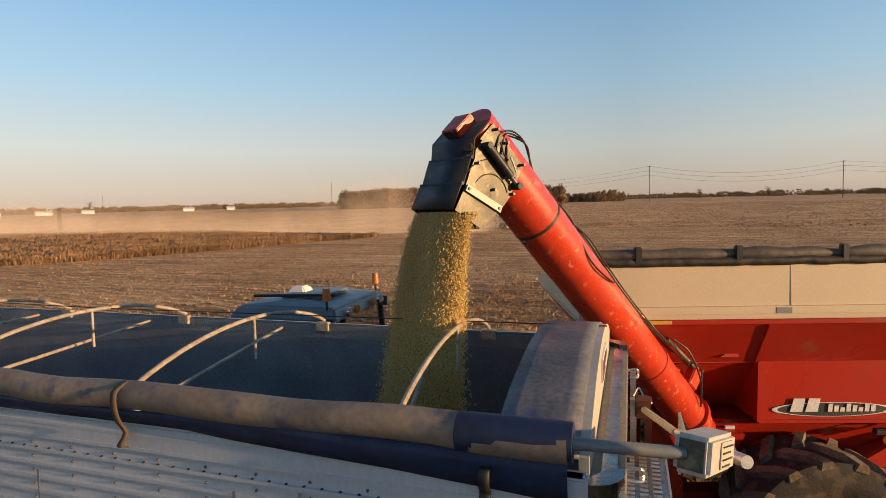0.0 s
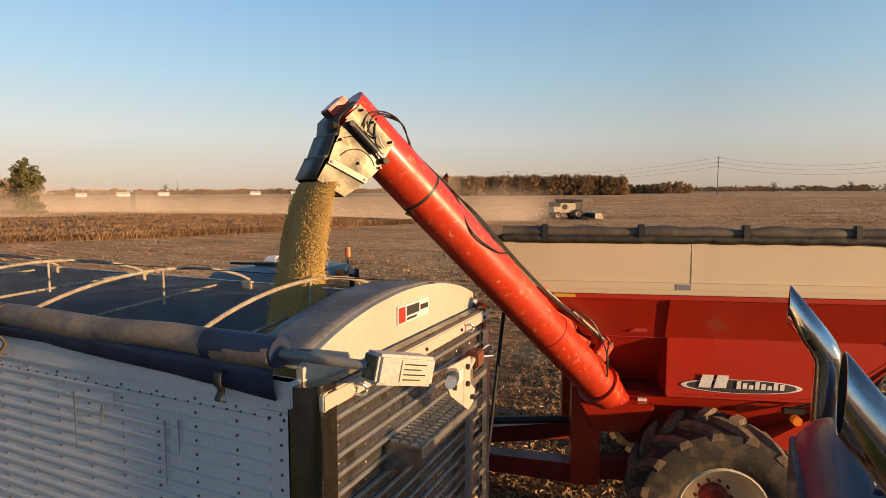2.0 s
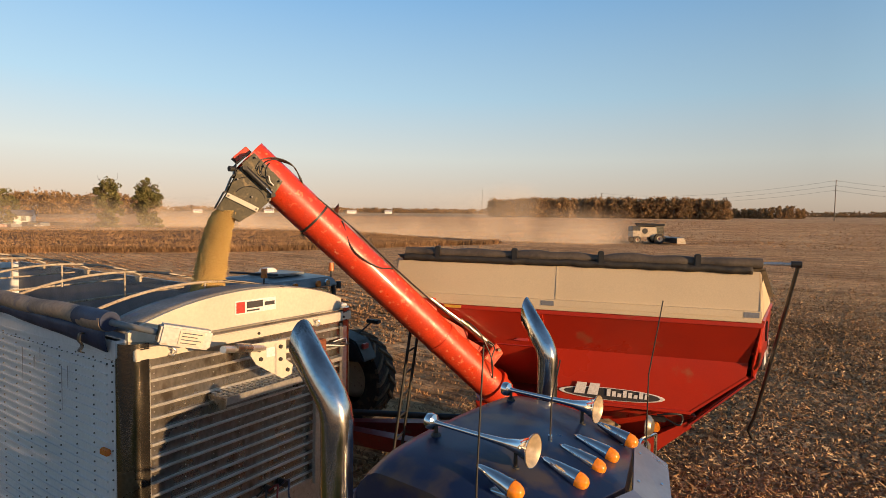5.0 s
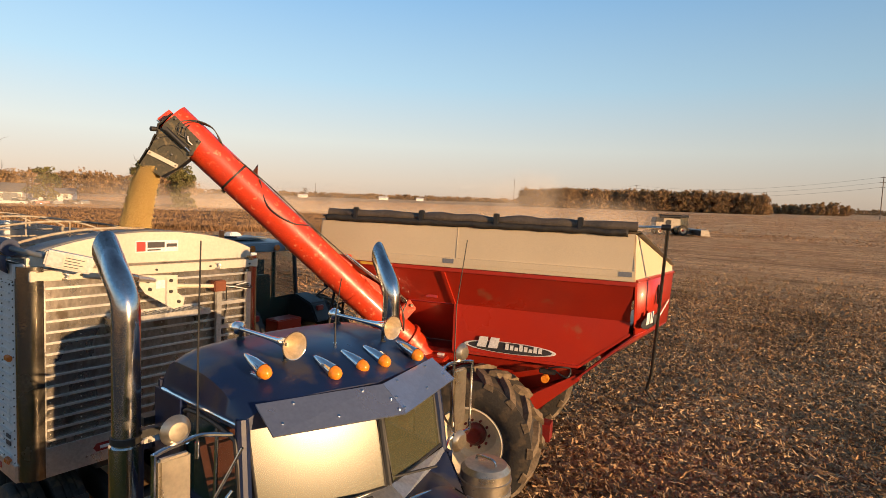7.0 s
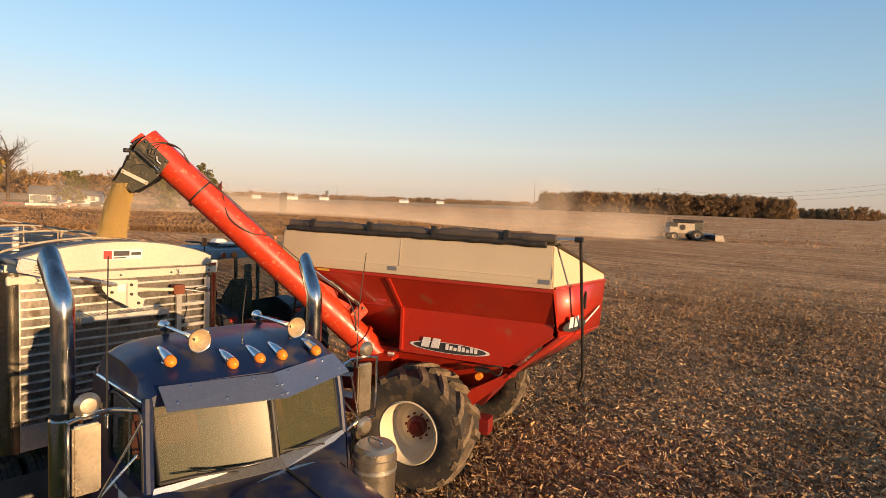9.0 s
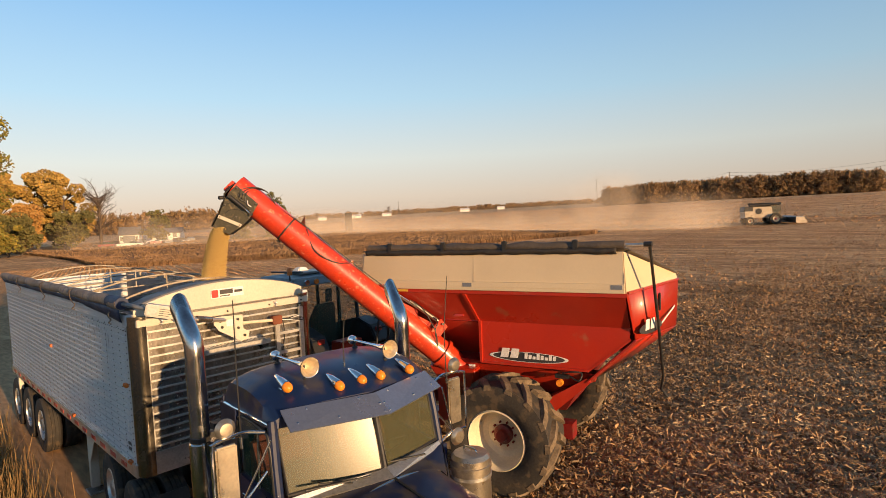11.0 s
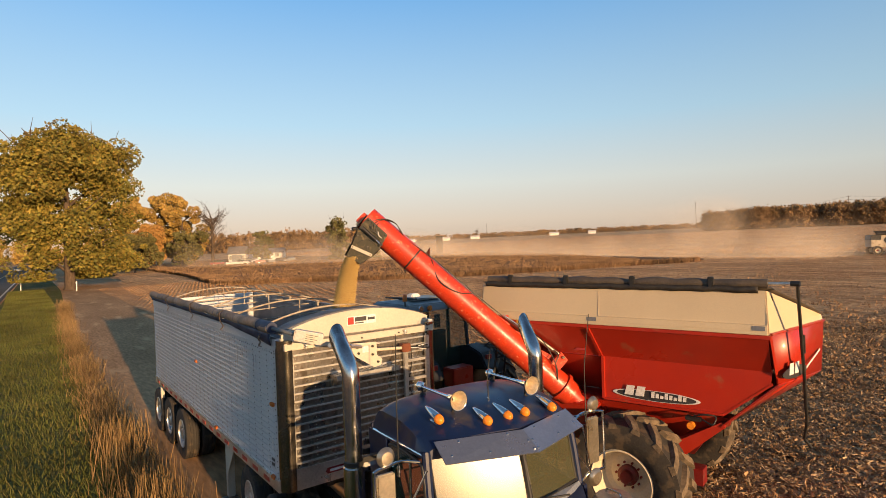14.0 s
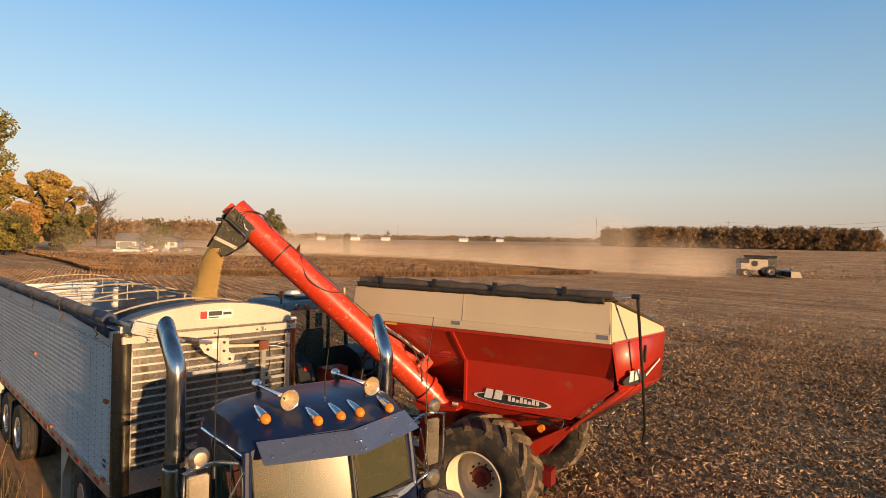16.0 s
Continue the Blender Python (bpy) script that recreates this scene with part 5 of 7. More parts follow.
    part("hose", pipe(bend([along(1.05, 0.12, 0.19), along(1.35, 0.228, 0.02), along(1.7, 0.218, 0.07), along(1.9, 0.10, 0.20)], 6), 0.009), BLACK, auger)
    part("hose_clip", hull([along(0.92, -0.03, 0.2), along(1.0, 0.03, 0.2), along(0.9, 0.0, 0.33), along(0.92, 0.04, 0.30), along(1.02, -0.02, 0.2)]), RUST, auger)
    # spout: olive head plates on the tube, a hinged chute below and a dark stepped front
    hw = 0.222
    head = [(0.075, 0.165), (-0.02, 0.07), (-0.22, -0.125), (-0.105, -0.305), (-0.07, -0.345), (0.05, -0.22), (0.15, -0.08), (0.20, 0.05)]
    chute = [(0.19, 0.04), (0.255, -0.035), (0.262, -0.085), (0.30, -0.16), (0.345, -0.265), (0.445, -0.435), (0.225, -0.565), (0.03, -0.445), (-0.085, -0.335), (-0.06, -0.18), (0.06, -0.02)]
    line = [(0.12, 0.185), (0.262, 0.05), (0.275, -0.075), (0.30, -0.085), (0.318, -0.13), (0.362, -0.25), (0.385, -0.262), (0.468, -0.425)]
    bm = bmesh.new()
    a = [bm.verts.new(hz(h, z, -hw - 0.012)) for h, z in line]
    b = [bm.verts.new(hz(h, z, hw + 0.012)) for h, z in line]
    for k in range(len(line) - 1):
        bm.faces.new((a[k], b[k], b[k + 1], a[k + 1]))
    spout = part("spout", bm, SPOUT_DARK, auger, "dark stepped spout front", 20)
    spout.modifiers.new("thick", "SOLIDIFY").thickness = 0.012
    part("chute_back", plate([hz(0.225, -0.565, -hw), hz(0.225, -0.565, hw), hz(-0.085, -0.335, hw), hz(-0.085, -0.335, -hw)], 0.01), SPOUT_DARK, spout)
    for s in (-1, 1):
        part("head_plate", plate([hz(h, z, s * hw) for h, z in head], 0.012), SPOUT, spout, "olive steel head plate")
        part("chute_cheek", plate([hz(h, z, s * (hw + 0.013)) for h, z in chute], 0.010), SPOUT, spout, "olive steel cheek of the hinged chute")
    for h, z in ((0.285, -0.08), (0.372, -0.256)):
        part("shell_rib", pipe([hz(h, z, -hw - 0.016), hz(h, z, hw + 0.016)], 0.012), SPOUT_DARK, spout)
    part("lamp_box", hull([hz(h, z, n) for h, z in ((0.285, 0.125), (0.15, 0.25), (0.085, 0.185), (0.235, 0.075)) for n in (-0.10, 0.075)], 0.006), AUGER_RED, spout, "orange red lamp box")
    part("lamp_lens", hull([hz(h, z, n) for h, z in ((0.288, 0.118), (0.245, 0.078), (0.25, 0.07), (0.295, 0.112)) for n in (-0.06, 0.04)]), BLACK, spout)
    part("spout_cylinder", rod(hz(0.175, 0.0, hw + 0.055), hz(-0.04, -0.205, hw + 0.055), 0.030, seg=14), BLACK, spout, "black spout cylinder")
    part("cylinder_rod", rod(hz(-0.04, -0.205, hw + 0.055), hz(-0.11, -0.275, hw + 0.055), 0.013), CHROME, spout)
    part("cylinder_eye", rod(hz(-0.11, -0.275, hw), hz(-0.11, -0.275, hw + 0.085), 0.026, seg=14), BLACK, spout)
    part("cylinder_eye", rod(hz(0.175, 0.0, hw), hz(0.175, 0.0, hw + 0.085), 0.024, seg=14), BLACK, spout)
    bar = Vector((0.05, 0, -0.435)) - Vector((0.345, 0, -0.29))
    across = Vector((-bar.z, 0, bar.x)).normalized() * 0.024
    bar_line = [Vector((0.355, 0, -0.285)), Vector((0.04, 0, -0.44))]
    part("link_bar", plate([hz(q.x, q.z, hw + 0.034) for q in (bar_line[0] + across, bar_line[1] + across, bar_line[1] - across, bar_line[0] - across)], 0.012), CAP_WHITE, spout, "white link bar")
    for h, z in ((0.335, -0.295), (0.06, -0.43), (0.245, -0.12), (-0.08, -0.33), (0.10, -0.30), (-0.19, -0.12), (-0.03, 0.03), (0.06, 0.12), (-0.10, -0.22)):
        part("bolt", rod(hz(h, z, hw), hz(h, z, hw + 0.05), 0.011, seg=8), RIVET, spout)
    for q in (0.17, 0.27):
        part("weld_seam", pipe([hz(0.13 + q * math.cos(v), -0.36 + q * math.sin(v), hw + 0.02) for v in np.linspace(0.7, 2.9, 12)], 0.004, 5), SPOUT_DARK, spout)
    part("work_lamp", rod(hz(0.27, -0.01, hw - 0.02), hz(0.33, -0.015, hw + 0.02), 0.028), BLACK, spout)
    part("lamp_bracket", rod(hz(0.22, -0.02, hw - 0.01), hz(0.29, -0.012, hw), 0.012), BLACK, spout)
    for k in range(2):
        part("cheek_cable", pipe(bend([hz(0.03 - 0.10 * k, 0.03 - 0.10 * k, hw + 0.03), hz(0.02 - 0.10 * k, -0.05 - 0.08 * k, hw + 0.05), hz(-0.04 - 0.08 * k, -0.09 - 0.08 * k, hw + 0.03)], 6), 0.007), LABEL if k else BLACK, spout)


build_auger()


def build_stream():
    """Falling soybeans from the spout into the trailer, and the heap they make."""
    rng = np.random.default_rng(11)
    top = hz(0.325, -0.45, 0)

    def at(s, u, v):
        z = top.z - s
        h = 0.24 * math.sqrt(s) - 0.01
        grow = 1.0 + 0.22 * s
        return Vector((top.x, top.y, z)) + HD * (h + u * 0.13 * grow) + ND * (v * 0.29 * grow)

    stream = thing("grain_stream", pose(0, 0, 0), "golden soybeans pouring from the auger spout", "soybeans", kind="stuff")
    bm = bmesh.new()
    rings = []
    for k in range(30):
        s = k * 0.062
        ring = []
        for j in range(20):
            a = 2 * math.pi * j / 20
            wob = 0.86 + 0.14 * noise.noise(Vector((math.cos(a) * 2, math.sin(a) * 2, s * 1.4)))
            ring.append(bm.verts.new(at(s, math.cos(a) * wob, math.sin(a) * wob)))
        rings.append(ring)
    for a, b in zip(rings, rings[1:]):
        for j in range(20):
            bm.faces.new((a[j], a[(j + 1) % 20], b[(j + 1) % 20], b[j]))
    part("stream_core", bm, GRAIN_HEAP, stream, "", 80)
    n = 42000
    s = rng.uniform(0, 1.85, n)
    a = rng.uniform(0, 2 * np.pi, n)
    r = 0.86 + np.abs(rng.normal(0, 0.13, n)) * (0.6 + s * 0.5)
    cen = np.array([at(si, math.cos(ai) * ri, math.sin(ai) * ri) for si, ai, ri in zip(s, a, r)])
    size = 0.0056
    octa = np.array([(1, 0, 0), (-1, 0, 0), (0, 1, 0), (0, -1, 0), (0, 0, 1.25), (0, 0, -1.25)]) * size
    verts = (cen[:, None, :] + octa[None]).reshape(-1, 3)
    f = np.array([(0, 2, 4), (2, 1, 4), (1, 3, 4), (3, 0, 4), (2, 0, 5), (1, 2, 5), (3, 1, 5), (0, 3, 5)])
    faces = (np.arange(n)[:, None, None] * 6 + f[None]).reshape(-1, 3)
    me = bpy.data.meshes.new("beans")
    me.from_pydata(verts.tolist(), [], faces.tolist())
    me.materials.append(GRAIN)
    ob = new("beans", me)
    ob.parent = stream
    # heap inside the trailer
    bm = bmesh.new()
    bmesh.ops.create_grid(bm, x_segments=50, y_segments=18, size=1)
    c = at(1.7, 0, 0)
    for v in bm.verts:
        v.co = Vector((-4.05 + v.co.x * 3.9, 0.025 + v.co.y * 1.13, 0))
        d = (Vector((v.co.x, v.co.y)) - Vector((c.x, c.y))).length
        v.co.z = 2.12 + 0.34 * math.exp(-d * d / 1.2) + 0.02 * noise.noise(Vector((v.co.x * 3, v.co.y * 3, 0)))
    tagged(finish("grain_heap", bm, GRAIN_HEAP, None, "", 80), "heap of soybeans inside the trailer", "soybeans", kind="stuff")


build_stream()


# ---- the truck ----
TRUCK = pose(3.3, -0.29, 0, 0, 0, -4)
truck = thing("semi_truck", TRUCK, "dark blue conventional semi truck with chromed stacks", "truck")


def roof_z(u, v):
    z = 2.85 - 0.03 * (v / 0.8) ** 2 - 0.07 * min(1.0, abs(v) / 0.83) ** 7
    f = max(0.0, u + 0.62) / 0.66
    z -= 0.235 * f ** 2
    b = max(0.0, -0.86 - u) / 0.22
    return z - 0.16 * b ** 2.5


def build_truck():
    # roof shell with a skirt
    us, vs = np.linspace(-1.08, -0.06, 22), np.linspace(-0.83, 0.83, 25)
    bm = bmesh.new()
    grid = [[bm.verts.new((u + 0.25 * (1 - abs(v) / 0.83) * max(0, (u + 0.6) / 0.62), v * (1 - 0.02 * max(0, u + 0.5)), roof_z(u, v))) for v in vs] for u in us]
    for a, b in zip(grid, grid[1:]):
        for k in range(len(vs) - 1):
            bm.faces.new((a[k], a[k + 1], b[k + 1], b[k]))
    rim = grid[0] + [r[-1] for r in grid[1:]] + grid[-1][::-1][1:] + [r[0] for r in grid[::-1][1:-1]]
    low = [bm.verts.new((v.co.x * 1.0, v.co.y * 1.03, 2.52)) for v in rim]
    for k in range(len(rim)):
        j = (k + 1) % len(rim)
        bm.faces.new((rim[k], rim[j], low[j], low[k]))
    part("roof", bm, BLUE, truck, "domed dark blue cab roof", 50)
    # split visor
    for s in (-1, 1):
        v = part("sun_visor", plate([(-0.05, s * 0.765, 2.66), (0.20, 0, 2.675), (0.42, 0, 2.54), (0.165, s * 0.785, 2.54)], 0.012), VISOR, truck, "grey blue sun visor half")
        for q in ((0.2, 0.12), (0.75, 0.15), (0.5, 0.75), (0.03, 0.5), (0.03, 0.85), (0.9, 0.7)):
            t, d = q
            p = Vector((0.20, 0, 2.675)).lerp(Vector((-0.05, s * 0.765, 2.66)), t).lerp(Vector((0.42, 0, 2.54)).lerp(Vector((0.165, s * 0.785, 2.54)), t), d)
            part("rivet", rod(p + Vector((0, 0, -0.004)), p + Vector((0.008, 0, 0.012)), 0.008, seg=8), CHROME, v)
    # cab shell
    part("rear_wall", box((-1.10, -0.86, 1.0), (-1.05, 0.86, 2.60), 0.01), BLUE, truck)
    part("floor_pan", box((-1.1, -0.86, 0.95), (0.3, 0.86, 1.05)), BLACK, truck)
    for s in (-1, 1):
        y0, y1 = s * 0.84, s * 0.885
        door = part("door", prism([(-0.72, 1.0), (0.12, 1.0), (0.10, 1.93), (-0.72, 1.98)], y0, y1), BLUE, truck, "dark blue cab door with pale lettering bars")
        part("door_bar", box((-0.45, s * 0.886, 1.72), (-0.02, s * 0.892, 1.80)), LABEL, door)
        part("door_bar", box((-0.40, s * 0.886, 1.58), (-0.06, s * 0.892, 1.65)), LABEL, door)
        part("door_handle", rod((-0.6, s * 0.90, 1.82), (-0.45, s * 0.90, 1.82), 0.015), CHROME, door)
        part("side_window", plate([(-0.70, s * 0.85, 1.97), (-0.02, s * 0.85, 1.95), (-0.10, s * 0.83, 2.50), (-0.70, s * 0.83, 2.52)], 0.008), CAB_GLASS, truck, "tinted side window")
        part("rear_quarter", prism([(-1.08, 1.0), (-0.72, 1.0), (-0.72, 2.55), (-1.08, 2.55)], y0, y1), BLUE, truck)
        part("front_pillar", pipe([(0.02, s * 0.85, 1.93), (-0.03, s * 0.84, 2.25), (-0.09, s * 0.82, 2.58)], 0.042, 10), BLUE, truck)
        part("door_frame", pipe(bend([(-0.70, s * 0.875, 1.95), (-0.70, s * 0.87, 2.40), (-0.62, s * 0.86, 2.50), (-0.16, s * 0.86, 2.48), (-0.06, s * 0.87, 2.40), (0.02, s * 0.88, 1.95)], 4), 0.016), BLACK, truck)
        part("vent_bar", rod((-0.30, s * 0.87, 1.96), (-0.30, s * 0.86, 2.48), 0.012), CHROME, truck)
        part("cowl_side", hull([(0.08, s * 0.50, 1.0), (0.55, s * 0.50, 1.0), (0.08, s * 0.88, 1.0), (0.30, s * 0.88, 1.0), (0.06, s * 0.87, 1.93), (0.30, s * 0.70, 1.88), (0.08, s * 0.5, 1.95), (0.55, s * 0.5, 1.86)], 0.015), BLUE, truck)
        part("cab_light_rail", pipe([(-1.0, s * 0.87, 2.55), (-0.1, s * 0.85, 2.55)], 0.012), CHROME, truck)
        # wind screen half, frame, wiper
        scr = [(0.05, s * 0.79, 1.99), (0.29, s * 0.025, 2.03), (0.145, s * 0.025, 2.60), (-0.095, s * 0.79, 2.56)]
        pane = part("windscreen", plate(scr, 0.008), WINDSCREEN, truck, "sunlit dusty windscreen half")
        part("rubber_seal", pipe(scr + scr[:1], 0.016, 8), BLACK, pane)
        p = Vector((0.245, s * 0.30, 1.985))
        part("wiper", pipe([p, p + Vector((0.005, -0.14 - 0.0 * s, 0.06)), p + Vector((-0.02, -0.30, 0.09))], 0.008), BLACK, pane)
        part("wiper_blade", pipe([p + Vector((0.09, 0.12, 0.05)), p + Vector((-0.02, -0.42, 0.08))], 0.009), BLACK, pane)
        # bed under the screen
        part("screen_sill", plate([(0.06, s * 0.84, 1.90), (0.42, 0, 1.98), (0.30, 0, 2.03), (0.04, s * 0.82, 1.95)], 0.03), ALU, truck)
    part("centre_post", pipe([(0.30, 0, 2.0), (0.145, 0, 2.64)], 0.022), BLACK, truck)
    part("cowl", hull([(0.05, -0.86, 1.88), (0.05, 0.86, 1.88), (0.42, -0.62, 1.86), (0.42, 0.62, 1.86), (0.44, -0.3, 1.93), (0.44, 0.3, 1.93), (0.40, 0, 1.99), (0.05, -0.86, 1.70), (0.05, 0.86, 1.70), (0.5, 0, 1.7)]), BLUE, truck)
    # bonnet
    bm = bmesh.new()
    rows = []
    for u in np.linspace(0.42, 2.2, 14):
        f = (u - 0.42) / 1.78
        wid, top = 0.66 - 0.10 * f, 1.955 - 0.16 * f - 0.10 * f * f
        rows.append([bm.verts.new((u, wid * math.copysign(abs(math.sin(a)) ** 0.7, math.sin(a)), top - 0.75 * (1 - abs(math.cos(a)) ** 0.42) + 0.02 * math.cos(a))) for a in np.linspace(-math.pi / 2, math.pi / 2, 23)])
    for a, b in zip(rows, rows[1:]):
        for k in range(22):
            bm.faces.new((a[k], a[k + 1], b[k + 1], b[k]))
    bm.faces.new(rows[-1])
    bonnet = part("bonnet", bm, BLUE, truck, "long dark blue bonnet", 40)
    part("bonnet_hinge", pipe([(u, 0, 1.985 - 0.16 * (u - 0.42) / 1.78 - 0.10 * ((u - 0.42) / 1.78) ** 2) for u in np.linspace(0.44, 2.18, 10)], 0.011), BLACK, bonnet)
    part("bonnet_trim", pipe([(0.435, 0.66 * math.sin(a), 1.975 - 0.75 * (1 - abs(math.cos(a)) ** 0.42)) for a in np.linspace(-1.45, 1.45, 23)], 0.012), CHROME, bonnet, "chrome bead")
    part("radiator_shell", hull([(2.2, -0.56, 0.7), (2.2, 0.56, 0.7), (2.2, -0.56, 1.5), (2.2, 0.56, 1.5), (2.2, -0.4, 1.68), (2.2, 0.4, 1.68), (2.32, -0.5, 0.75), (2.32, 0.5, 0.75), (2.32, -0.4, 1.6), (2.32, 0.4, 1.6)], 0.02), CHROME, truck)
    for s in (-1, 1):
        part("front_fender", hull([(0.95, s * 0.62, 1.05), (1.9, s * 0.62, 1.1), (2.1, s * 0.62, 0.8), (0.8, s * 0.62, 0.75), (0.95, s * 1.15, 1.0), (1.85, s * 1.15, 1.05), (2.05, s * 1.15, 0.75), (0.8, s * 1.15, 0.7)], 0.05), BLUE, truck)
        truck_wheel(truck, 1.42, s * 1.0, 0.52, s)
        # air cleaner canister
        c = part("air_cleaner", turned(lathe([(0.0, 0.0), (0.185, 0.0), (0.19, 0.03), (0.19, 0.58), (0.2, 0.585), (0.2, 0.615), (0.19, 0.62), (0.19, 0.68), (0.16, 0.715), (0.0, 0.725)], 32), pose(0.40, s * 0.92, 1.20, 90)), MIRROR_BACK, truck, "chromed air cleaner canister")
        part("lid_handle", pipe(bend([(0.31, s * 0.92, 1.92), (0.33, s * 0.92, 1.955), (0.47, s * 0.92, 1.955), (0.49, s * 0.92, 1.92)], 3), 0.010), CHROME, c)
        part("lid_band", turned(lathe([(0.192, 0.5), (0.2, 0.5), (0.2, 0.53), (0.192, 0.53)], 32), pose(0.40, s * 0.92, 1.20, 90)), ALU, c)
        part("canister_bracket", box((0.3, s * 0.60, 1.4), (0.36, s * 0.82, 1.5)), BLACK, c)
        # exhaust stack
        bx, by = -0.89, s * 1.14
        drop = -0.07 if s < 0 else 0.05
        pts = [(bx, by, 0.55), (bx, by, 2.35), (bx, by, 2.95 - drop), (bx, by, 3.05 - drop), (bx - 0.012, by, 3.11 - drop), (bx - 0.04, by + s * 0.005, 3.165 - drop), (bx - 0.08, by + s * 0.01, 3.22 - drop), (bx - 0.23, by + s * 0.03, 3.41 - drop)]
        st = part("exhaust_pipe", pipe(pts, 0.082, 28, None, False), [STACK, SOOT], truck, "chromed exhaust stack with an upright slanted mouth", 50)
        # the mouth is cut upright, facing back
        for v in st.data.vertices[-28:]:
            k = v.co.x - (bx - 0.23)
            v.co += Vector((-0.9 * k, 0, 1.14 * k))
        sol = st.modifiers.new("thick", "SOLIDIFY")
        sol.thickness, sol.offset, sol.material_offset = 0.005, -1, 1
        part("heat_shield", pipe([(bx, by, 0.6), (bx, by, 2.28)], 0.098, 28), STACK, st, "dull heat shield")
        part("stack_clamp", pipe([(bx, by, 2.30), (bx, by, 2.34)], 0.092, 28), BLACK, st)
        part("stack_bracket", box((bx + 0.02, by - s * 0.30, 2.32), (bx + 0.07, by - s * 0.06, 2.37)), BLACK, st)
        # mirror on tube frame
        mx, my = -0.12, s * 1.20
        arm = part("mirror_frame", pipe(bend([(-0.06, s * 0.9, 2.52), (mx + 0.02, my - s * 0.15, 2.55), (mx + 0.04, my - s * 0.02, 2.55), (mx + 0.05, my + s * 0.11, 2.53), (mx + 0.05, my + s * 0.12, 2.48), (mx + 0.05, my + s * 0.12, 1.98), (mx + 0.04, my + s * 0.10, 1.93), (mx + 0.02, my - s * 0.08, 1.92), (0.0, s * 0.9, 1.90)], 4), 0.013), CHROME, truck, "chromed mirror tubing")
        part("mirror_brace", rod((-0.05, s * 0.9, 2.2), (mx + 0.03, my - s * 0.05, 1.93), 0.010), CHROME, arm)
        part("mirror_brace", rod((-0.55, s * 0.9, 2.35), (mx + 0.03, my - s * 0.06, 2.54), 0.010), CHROME, arm)
        part("mirror_brace", rod((0.05, s * 0.9, 2.48), (mx + 0.03, my - s * 0.06, 1.94), 0.009), CHROME, arm)
        part("mirror", box((mx - 0.02, my - 0.085, 2.0), (mx + 0.03, my + 0.085, 2.48), 0.014), MIRROR_BACK, arm, "tall steel backed mirror")
        part("spot_mirror", turned(lathe([(0.0, 0.035), (0.05, 0.03), (0.078, 0.005), (0.082, -0.005), (0.0, -0.008)], 24), pose(mx + 0.03, my, 2.62, 0, 0, -90)), MIRROR_BACK, arm)
        part("spot_mirror", turned(lathe([(0.0, 0.035), (0.06, 0.03), (0.09, 0.005), (0.095, -0.005), (0.0, -0.008)], 24), pose(mx + 0.04, my, 1.86, 0, 0, -90)), MIRROR_BACK, arm)
    # roof lamps: bullet bodies with amber lenses
    for v in (-0.63, -0.222, 0.007, 0.21, 0.547):
        u = -0.17 + 0.17 * (1 - (v / 0.6) ** 2) if v < 0 else -0.02
        z = roof_z(min(u - 0.08, 0.0), v) + 0.050
        prof = [(0.0, -0.23), (0.016, -0.20), (0.034, -0.11), (0.044, -0.02), (0.047, 0.0)]
        lampb = part("roof_lamp", turned(lathe(prof, 20), pose(u, v, z, 0, 0, -90) @ pose(0, 0, 0, -16)), CHROME, truck, "chrome bullet roof lamp")
        part("lens", turned(lathe([(0.043, 0.0), (0.043, 0.025), (0.034, 0.05), (0.018, 0.064), (0.0, 0.068)], 20), pose(u, v, z, 0, 0, -90) @ pose(0, 0, 0, -16)), ORANGE, lampb, "amber ribbed lens")
        part("lamp_base", box((u - 0.14, v - 0.022, z - 0.055), (u - 0.01, v + 0.022, z - 0.03), 0.006), CHROME, lampb)
    # air horns
    for v in (-0.40, 0.47):
        z = roof_z(-0.35, v) + 0.115
        horn = part("air_horn", turned(lathe([(0.0, -0.70), (0.045, -0.70), (0.05, -0.68), (0.045, -0.655), (0.018, -0.64), (0.013, -0.6), (0.016, -0.3), (0.024, -0.16), (0.044, -0.07), (0.076, -0.01), (0.092, 0.0), (0.094, 0.006), (0.088, 0.006), (0.066, -0.015), (0.036, -0.07), (0.0, -0.14)], 28), pose(-0.20, v, z, 0, 0, -90)), CHROME, truck, "chromed trumpet air horn", 45)
        # added inner cone that carries the painted golden sunlight
        part("bell_mouth", turned(lathe([(0.087, 0.007), (0.065, -0.013), (0.035, -0.068), (0.0, -0.12)], 28), pose(-0.20, v, z, 0, 0, -90)), BELL, horn, "horn mouth coloured golden like sunlit chrome", 60)
        for u in (-0.30, -0.84):
            part("horn_stand", rod((u, v, roof_z(u, v) - 0.01), (u, v, z), 0.011), BLACK, horn)
            part("horn_foot", rod((u, v, roof_z(u, v) - 0.005), (u, v, roof_z(u, v) + 0.018), 0.035, 0.022, 14), BLACK, horn)
    # aerials
    for p, h, dx in (((-0.10, -1.08, 2.46), 1.15, 0.02), ((-0.06, 1.06, 2.5), 1.08, 0.08), ((-0.30, 0.01, roof_z(-0.30, 0.01)), 0.52, 0.05)):
        a = Vector(p)
        whip = part("aerial", pipe([a, a + Vector((0, 0, h * 0.5)), a + Vector((dx, 0, h))], [0.006, 0.005, 0.004], 6), BLACK, truck, "thin whip aerial")
        part("aerial_base", rod(a - Vector((0, 0, 0.03)), a + Vector((0, 0, 0.06)), 0.013), CHROME, whip)
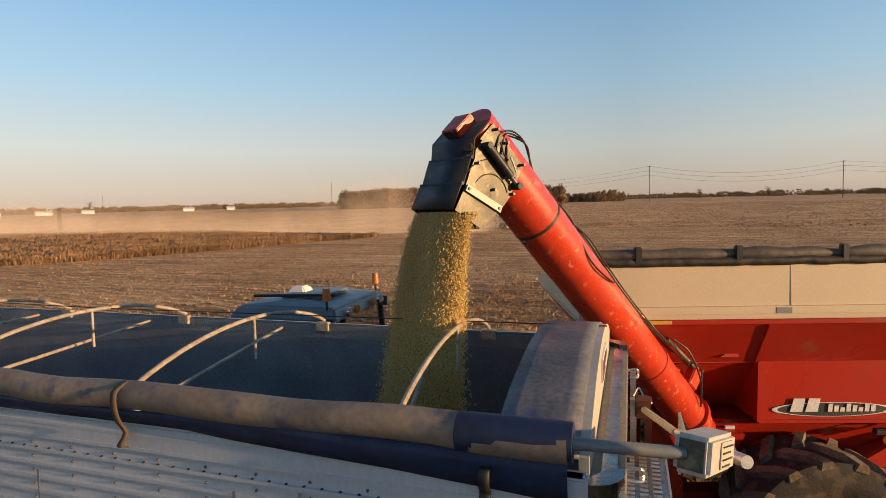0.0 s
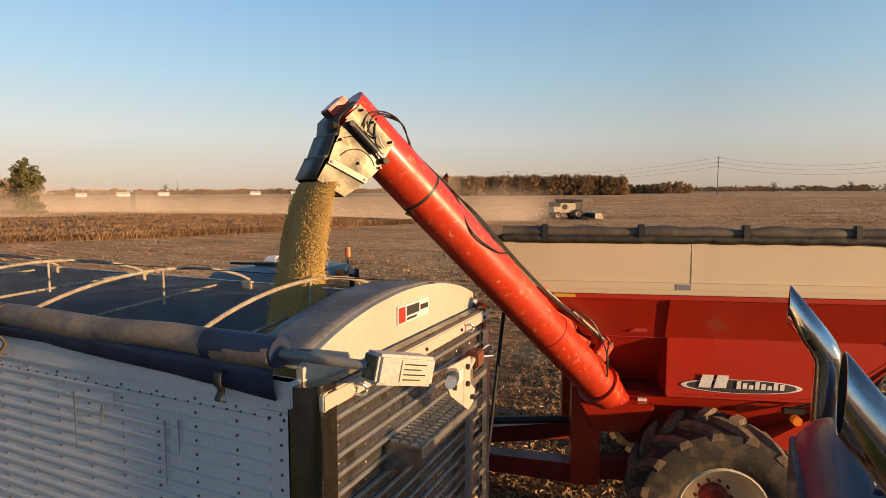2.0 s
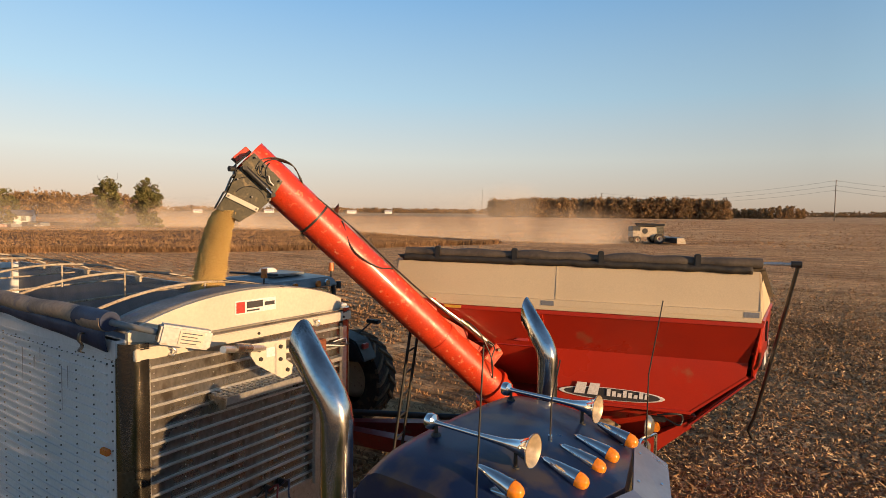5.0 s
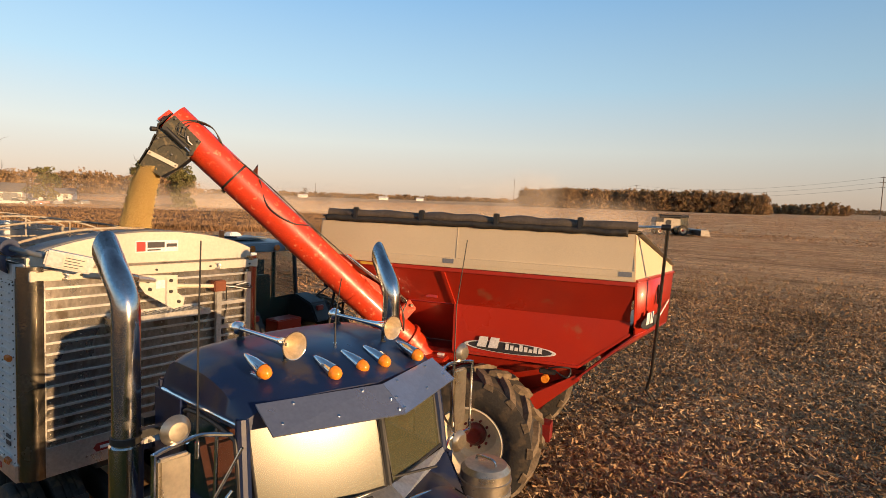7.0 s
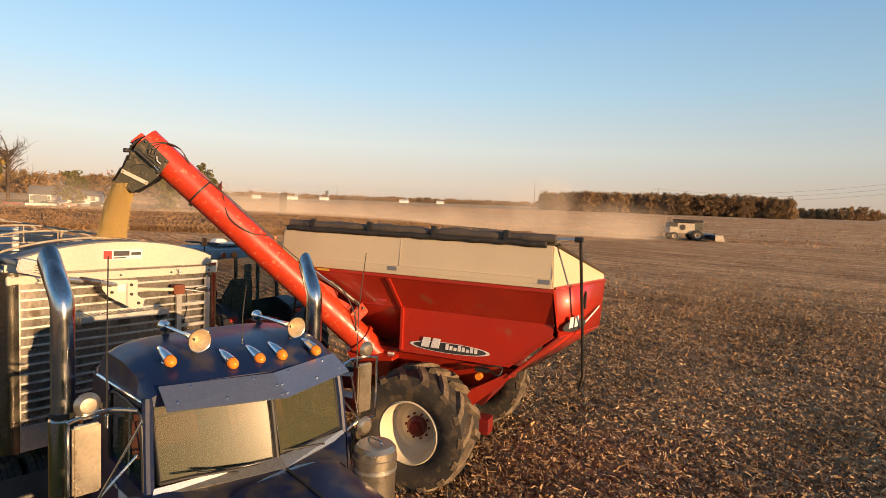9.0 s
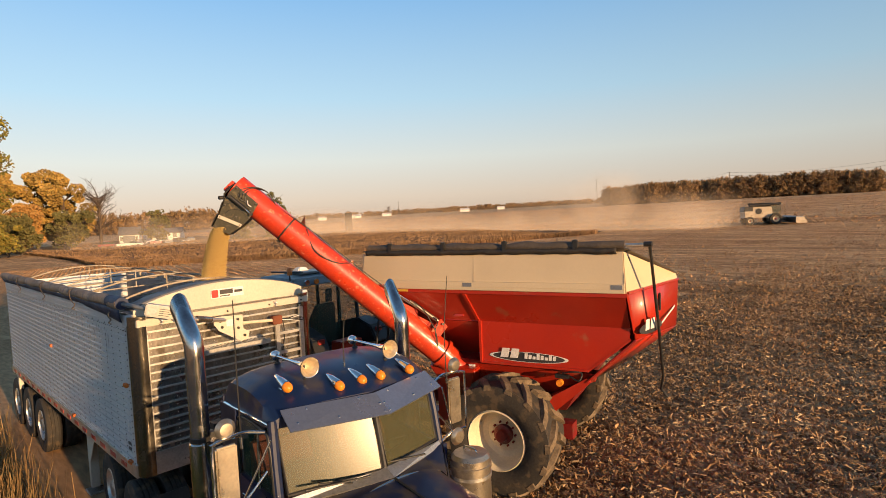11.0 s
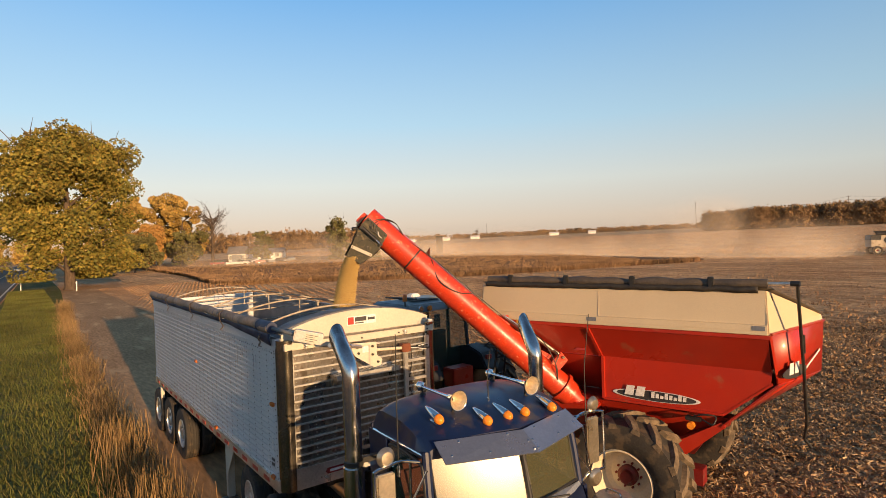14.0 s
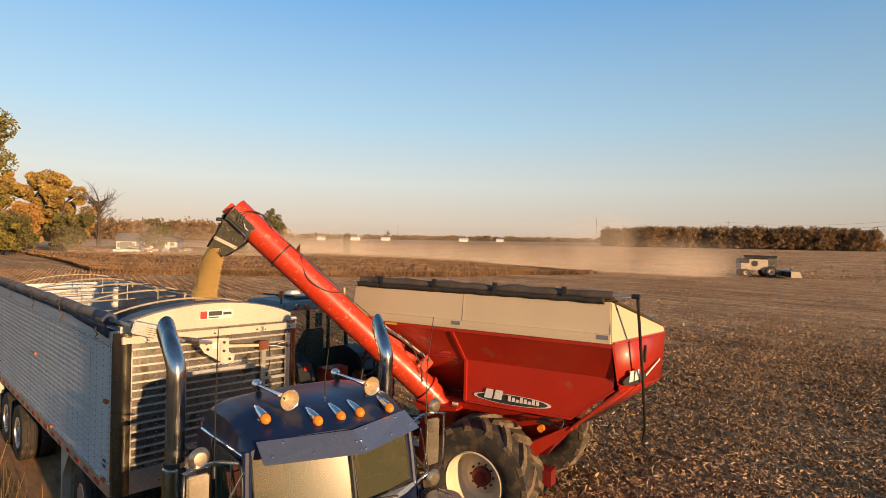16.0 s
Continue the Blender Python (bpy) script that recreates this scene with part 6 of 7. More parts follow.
    # cabin
    part("seat", hull([(-0.95, 0.15, 1.1), (-0.45, 0.15, 1.1), (-0.95, 0.70, 1.1), (-0.45, 0.70, 1.1), (-0.95, 0.15, 2.2), (-0.8, 0.15, 2.2), (-0.95, 0.70, 2.2), (-0.8, 0.70, 2.2), (-0.45, 0.15, 1.5), (-0.45, 0.7, 1.5)], 0.05), RUST, truck, "rust brown cab seat")
    part("seat", hull([(-0.95, -0.70, 1.1), (-0.45, -0.70, 1.1), (-0.95, -0.15, 1.1), (-0.45, -0.15, 1.1), (-0.95, -0.70, 2.2), (-0.8, -0.70, 2.2), (-0.95, -0.15, 2.2), (-0.8, -0.15, 2.2), (-0.45, -0.7, 1.5), (-0.45, -0.15, 1.5)], 0.05), RUST, truck)
    part("dashboard", hull([(0.0, -0.78, 1.5), (0.0, 0.78, 1.5), (-0.05, -0.74, 1.90), (-0.05, 0.74, 1.90), (0.20, -0.2, 1.93), (0.20, 0.2, 1.93), (-0.2, -0.78, 1.75), (-0.2, 0.78, 1.75)], 0.03), CABIN, truck)
    part("steering_wheel", turned(lathe([(0.20, -0.012), (0.215, 0.0), (0.20, 0.012), (0.19, 0.0), (0.20, -0.012)], 30), pose(-0.24, 0.42, 1.95, 0, 0, 90) @ pose(0, 0, 0, 50)), BLACK, truck)
    # chassis, tank, drive axles, fifth wheel
    for s in (-0.43, 0.43):
        part("frame_rail", box((-5.4, s - 0.045, 0.72), (2.1, s + 0.045, 0.98)), BLACK, truck)
    for s in (-1, 1):
        part("fuel_tank", rod((-0.95, s * 0.90, 0.72), (0.1, s * 0.90, 0.72), 0.28, seg=28), ALU, truck)
    part("deck_plate", box((-2.6, -0.5, 0.985), (-1.12, 0.5, 1.0)), STEEL, truck)
    part("fifth_wheel", hull([(-4.6, -0.42, 1.02), (-3.6, -0.42, 1.02), (-4.6, 0.42, 1.02), (-3.6, 0.42, 1.02), (-4.4, -0.4, 1.16), (-3.7, -0.4, 1.16), (-4.4, 0.4, 1.16), (-3.7, 0.4, 1.16)]), BLACK, truck)
    for ax in (-3.55, -4.85):
        for s in (-1, 1):
            truck_wheel(truck, ax, s * 1.06, 0.53, s)
            truck_wheel(truck, ax, s * 0.74, 0.53, s)
        part("axle", rod((ax, -0.7, 0.53), (ax, 0.7, 0.53), 0.09), BLACK, truck)
    for s in (-1, 1):
        fend = part("quarter_fender", plate([(-2.95, s * 0.66, 0.7), (-2.95, s * 1.2, 0.7), (-3.05, s * 1.2, 1.0), (-3.05, s * 0.66, 1.0)], 0.01), BLACK, truck)
    for k, c in enumerate((BLACK, DARK_RED, BLUE)):
        y = -0.12 + 0.12 * k
        pts = [(-1.12, y, 1.75)] + [(-1.2 - 0.085 * j, y + 0.05 * math.sin(j * 1.9), 1.42 + 0.05 * math.cos(j * 1.9) + 0.012 * (j - 10) ** 2 * 0.25) for j in range(21)] + [(-3.15, y + 0.1, 1.60)]
        part("air_line", pipe(bend(pts, 3), 0.009, 6), c, truck, "coiled air line to the trailer")
    part("cab_bracket", box((-1.20, -0.95, 2.28), (-1.10, -0.80, 2.34)), BLACK, truck)
    part("cab_bracket", box((-1.30, -0.95, 2.12), (-1.10, -0.86, 2.16)), CHROME, truck)
    for k in range(5):
        part("running_light_bar", box((-1.14, -0.7 + 0.3 * k, 1.2), (-1.105, -0.55 + 0.3 * k, 1.3)), BLACK, truck)


build_truck()


# ---- the tractor ahead of the cart ----
TRACTOR = pose(-3.5, 3.85, 0, 0, 0, 4)


def build_tractor():
    # local x points to the rear
    t = thing("tractor", TRACTOR, "red farm tractor with a grey roofed glass cab", "tractor")
    roof = part("roof", hull([(0.10, -0.92, 2.80), (0.10, 0.92, 2.80), (-1.45, -0.92, 2.82), (-1.45, 0.92, 2.82), (0.02, -0.82, 2.97), (0.02, 0.82, 2.97), (-1.35, -0.8, 2.98), (-1.35, 0.8, 2.98), (-0.7, -0.6, 3.03), (-0.7, 0.6, 3.03)], 0.03), ROOF_GREY, t, "moulded grey cab roof")
    part("roof_hatch", box((-0.95, -0.42, 3.02), (-0.30, 0.42, 3.065), 0.02), ROOF_GREY, roof)
    part("antenna_dome", hull([(-1.0, -0.16, 3.04), (-1.0, 0.16, 3.04), (-0.72, -0.16, 3.04), (-0.72, 0.16, 3.04), (-0.95, -0.1, 3.14), (-0.95, 0.1, 3.14), (-0.77, -0.1, 3.14), (-0.77, 0.1, 3.14)], 0.02), WHITE_FAR, roof, "pale receiver dome")
    part("roof_rack", pipe([(-1.3, -0.5, 3.06), (-0.1, -0.5, 3.09)], 0.02), BLACK, roof)
    for y in (-0.86, 0.86):
        part("beacon_stem", rod((-0.05, y, 2.95), (-0.05, y, 3.08), 0.015), BLACK, roof)
        part("beacon", rod((-0.05, y, 3.07), (-0.05, y, 3.23), 0.055, 0.045, 16), AMBER_DARK, roof, "amber beacon")
        for q in (0.55, 0.3):
            part("work_lamp", rod((0.10, y * q / 0.86 * 1.0, 2.88), (0.14, y * q / 0.86, 2.88), 0.06), CHROME if q > 0.4 else AMBER_DARK, roof)
        part("side_marker", rod((0.04, y * 1.14, 2.72), (0.04, y * 1.14, 2.86), 0.05), BLACK, roof)
    for x, y in ((0.02, -0.84), (0.02, 0.84), (-1.35, -0.80), (-1.35, 0.80), (-0.62, -0.86), (-0.62, 0.86)):
        part("cab_pillar", pipe([(x + (0.10 if x > -0.1 else 0), y * 1.02, 1.35), (x, y, 2.82)], 0.045), BLACK, t)
    for s in (-1, 1):
        part("side_glass", plate([(-1.32, s * 0.845, 1.35), (0.08, s * 0.865, 1.35), (0.0, s * 0.84, 2.80), (-1.32, s * 0.80, 2.80)], 0.01), CAB_GLASS, t, "greenish cab window")
    part("rear_glass", plate([(0.12, -0.84, 1.5), (0.12, 0.84, 1.5), (0.02, 0.82, 2.8), (0.02, -0.82, 2.8)], 0.01), CAB_GLASS, t)
    part("front_glass", plate([(-1.36, -0.80, 1.4), (-1.36, 0.80, 1.4), (-1.34, 0.78, 2.8), (-1.34, -0.78, 2.8)], 0.01), CAB_GLASS, t)
    part("cab_floor", box((-1.4, -0.84, 1.1), (0.12, 0.84, 1.36)), BLACK, t)
    part("seat", hull([(-0.5, -0.28, 1.36), (-0.5, 0.28, 1.36), (0.0, -0.28, 1.36), (0.0, 0.28, 1.36), (-0.5, -0.25, 1.75), (-0.5, 0.25, 1.75), (-0.08, -0.25, 2.35), (-0.08, 0.25, 2.35), (0.03, -0.25, 2.35), (0.03, 0.25, 2.35)], 0.03), BLACK, t)
    part("bonnet", hull([(-1.4, -0.42, 1.2), (-1.4, 0.42, 1.2), (-3.6, -0.40, 1.15), (-3.6, 0.40, 1.15), (-1.4, -0.38, 1.95), (-1.4, 0.38, 1.95), (-3.5, -0.33, 1.72), (-3.5, 0.33, 1.72)], 0.04), RED, t, "red bonnet")
    part("rear_body", box((-1.2, -0.35, 0.75), (0.55, 0.35, 1.35), 0.03), BLACK, t)
    for s in (-1, 1):
        part("rear_fender", hull([(-0.55, s * 0.62, 1.75), (0.75, s * 0.62, 1.80), (0.95, s * 0.62, 1.45), (-0.55, s * 1.05, 1.75), (0.75, s * 1.05, 1.80), (0.95, s * 1.05, 1.45), (-0.6, s * 0.62, 1.3), (-0.6, s * 1.0, 1.3), (0.3, s * 0.62, 1.95), (0.3, s * 1.0, 1.95)], 0.03), BLACK, t, "black rear fender")
        part("fender_lamp", box((0.80, s * 0.8 - 0.08, 1.66), (0.86, s * 0.8 + 0.08, 1.76), 0.01), TAPE_RED, t)
        part("mirror_arm", rod((-1.2, s * 0.85, 2.4), (-1.5, s * 1.25, 2.35), 0.014), BLACK, t)
        part("mirror", box((-1.53, s * 1.16, 2.1), (-1.49, s * 1.36, 2.45), 0.01), BLACK, t)
        part("lamp_stalk", rod((0.6, s * 0.9, 1.9), (0.72, s * 1.2, 2.12), 0.015), BLACK, t)
        part("stalk_lamp", box((0.62, s * 1.10, 2.08), (0.90, s * 1.22, 2.15), 0.01), BLACK, t)
        lug_tyre(t, 0.15, s * 1.30, 0.92, 0.92, 0.56, 0.50, s, 20, 0.05, RIM, DARK_RED)
        lug_tyre(t, -2.95, s * 0.95, 0.66, 0.66, 0.42, 0.36, s, 18, 0.04, RIM, DARK_RED)
    for s in (-0.25, 0.25):
        part("lift_arm", hull([(0.5, s - 0.03, 0.7), (0.5, s + 0.03, 0.7), (1.2, s - 0.03, 0.5), (1.2, s + 0.03, 0.5), (0.5, s, 0.82), (1.2, s, 0.6)]), BLACK, t)
    part("hitch", box((0.5, -0.12, 0.45), (1.6, 0.12, 0.58), 0.01), BLACK, t)
    part("rear_linkage", box((0.5, -0.3, 1.2), (0.85, 0.3, 1.6), 0.02), RED, t)


build_tractor()


# ---- the combine and its dust ----
def build_combine():
    c = thing("combine_harvester", pose(-15.4, 79.5, gz(79.5), 0, 0, 32) @ Matrix.Scale(0.76, 4), "pale combine harvester with a wide header in the field", "combine harvester")
    part("body", hull([(-3.4, -1.4, 1.2), (1.0, -1.4, 1.2), (-3.4, 1.4, 1.2), (1.0, 1.4, 1.2), (-3.4, -1.4, 2.7), (0.9, -1.4, 3.0), (-3.4, 1.4, 2.7), (0.9, 1.4, 3.0), (-3.0, -1.3, 3.1), (-3.0, 1.3, 3.1)], 0.08), COMBINE_CREAM, c, "cream side panels")
    part("engine_deck", hull([(-3.5, -1.42, 2.3), (-2.0, -1.42, 2.3), (-3.5, 1.42, 2.3), (-2.0, 1.42, 2.3), (-3.3, -1.42, 3.15), (-2.0, -1.42, 3.15), (-3.3, 1.42, 3.15), (-2.0, 1.42, 3.15)], 0.05), BLACK, c)
    part("grain_tank", hull([(-1.9, -1.2, 3.05), (0.7, -1.2, 3.05), (-1.9, 1.2, 3.05), (0.7, 1.2, 3.05), (-2.2, -1.6, 3.7), (0.9, -1.6, 3.7), (-2.2, 1.6, 3.7), (0.9, 1.6, 3.7)]), BLACK, c, "black open grain tank")
    part("side_vent", rod((-1.2, -1.42, 2.3), (-1.2, -1.46, 2.3), 0.5, seg=24), BLACK, c)
    part("cab", hull([(1.0, -1.0, 1.7), (2.5, -1.0, 1.7), (1.0, 1.0, 1.7), (2.5, 1.0, 1.7), (1.0, -1.0, 3.3), (2.3, -1.0, 3.3), (1.0, 1.0, 3.3), (2.3, 1.0, 3.3)], 0.08), CAB_GLASS, c)
    part("cab_roof", box((0.9, -1.1, 3.3), (2.6, 1.1, 3.5), 0.05), COMBINE_CREAM, c)
    part("feeder_house", hull([(1.4, -0.7, 1.0), (1.4, 0.7, 1.0), (1.4, -0.7, 1.7), (1.4, 0.7, 1.7), (3.6, -0.7, 0.5), (3.6, 0.7, 0.5), (3.6, -0.7, 1.0), (3.6, 0.7, 1.0)]), BLACK, c)
    part("unloader", rod((-2.6, -1.5, 3.3), (2.2, -1.6, 3.5), 0.2, seg=16), BLACK, c)
    header = part("header", hull([(3.4, -4.6, 0.25), (3.4, 4.6, 0.25), (4.6, -4.6, 0.15), (4.6, 4.6, 0.15), (3.4, -4.6, 1.15), (3.4, 4.6, 1.15), (3.7, -4.6, 1.15), (3.7, 4.6, 1.15)], 0.03), SPOUT_DARK, c, "dark wide cutting header")
    part("reel", rod((4.5, -4.5, 0.95), (4.5, 4.5, 0.95), 0.36, seg=8), ROOF_GREY, header)
    part("header_end", plate([(3.4, -4.65, 0.2), (5.1, -4.65, 0.2), (4.6, -4.65, 1.2), (3.4, -4.65, 1.25)], 0.05), COMBINE_CREAM, header)
    for s in (-1, 1):
        lug_tyre(c, 1.3, s * 1.75, 0.95, 0.95, 0.7, 0.5, s, 18, 0.06)
        lug_tyre(c, -2.6, s * 1.55, 0.7, 0.7, 0.5, 0.36, s, 16, 0.05)


build_combine()


def build_dust():
    """Drifting dust: rows of thin hanging veils, one behind the other."""
    d = thing("dust_cloud", pose(0, 0, 0), "drifting tan harvest dust behind the combine", "dust", kind="stuff")
    rng = np.random.default_rng(8)
    k = 0
    spots = []
    for f in np.linspace(0.0, 1.0, 19) ** 1.3:
        x, y = -19.5 - 95 * f, 73.0 - 5 * f + rng.uniform(-1, 1 + 5 * f)
        wide, top = 10 + 18 * f + rng.uniform(0, 5), 4.4 + rng.uniform(0, 4.5) + 2.0 * math.sin(9 * f) * (1 - f)
        spots.append((x, y, wide, top))
    spots += [(-92, 52, 34, 7.5), (-104, 40, 40, 8.0), (-118, 30, 36, 7.0), (-112, 60, 40, 8.5)]
    for x, y, wide, top in spots:
        tx, ty = math.cos(radians(52)), math.sin(radians(52))
        n, m = 14, 6
        verts, uvs = [], []
        for j in range(m + 1):
            for i in range(n + 1):
                u, v = i / n, j / m
                px, py = x + tx * wide * (u - 0.5), y + ty * wide * (u - 0.5)
                verts.append((px + 0.5 * math.sin(u * 7 + k), py, gz(py) - 0.05 + top * v))
                uvs.append((u, v))
        k += 1
        faces = [(j * (n + 1) + i, j * (n + 1) + i + 1, (j + 1) * (n + 1) + i + 1, (j + 1) * (n + 1) + i) for j in range(m) for i in range(n)]
        me = bpy.data.meshes.new("veil")
        me.from_pydata(verts, [], faces)
        lay = me.uv_layers.new(name="flow")
        for lp in me.loops:
            lay.data[lp.index].uv = uvs[lp.vertex_index]
        me.materials.append(DUST)
        ob = new("veil", me)
        ob.parent = d
        ob.visible_shadow = False
    return d


build_dust()


# ---- standing beans ----
def build_beans():
    rng = np.random.default_rng(21)
    edge = [(-170, 20.5), (-96, 17.8), (-64, 15.4), (-56, 22.5), (-46, 31), (-40, 41), (-35, 54), (-31, 64), (-34, 70)]
    back = [(-34, 70), (-72, 77), (-104, 84), (-143, 70), (-190, 64)]
    bm = bmesh.new()
    # sheet of tops between the near and far edges
    e = bend([(x, y, 0) for x, y in edge], 8)
    b = bend([(x, y, 0) for x, y in back[::-1]], 8)

    def pick(line, t):
        k = t * (len(line) - 1)
        i = min(int(k), len(line) - 2)
        return line[i].lerp(line[i + 1], k - i)

    rows = []
    for j in range(26):
        row = []
        for i in range(160):
            p = pick(e, i / 159).lerp(pick(b, i / 159), (j / 25) ** 1.5)
            row.append(bm.verts.new((p.x, p.y, gz(p.y) + 0.42 * min(1.0, (159 - i) / 45 + 0.02) + 0.14 * min(1.0, (159 - i) / 45) * noise.noise(Vector((p.x * 0.8, p.y * 0.8, 0))) + rng.normal(0, 0.04))))
        rows.append(row)
    for a, c in zip(rows, rows[1:]):
        for k in range(159):
            bm.faces.new((a[k], a[k + 1], c[k + 1], c[k]))
    beans = thing("standing_soybeans", pose(0, 0, 0), "unharvested brown soybeans standing in the field", "soybeans", kind="stuff")
    part("canopy", bm, surf("bean_canopy", (0.25, 0.15, 0.08), (0.18, 0.11, 0.06), rough=0.95, scale=0.4, fine=3, grain=0.5, bump=1.0), beans, "", 70).data.materials[0].node_tree.nodes["Principled BSDF"].inputs["Specular IOR Level"].default_value = 0.08
    n = 16000
    t = 1 - rng.uniform(0.12, 1, n)
    pts = np.array([pick(e, v) for v in t])
    depth = np.abs(rng.normal(0, 1.2, n))
    x, y = pts[:, 0] - depth * 0.55, pts[:, 1] + depth * 0.75
    z = np.array([gz(v) for v in y])
    quads("stalks", blades(rng, n, x, y, z, 0.35, 0.62, 0.03, 0.2), BEAN, beans)
    n = 60000
    pts = np.array([pick(e, u).lerp(pick(b, u), v ** 1.5) for u, v in zip(rng.uniform(0, 0.8, n), rng.uniform(0, 1, n))])
    z = np.array([gz(v) for v in pts[:, 1]]) + 0.34
    quads("stalk_tops", blades(rng, n, pts[:, 0], pts[:, 1], z, 0.12, 0.30, 0.07, 0.3), BEAN, beans)


build_beans()


# ---- trees ----
def tree(name, m, height, spread_r, material, leaves, leaf, seed, label, bare=False, low=0.25, trunk=None, blobs=46, droop=0.0):
    rng = np.random.default_rng(seed)
    t = thing(name, m, label, "tree")
    r0 = trunk or height * 0.022
    bm = bmesh.new()
    lean = rng.normal(0, 0.02, 2)
    pts = [(lean[0] * h * height, lean[1] * h * height, h * height) for h in (0, 0.02, 0.12, 0.3, 0.5, 0.72)]
    pipe(pts, [r0 * 1.5, r0 * 1.1, r0, r0 * 0.85, r0 * 0.6, r0 * 0.2], 10, bm)
    ends = []
    n = 22 if not bare else 34
    for k in range(n):
        h = height * (0.72 * rng.uniform(low, 1.0))
        a = rng.uniform(0, 2 * np.pi)
        reach = spread_r * rng.uniform(0.55, 1.0) * (1 - 0.45 * max(0, h / height - 0.45))
        rise = height * rng.uniform(0.06, 0.26)
        p0 = np.array([lean[0] * h, lean[1] * h, h])
        p2 = p0 + [math.cos(a) * reach, math.sin(a) * reach, rise]
        p1 = p0 + [math.cos(a) * reach * 0.45, math.sin(a) * reach * 0.45, rise * 0.65]
        pipe(bend([p0, p1, p2], 3), [r0 * 0.42, r0 * 0.36, r0 * 0.3, r0 * 0.22, r0 * 0.16, r0 * 0.1, r0 * 0.05], 6, bm)
        ends += [p1, p2, (p1 + p2) / 2]
        for _ in range(9 if bare else 3):
            s = rng.uniform(0.3, 1)
            q0 = p0 + (p2 - p0) * s
            q1 = q0 + rng.normal(0, 1, 3) * height * 0.05 + [0, 0, height * 0.07]
            pipe([q0, (q0 + q1) / 2 + rng.normal(0, 0.1, 3), q1], [r0 * 0.12, r0 * 0.08, r0 * 0.03], 4, bm)
            ends.append(q1)
    part("trunk", bm, BARK, t, "", 60)
    if leaves:
        ends, tops = np.array(ends), max(8, blobs // 6)
        blob = ends[rng.integers(0, len(ends), blobs)] + rng.normal(0, spread_r * 0.10, (blobs, 3))
        blob = np.concatenate([blob, np.stack([rng.normal(0, spread_r * 0.36, tops), rng.normal(0, spread_r * 0.36, tops), height * rng.uniform(0.72, 0.95, tops)], 1)])
        blob[:, 2] -= droop * height * np.clip(np.linalg.norm(blob[:, :2], axis=1) / spread_r, 0, 1)
        size = rng.uniform(0.10, 0.24, len(blob)) * spread_r
        pick = rng.integers(0, len(blob), leaves)
        d = rng.normal(0, 1, (leaves, 3))
        d /= np.linalg.norm(d, axis=1, keepdims=True)
        d *= rng.uniform(0.45, 1.0, (leaves, 1)) ** 0.5
        d[:, 2] *= 0.75
        cen = blob[pick] + d * size[pick][:, None] * 1.25
        cen[:, 2] = np.clip(cen[:, 2], height * 0.06, None)
        quads("crown", leaf_quads(rng, cen, leaf), material, t)
    return t


tree("roadside_tree", pose(-76.5, 1.2, 0), 21, 7.3, LEAF_GREEN, 85000, 0.36, 4, "large green and gold roadside tree with a thick trunk", low=0.06, trunk=0.55, blobs=270, droop=0.18)
tree("roadside_tree", pose(-95, -13.9, 0), 19, 8.0, LEAF_GREEN, 26000, 0.40, 9, "green roadside tree across the country road", low=0.10, trunk=0.6, blobs=90, droop=0.15)
tree("autumn_tree", pose(-146, 17.5, gz(18)), 16, 6.3, LEAF_GOLD, 20000, 0.52, 31, "tall gold and green autumn tree", low=0.15)
tree("autumn_tree", pose(-148, 24, gz(25)), 18.5, 6.8, LEAF_GOLD, 22000, 0.52, 32, "tall golden autumn tree", low=0.15)
tree("autumn_tree", pose(-142, 28.5, gz(30)), 16.5, 6, LEAF_GOLD, 20000, 0.52, 33, "broad golden brown autumn tree", low=0.12)
tree("orange_tree", pose(-132, 18.5, gz(20)), 10.5, 4.4, LEAF_ORANGE, 9000, 0.45, 34, "rounded orange autumn tree", low=0.12)
tree("green_bush", pose(-126, 15.5, gz(15)), 8, 5, LEAF_DARK, 8000, 0.42, 35, "dark green bushy tree at the field edge", low=0.03)
tree("green_bush", pose(-128, 26, gz(26)), 8.5, 4.5, LEAF_DARK, 8000, 0.42, 36, "dark green bushy tree at the field edge", low=0.03)
tree("green_bush", pose(-118, 11, gz(11)), 7, 5, LEAF_GREEN, 8000, 0.42, 37, "yellow green bush at the field edge", low=0.03)
tree("bare_tree", pose(-138, 34.2, gz(36)), 16, 5, None, 0, 0, 41, "bare leafless tree beside the farmyard", True, low=0.25)
tree("yard_tree", pose(-112, 54.5, gz(54)), 11.5, 2.6, LEAF_DARK, 9000, 0.40, 42, "dark green tree standing alone in the field", low=0.0, blobs=150, droop=0.32)
tree("yard_tree", pose(-108, 60.4, gz(61)), 11.5, 2.8, LEAF_DARK, 9000, 0.40, 43, "dark green tree standing alone in the field", low=0.0, blobs=150, droop=0.32)
tree("yard_tree", pose(-136, 45.5, gz(45)), 7.5, 3.0, LEAF_DARK, 2500, 0.55, 44, "dark tree beside the farmhouse", low=0.05)


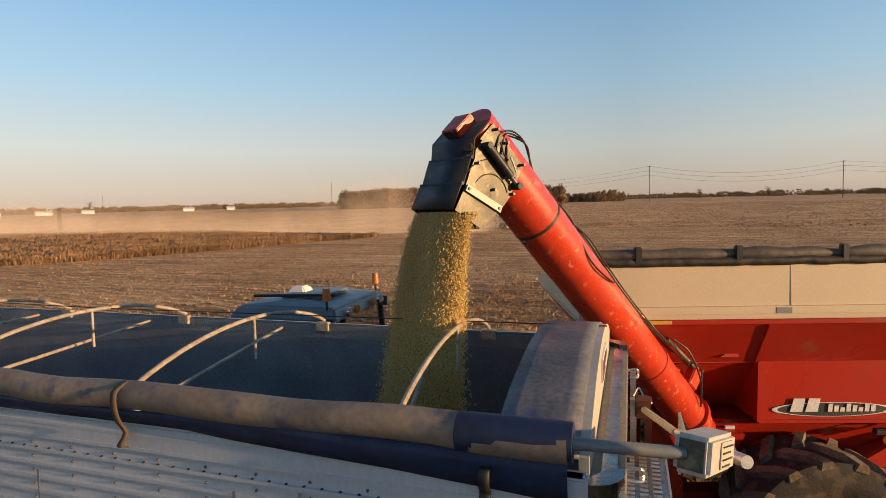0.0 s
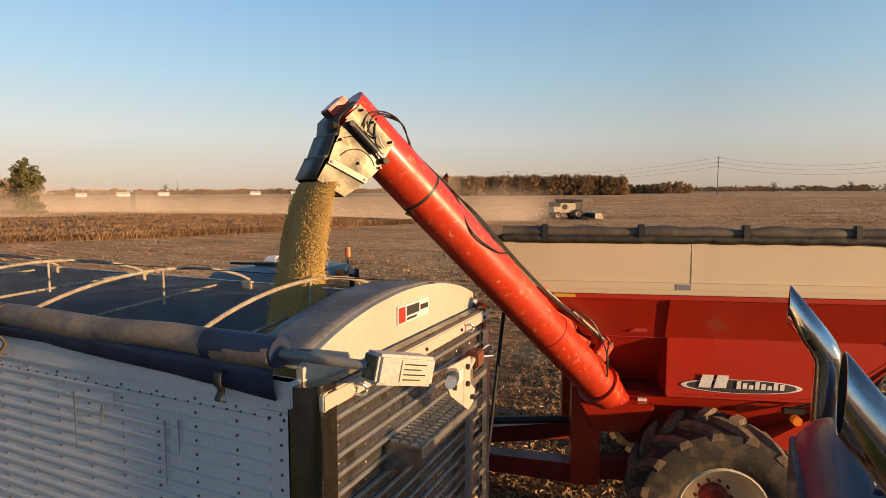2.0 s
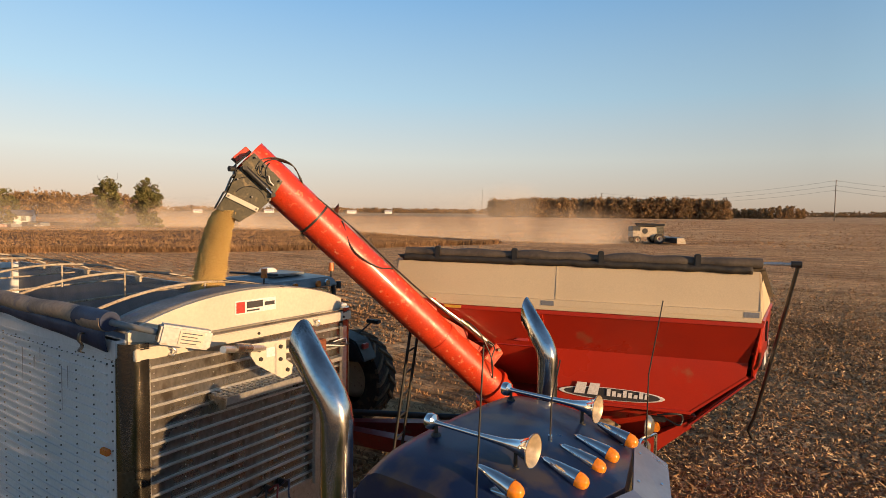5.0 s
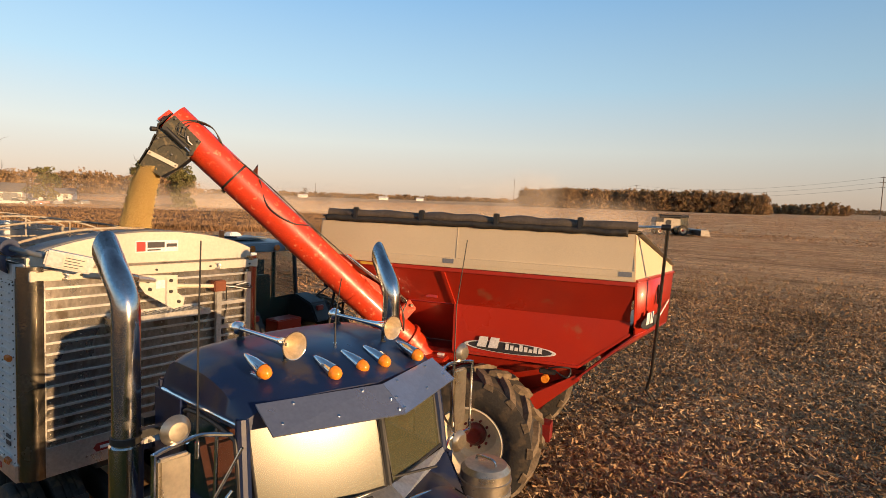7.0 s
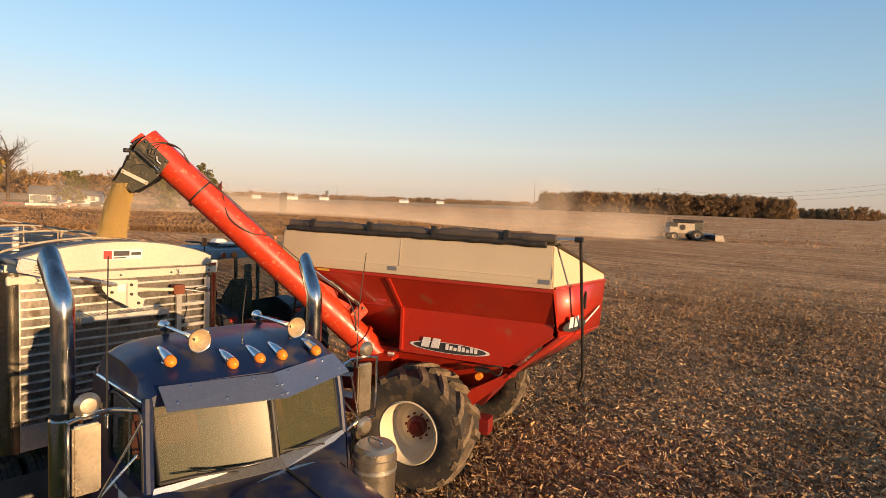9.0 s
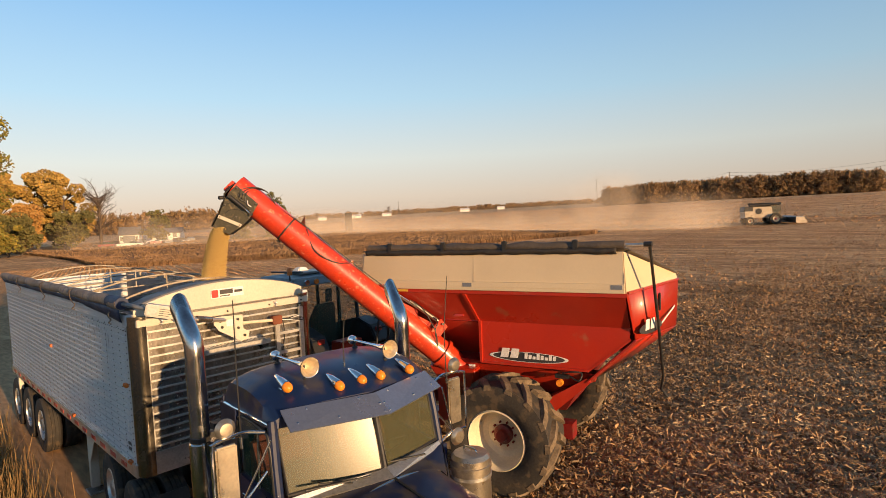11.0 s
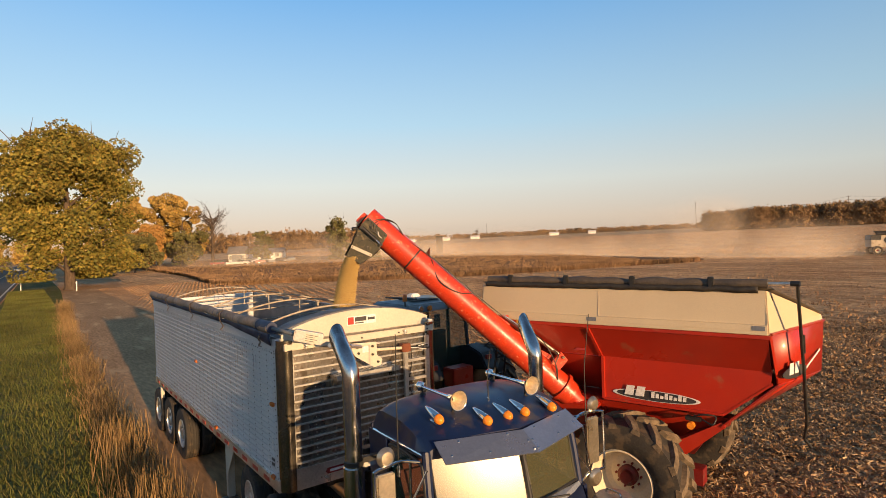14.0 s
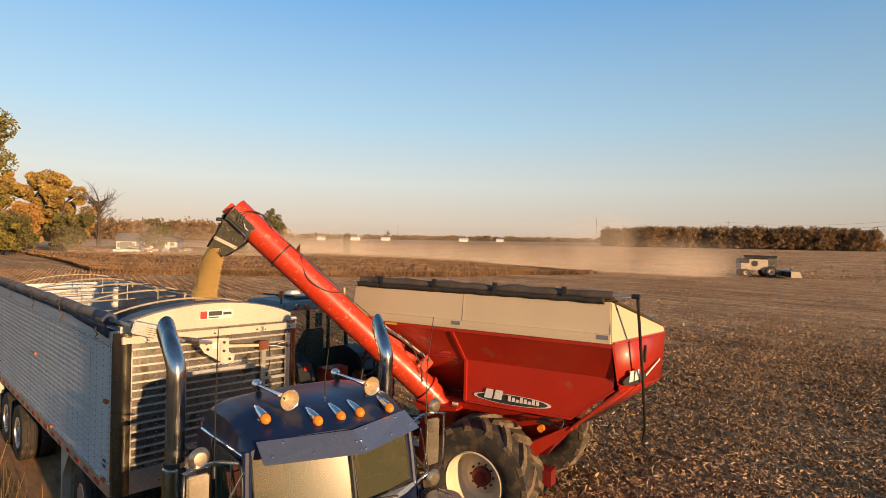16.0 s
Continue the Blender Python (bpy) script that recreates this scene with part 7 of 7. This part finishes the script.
def grove(name, places, h0, h1, material, leaf, per, seed, label, breadth=0.24):
    """Far trees as one stuff: trunks and clumps of leaves."""
    rng = np.random.default_rng(seed)
    g = thing(name, pose(0, 0, 0), label, "trees", kind="stuff")
    bm = bmesh.new()
    cents = []
    for x, y in places:
        h = rng.uniform(h0, h1) * (1.04 + 0.22 * noise.noise(Vector((x * 0.028, y * 0.028, seed))))
        z = gz(y)
        rod((x, y, z - 0.3), (x, y, z + h * 0.7), h * 0.014, h * 0.005, 5, bm)
        n = max(4, per // 14)
        for _ in range(n):
            f = rng.uniform(0.0, 0.92)
            wide = h * breadth * math.sqrt(max(0.02, 1 - (f / 0.95) ** 3))
            turn, out = rng.uniform(0, 2 * math.pi), wide * math.sqrt(rng.uniform(0, 1))
            c = np.array([x + out * math.cos(turn), y + out * math.sin(turn), z + h * (0.05 + f)])
            cents.append(c + rng.normal(0, 1, (14, 3)) * h * 0.045)
    part("trunks", bm, BARK, g)
    quads("crowns", leaf_quads(rng, np.concatenate(cents), leaf), material, g)


def band(rng, n, az0, az1, d0, d1):
    a = np.radians(rng.uniform(az0, az1, n))
    d = rng.uniform(d0, d1, n)
    return np.stack([7 + d * np.cos(a), -3 + d * np.sin(a)], 1)


rng0 = np.random.default_rng(77)
grove("wood", np.concatenate([band(rng0, 300, 97.2, 118.6, 440, 470), band(rng0, 220, 97.5, 118.0, 470, 520)]), 11.0, 14.5, LEAF_WOOD, 0.95, 760, 1, "dense brown autumn wood beyond the field", 0.36)
grove("far_hedgerow", band(rng0, 60, 91.0, 96.8, 560, 640), 6, 10, LEAF_WOOD, 1.1, 420, 2, "low line of far trees")
grove("far_treeline", np.concatenate([band(rng0, 480, 40, 92, 900, 1300), band(rng0, 420, 118, 150, 900, 1250)]), 4, 8.5, LEAF_WOOD, 2.0, 200, 3, "far treeline on the horizon", 1.1)
grove("left_wood", band(rng0, 170, 150, 172, 420, 520), 10, 14, LEAF_WOOD, 1.1, 420, 4, "hazy brown wood behind the farmyard", 0.55)
grove("road_trees", np.concatenate([band(rng0, 60, 174, 186, 330, 460), band(rng0, 30, 183, 192, 150, 260)]), 8, 15, LEAF_GOLD, 0.9, 420, 5, "autumn trees along the far road")
for az, d, h, sd in ((140.0, 820, 15, 61), (84.5, 760, 13, 62), (79, 800, 14, 63), (101.0, 620, 12, 64), (147, 700, 12, 65)):
    x, y = 7 + d * math.cos(radians(az)), -3 + d * math.sin(radians(az))
    tree("lone_tree", pose(x, y, gz(y)), h, h * 0.35, None, 0, 0, sd, "bare tree far off on the field's edge", True)


# ---- farmyard, barns, poles, road things ----
def barn(name, x, y, turn, w, d, h, ridge, label, doors=True):
    b = thing(name, pose(x, y, gz(y), 0, 0, turn), label, "building")
    part("wall", prism([(-d / 2, 0), (d / 2, 0), (d / 2, h), (0, ridge - 0.15), (-d / 2, h)], -w / 2, w / 2), WHITE_FAR, b)
    for s in (-1, 1):
        part("roof", plate([(s * (d / 2 + 0.3), -w / 2 - 0.3, h - 0.05), (s * (d / 2 + 0.3), w / 2 + 0.3, h - 0.05), (0, w / 2 + 0.3, ridge), (0, -w / 2 - 0.3, ridge)], 0.12), ROOF_FAR if doors else WHITE_FAR, b)
    if doors:
        part("door", box((d / 2, -1.2, 0), (d / 2 + 0.06, 1.2, 2.4)), ROOF_GREY, b)
        for y2 in (-w * 0.33, w * 0.33):
            part("window", box((d / 2, y2 - 0.5, 1.2), (d / 2 + 0.05, y2 + 0.5, 2.2)), CAB_GLASS, b)


barn("farmhouse", -139.5, 40.8, -25, 4.0, 5.5, 2.6, 4.4, "white farmhouse with a pale gable beside the trees")
barn("farm_shed", -150, 52, -30, 9, 5, 2.4, 3.6, "low white shed behind the farmyard")
for az, d, w, h in ((143.3, 640, 13, 2.4), (140.2, 700, 11, 2.5), (132.4, 690, 11, 2.6), (128.8, 720, 9, 2.6), (146.5, 600, 8, 2.2), (155.5, 480, 8, 2.4)):
    barn("far_barn", 7 + d * math.cos(radians(az)), -3 + d * math.sin(radians(az)), az - 180, w, 8, h, h + 1.6, "long low white barn far across the field", False)


def car(x, y, turn, paint, label, pickup=False):
    c = thing("pickup_truck" if pickup else "car", pose(x, y, gz(y) + (0.03 if y < -5 else 0), 0, 0, turn), label, "vehicle")
    part("body", hull([(-2.2, -0.85, 0.35), (2.2, -0.85, 0.35), (-2.2, 0.85, 0.35), (2.2, 0.85, 0.35), (-2.2, -0.8, 0.95), (2.1, -0.8, 0.9), (-2.2, 0.8, 0.95), (2.1, 0.8, 0.9)], 0.08), paint, c)
    a, b = (-0.4, 1.0) if pickup else (-1.7, 0.9)
    part("cabin", hull([(a, -0.8, 0.9), (b, -0.8, 0.9), (a, 0.8, 0.9), (b, 0.8, 0.9), (a + 0.3, -0.65, 1.5), (b - 0.6, -0.65, 1.5), (a + 0.3, 0.65, 1.5), (b - 0.6, 0.65, 1.5)], 0.05), CAB_GLASS, c)
    part("roof", box((a + 0.3, -0.66, 1.49), (b - 0.6, 0.66, 1.54), 0.02), paint, c)
    for u in (-1.35, 1.35):
        for s in (-1, 1):
            w = part("wheel", turned(lathe([(0.0, -0.1), (0.2, -0.1), (0.33, -0.09), (0.33, 0.09), (0.2, 0.1), (0.0, 0.1)], 20), pose(u, s * 0.78, 0.33)), RUBBER, c)
            part("rim", turned(lathe([(0.0, s * 0.105), (0.19, s * 0.105)], 16), pose(u, s * 0.78, 0.33)), ALU, w)
    for s in (-0.6, 0.6):
        part("tail_lamp", box((-2.24, s - 0.15, 0.7), (-2.2, s + 0.15, 0.85)), TAPE_RED, c)
        part("head_lamp", box((2.14, s - 0.18, 0.62), (2.2, s + 0.18, 0.78)), LABEL, c)


car(-185, -4.0, -1.5, WHITE_FAR, "white car driving on the country road")
car(-196, 13.5, 75, WHITE_FAR, "white pickup parked by the trees", True)
for k, (x, y, tn) in enumerate(((-128, 37.5, 60), (-131, 40.5, 20), (-127, 43, 80), (-133, 46, 40), (-126, 47, 10), (-133, 34.5, 70))):
    car(x, y, tn, (WHITE_FAR, ROOF_FAR, DARK_RED)[k % 3] if k else WHITE_FAR, "parked car in the cluttered farmyard", k % 2 == 0)
for k in range(9):
    r = random.uniform(0, 1)
    x, y = -124 - 8 * random.random(), 35 + 16 * random.random()
    tagged(finish("crate", hull([(x + a * 0.7, y + b * 0.9, gz(y) + c * random.uniform(0.6, 1.3)) for a in (-1, 1) for b in (-1, 1) for c in (0, 1)], 0.03), (WHITE_FAR, WOODPOLE, ROOF_GREY)[k % 3], None, "", 30), "weathered crate in the farmyard", "crate", "farmyard crates")


def utility_pole(x, y, h, label, arm=True, mat=WOODPOLE):
    p = thing("utility_pole", pose(x, y, gz(y), 0, 0, 10), label, "utility pole", "utility poles")
    part("post", rod((0, 0, -0.3), (0, 0, h), 0.30, 0.20, 10), mat, p)
    if arm:
        for k, z in enumerate((h - 0.6, h - 3.6, h - 6.6)):
            part("crossarm", rod((-1.6, 0, z), (1.6, 0, z), 0.10), mat, p)
            for s in (-1.5, 1.5):
                part("insulator", rod((s, 0, z), (s, 0, z + 0.5), 0.10), ALU, p)
    return Vector((x, y, gz(y)))


poles = []
for az, d, h in ((74, 470, 25), (89.2, 430, 25.5), (108, 640, 25), (117, 820, 25)):
    poles.append((utility_pole(7 + d * math.cos(radians(az)), -3 + d * math.sin(radians(az)), h, "tall wooden transmission pole beyond the field"), h))
far_end = utility_pole(7 + 520 * math.cos(radians(50)), -3 + 520 * math.sin(radians(50)), 25, "tall wooden transmission pole beyond the field")
poles = [(far_end, 25)] + poles
for (a, ha), (b, hb) in zip(poles, poles[1:]):
    for dz in (0.3, 3.3, 6.3):
        p, q = a + Vector((0, 0, ha - dz)), b + Vector((0, 0, hb - dz))
        tagged(finish("power_line", pipe([p.lerp(q, t) - Vector((0, 0, 6 * 4 * t * (1 - t))) for t in np.linspace(0, 1, 14)], 0.055, 4), BLACK), "thin sagging power line between the poles", "power line", "power lines")
for az, d, h in ((119.5, 700, 30), (139.0, 900, 22)):
    utility_pole(7 + d * math.cos(radians(az)), -3 + d * math.sin(radians(az)), h, "slim far mast on the horizon", False, WOODPOLE)


def road_things():
    s = thing("road_sign", pose(-127.5, -1.4, 0.0, 0, 0, 0), "yellow diamond warning sign on a post", "road sign")
    part("post", rod((0, 0, 0), (0, 0, 3.0), 0.05), ALU, s)
    d = part("panel", plate([(0.06, 0, 1.9), (0.06, 0.75, 2.65), (0.06, 0, 3.4), (0.06, -0.75, 2.65)], 0.02), surf("sign_yellow", (0.75, 0.50, 0.03), (0.7, 0.45, 0.03), rough=0.5), s, "yellow diamond panel")
    part("arrow", plate([(0.075, -0.25, 2.45), (0.075, -0.12, 2.45), (0.075, 0.1, 2.75), (0.075, 0.25, 2.75), (0.075, 0.0, 3.0), (0.075, -0.05, 2.85), (0.075, -0.25, 2.6)], 0.006), INK, d)
    m = thing("mailbox", pose(-82, -3.7, 0.02), "pale mailbox on a wooden post by the road", "mailbox")
    part("post", box((-0.06, -0.06, 0), (0.06, 0.06, 1.0)), WHITE_FAR, m)
    part("box", hull([(-0.3, -0.13, 1.0), (0.3, -0.13, 1.0), (-0.3, 0.13, 1.0), (0.3, 0.13, 1.0), (-0.3, -0.1, 1.25), (0.3, -0.1, 1.25), (-0.3, 0.1, 1.25), (0.3, 0.1, 1.25), (-0.3, 0, 1.3), (0.3, 0, 1.3)], 0.02), WHITE_FAR, m)
    p = thing("marker_post", pose(-73, 1.6, 0), "short white marker post below the tree", "post")
    part("post", box((-0.05, -0.05, 0), (0.05, 0.05, 1.1), 0.01), WHITE_FAR, p)
    part("cap", box((-0.08, -0.08, 0.9), (0.08, 0.08, 1.15), 0.02), LABEL, p)


road_things()
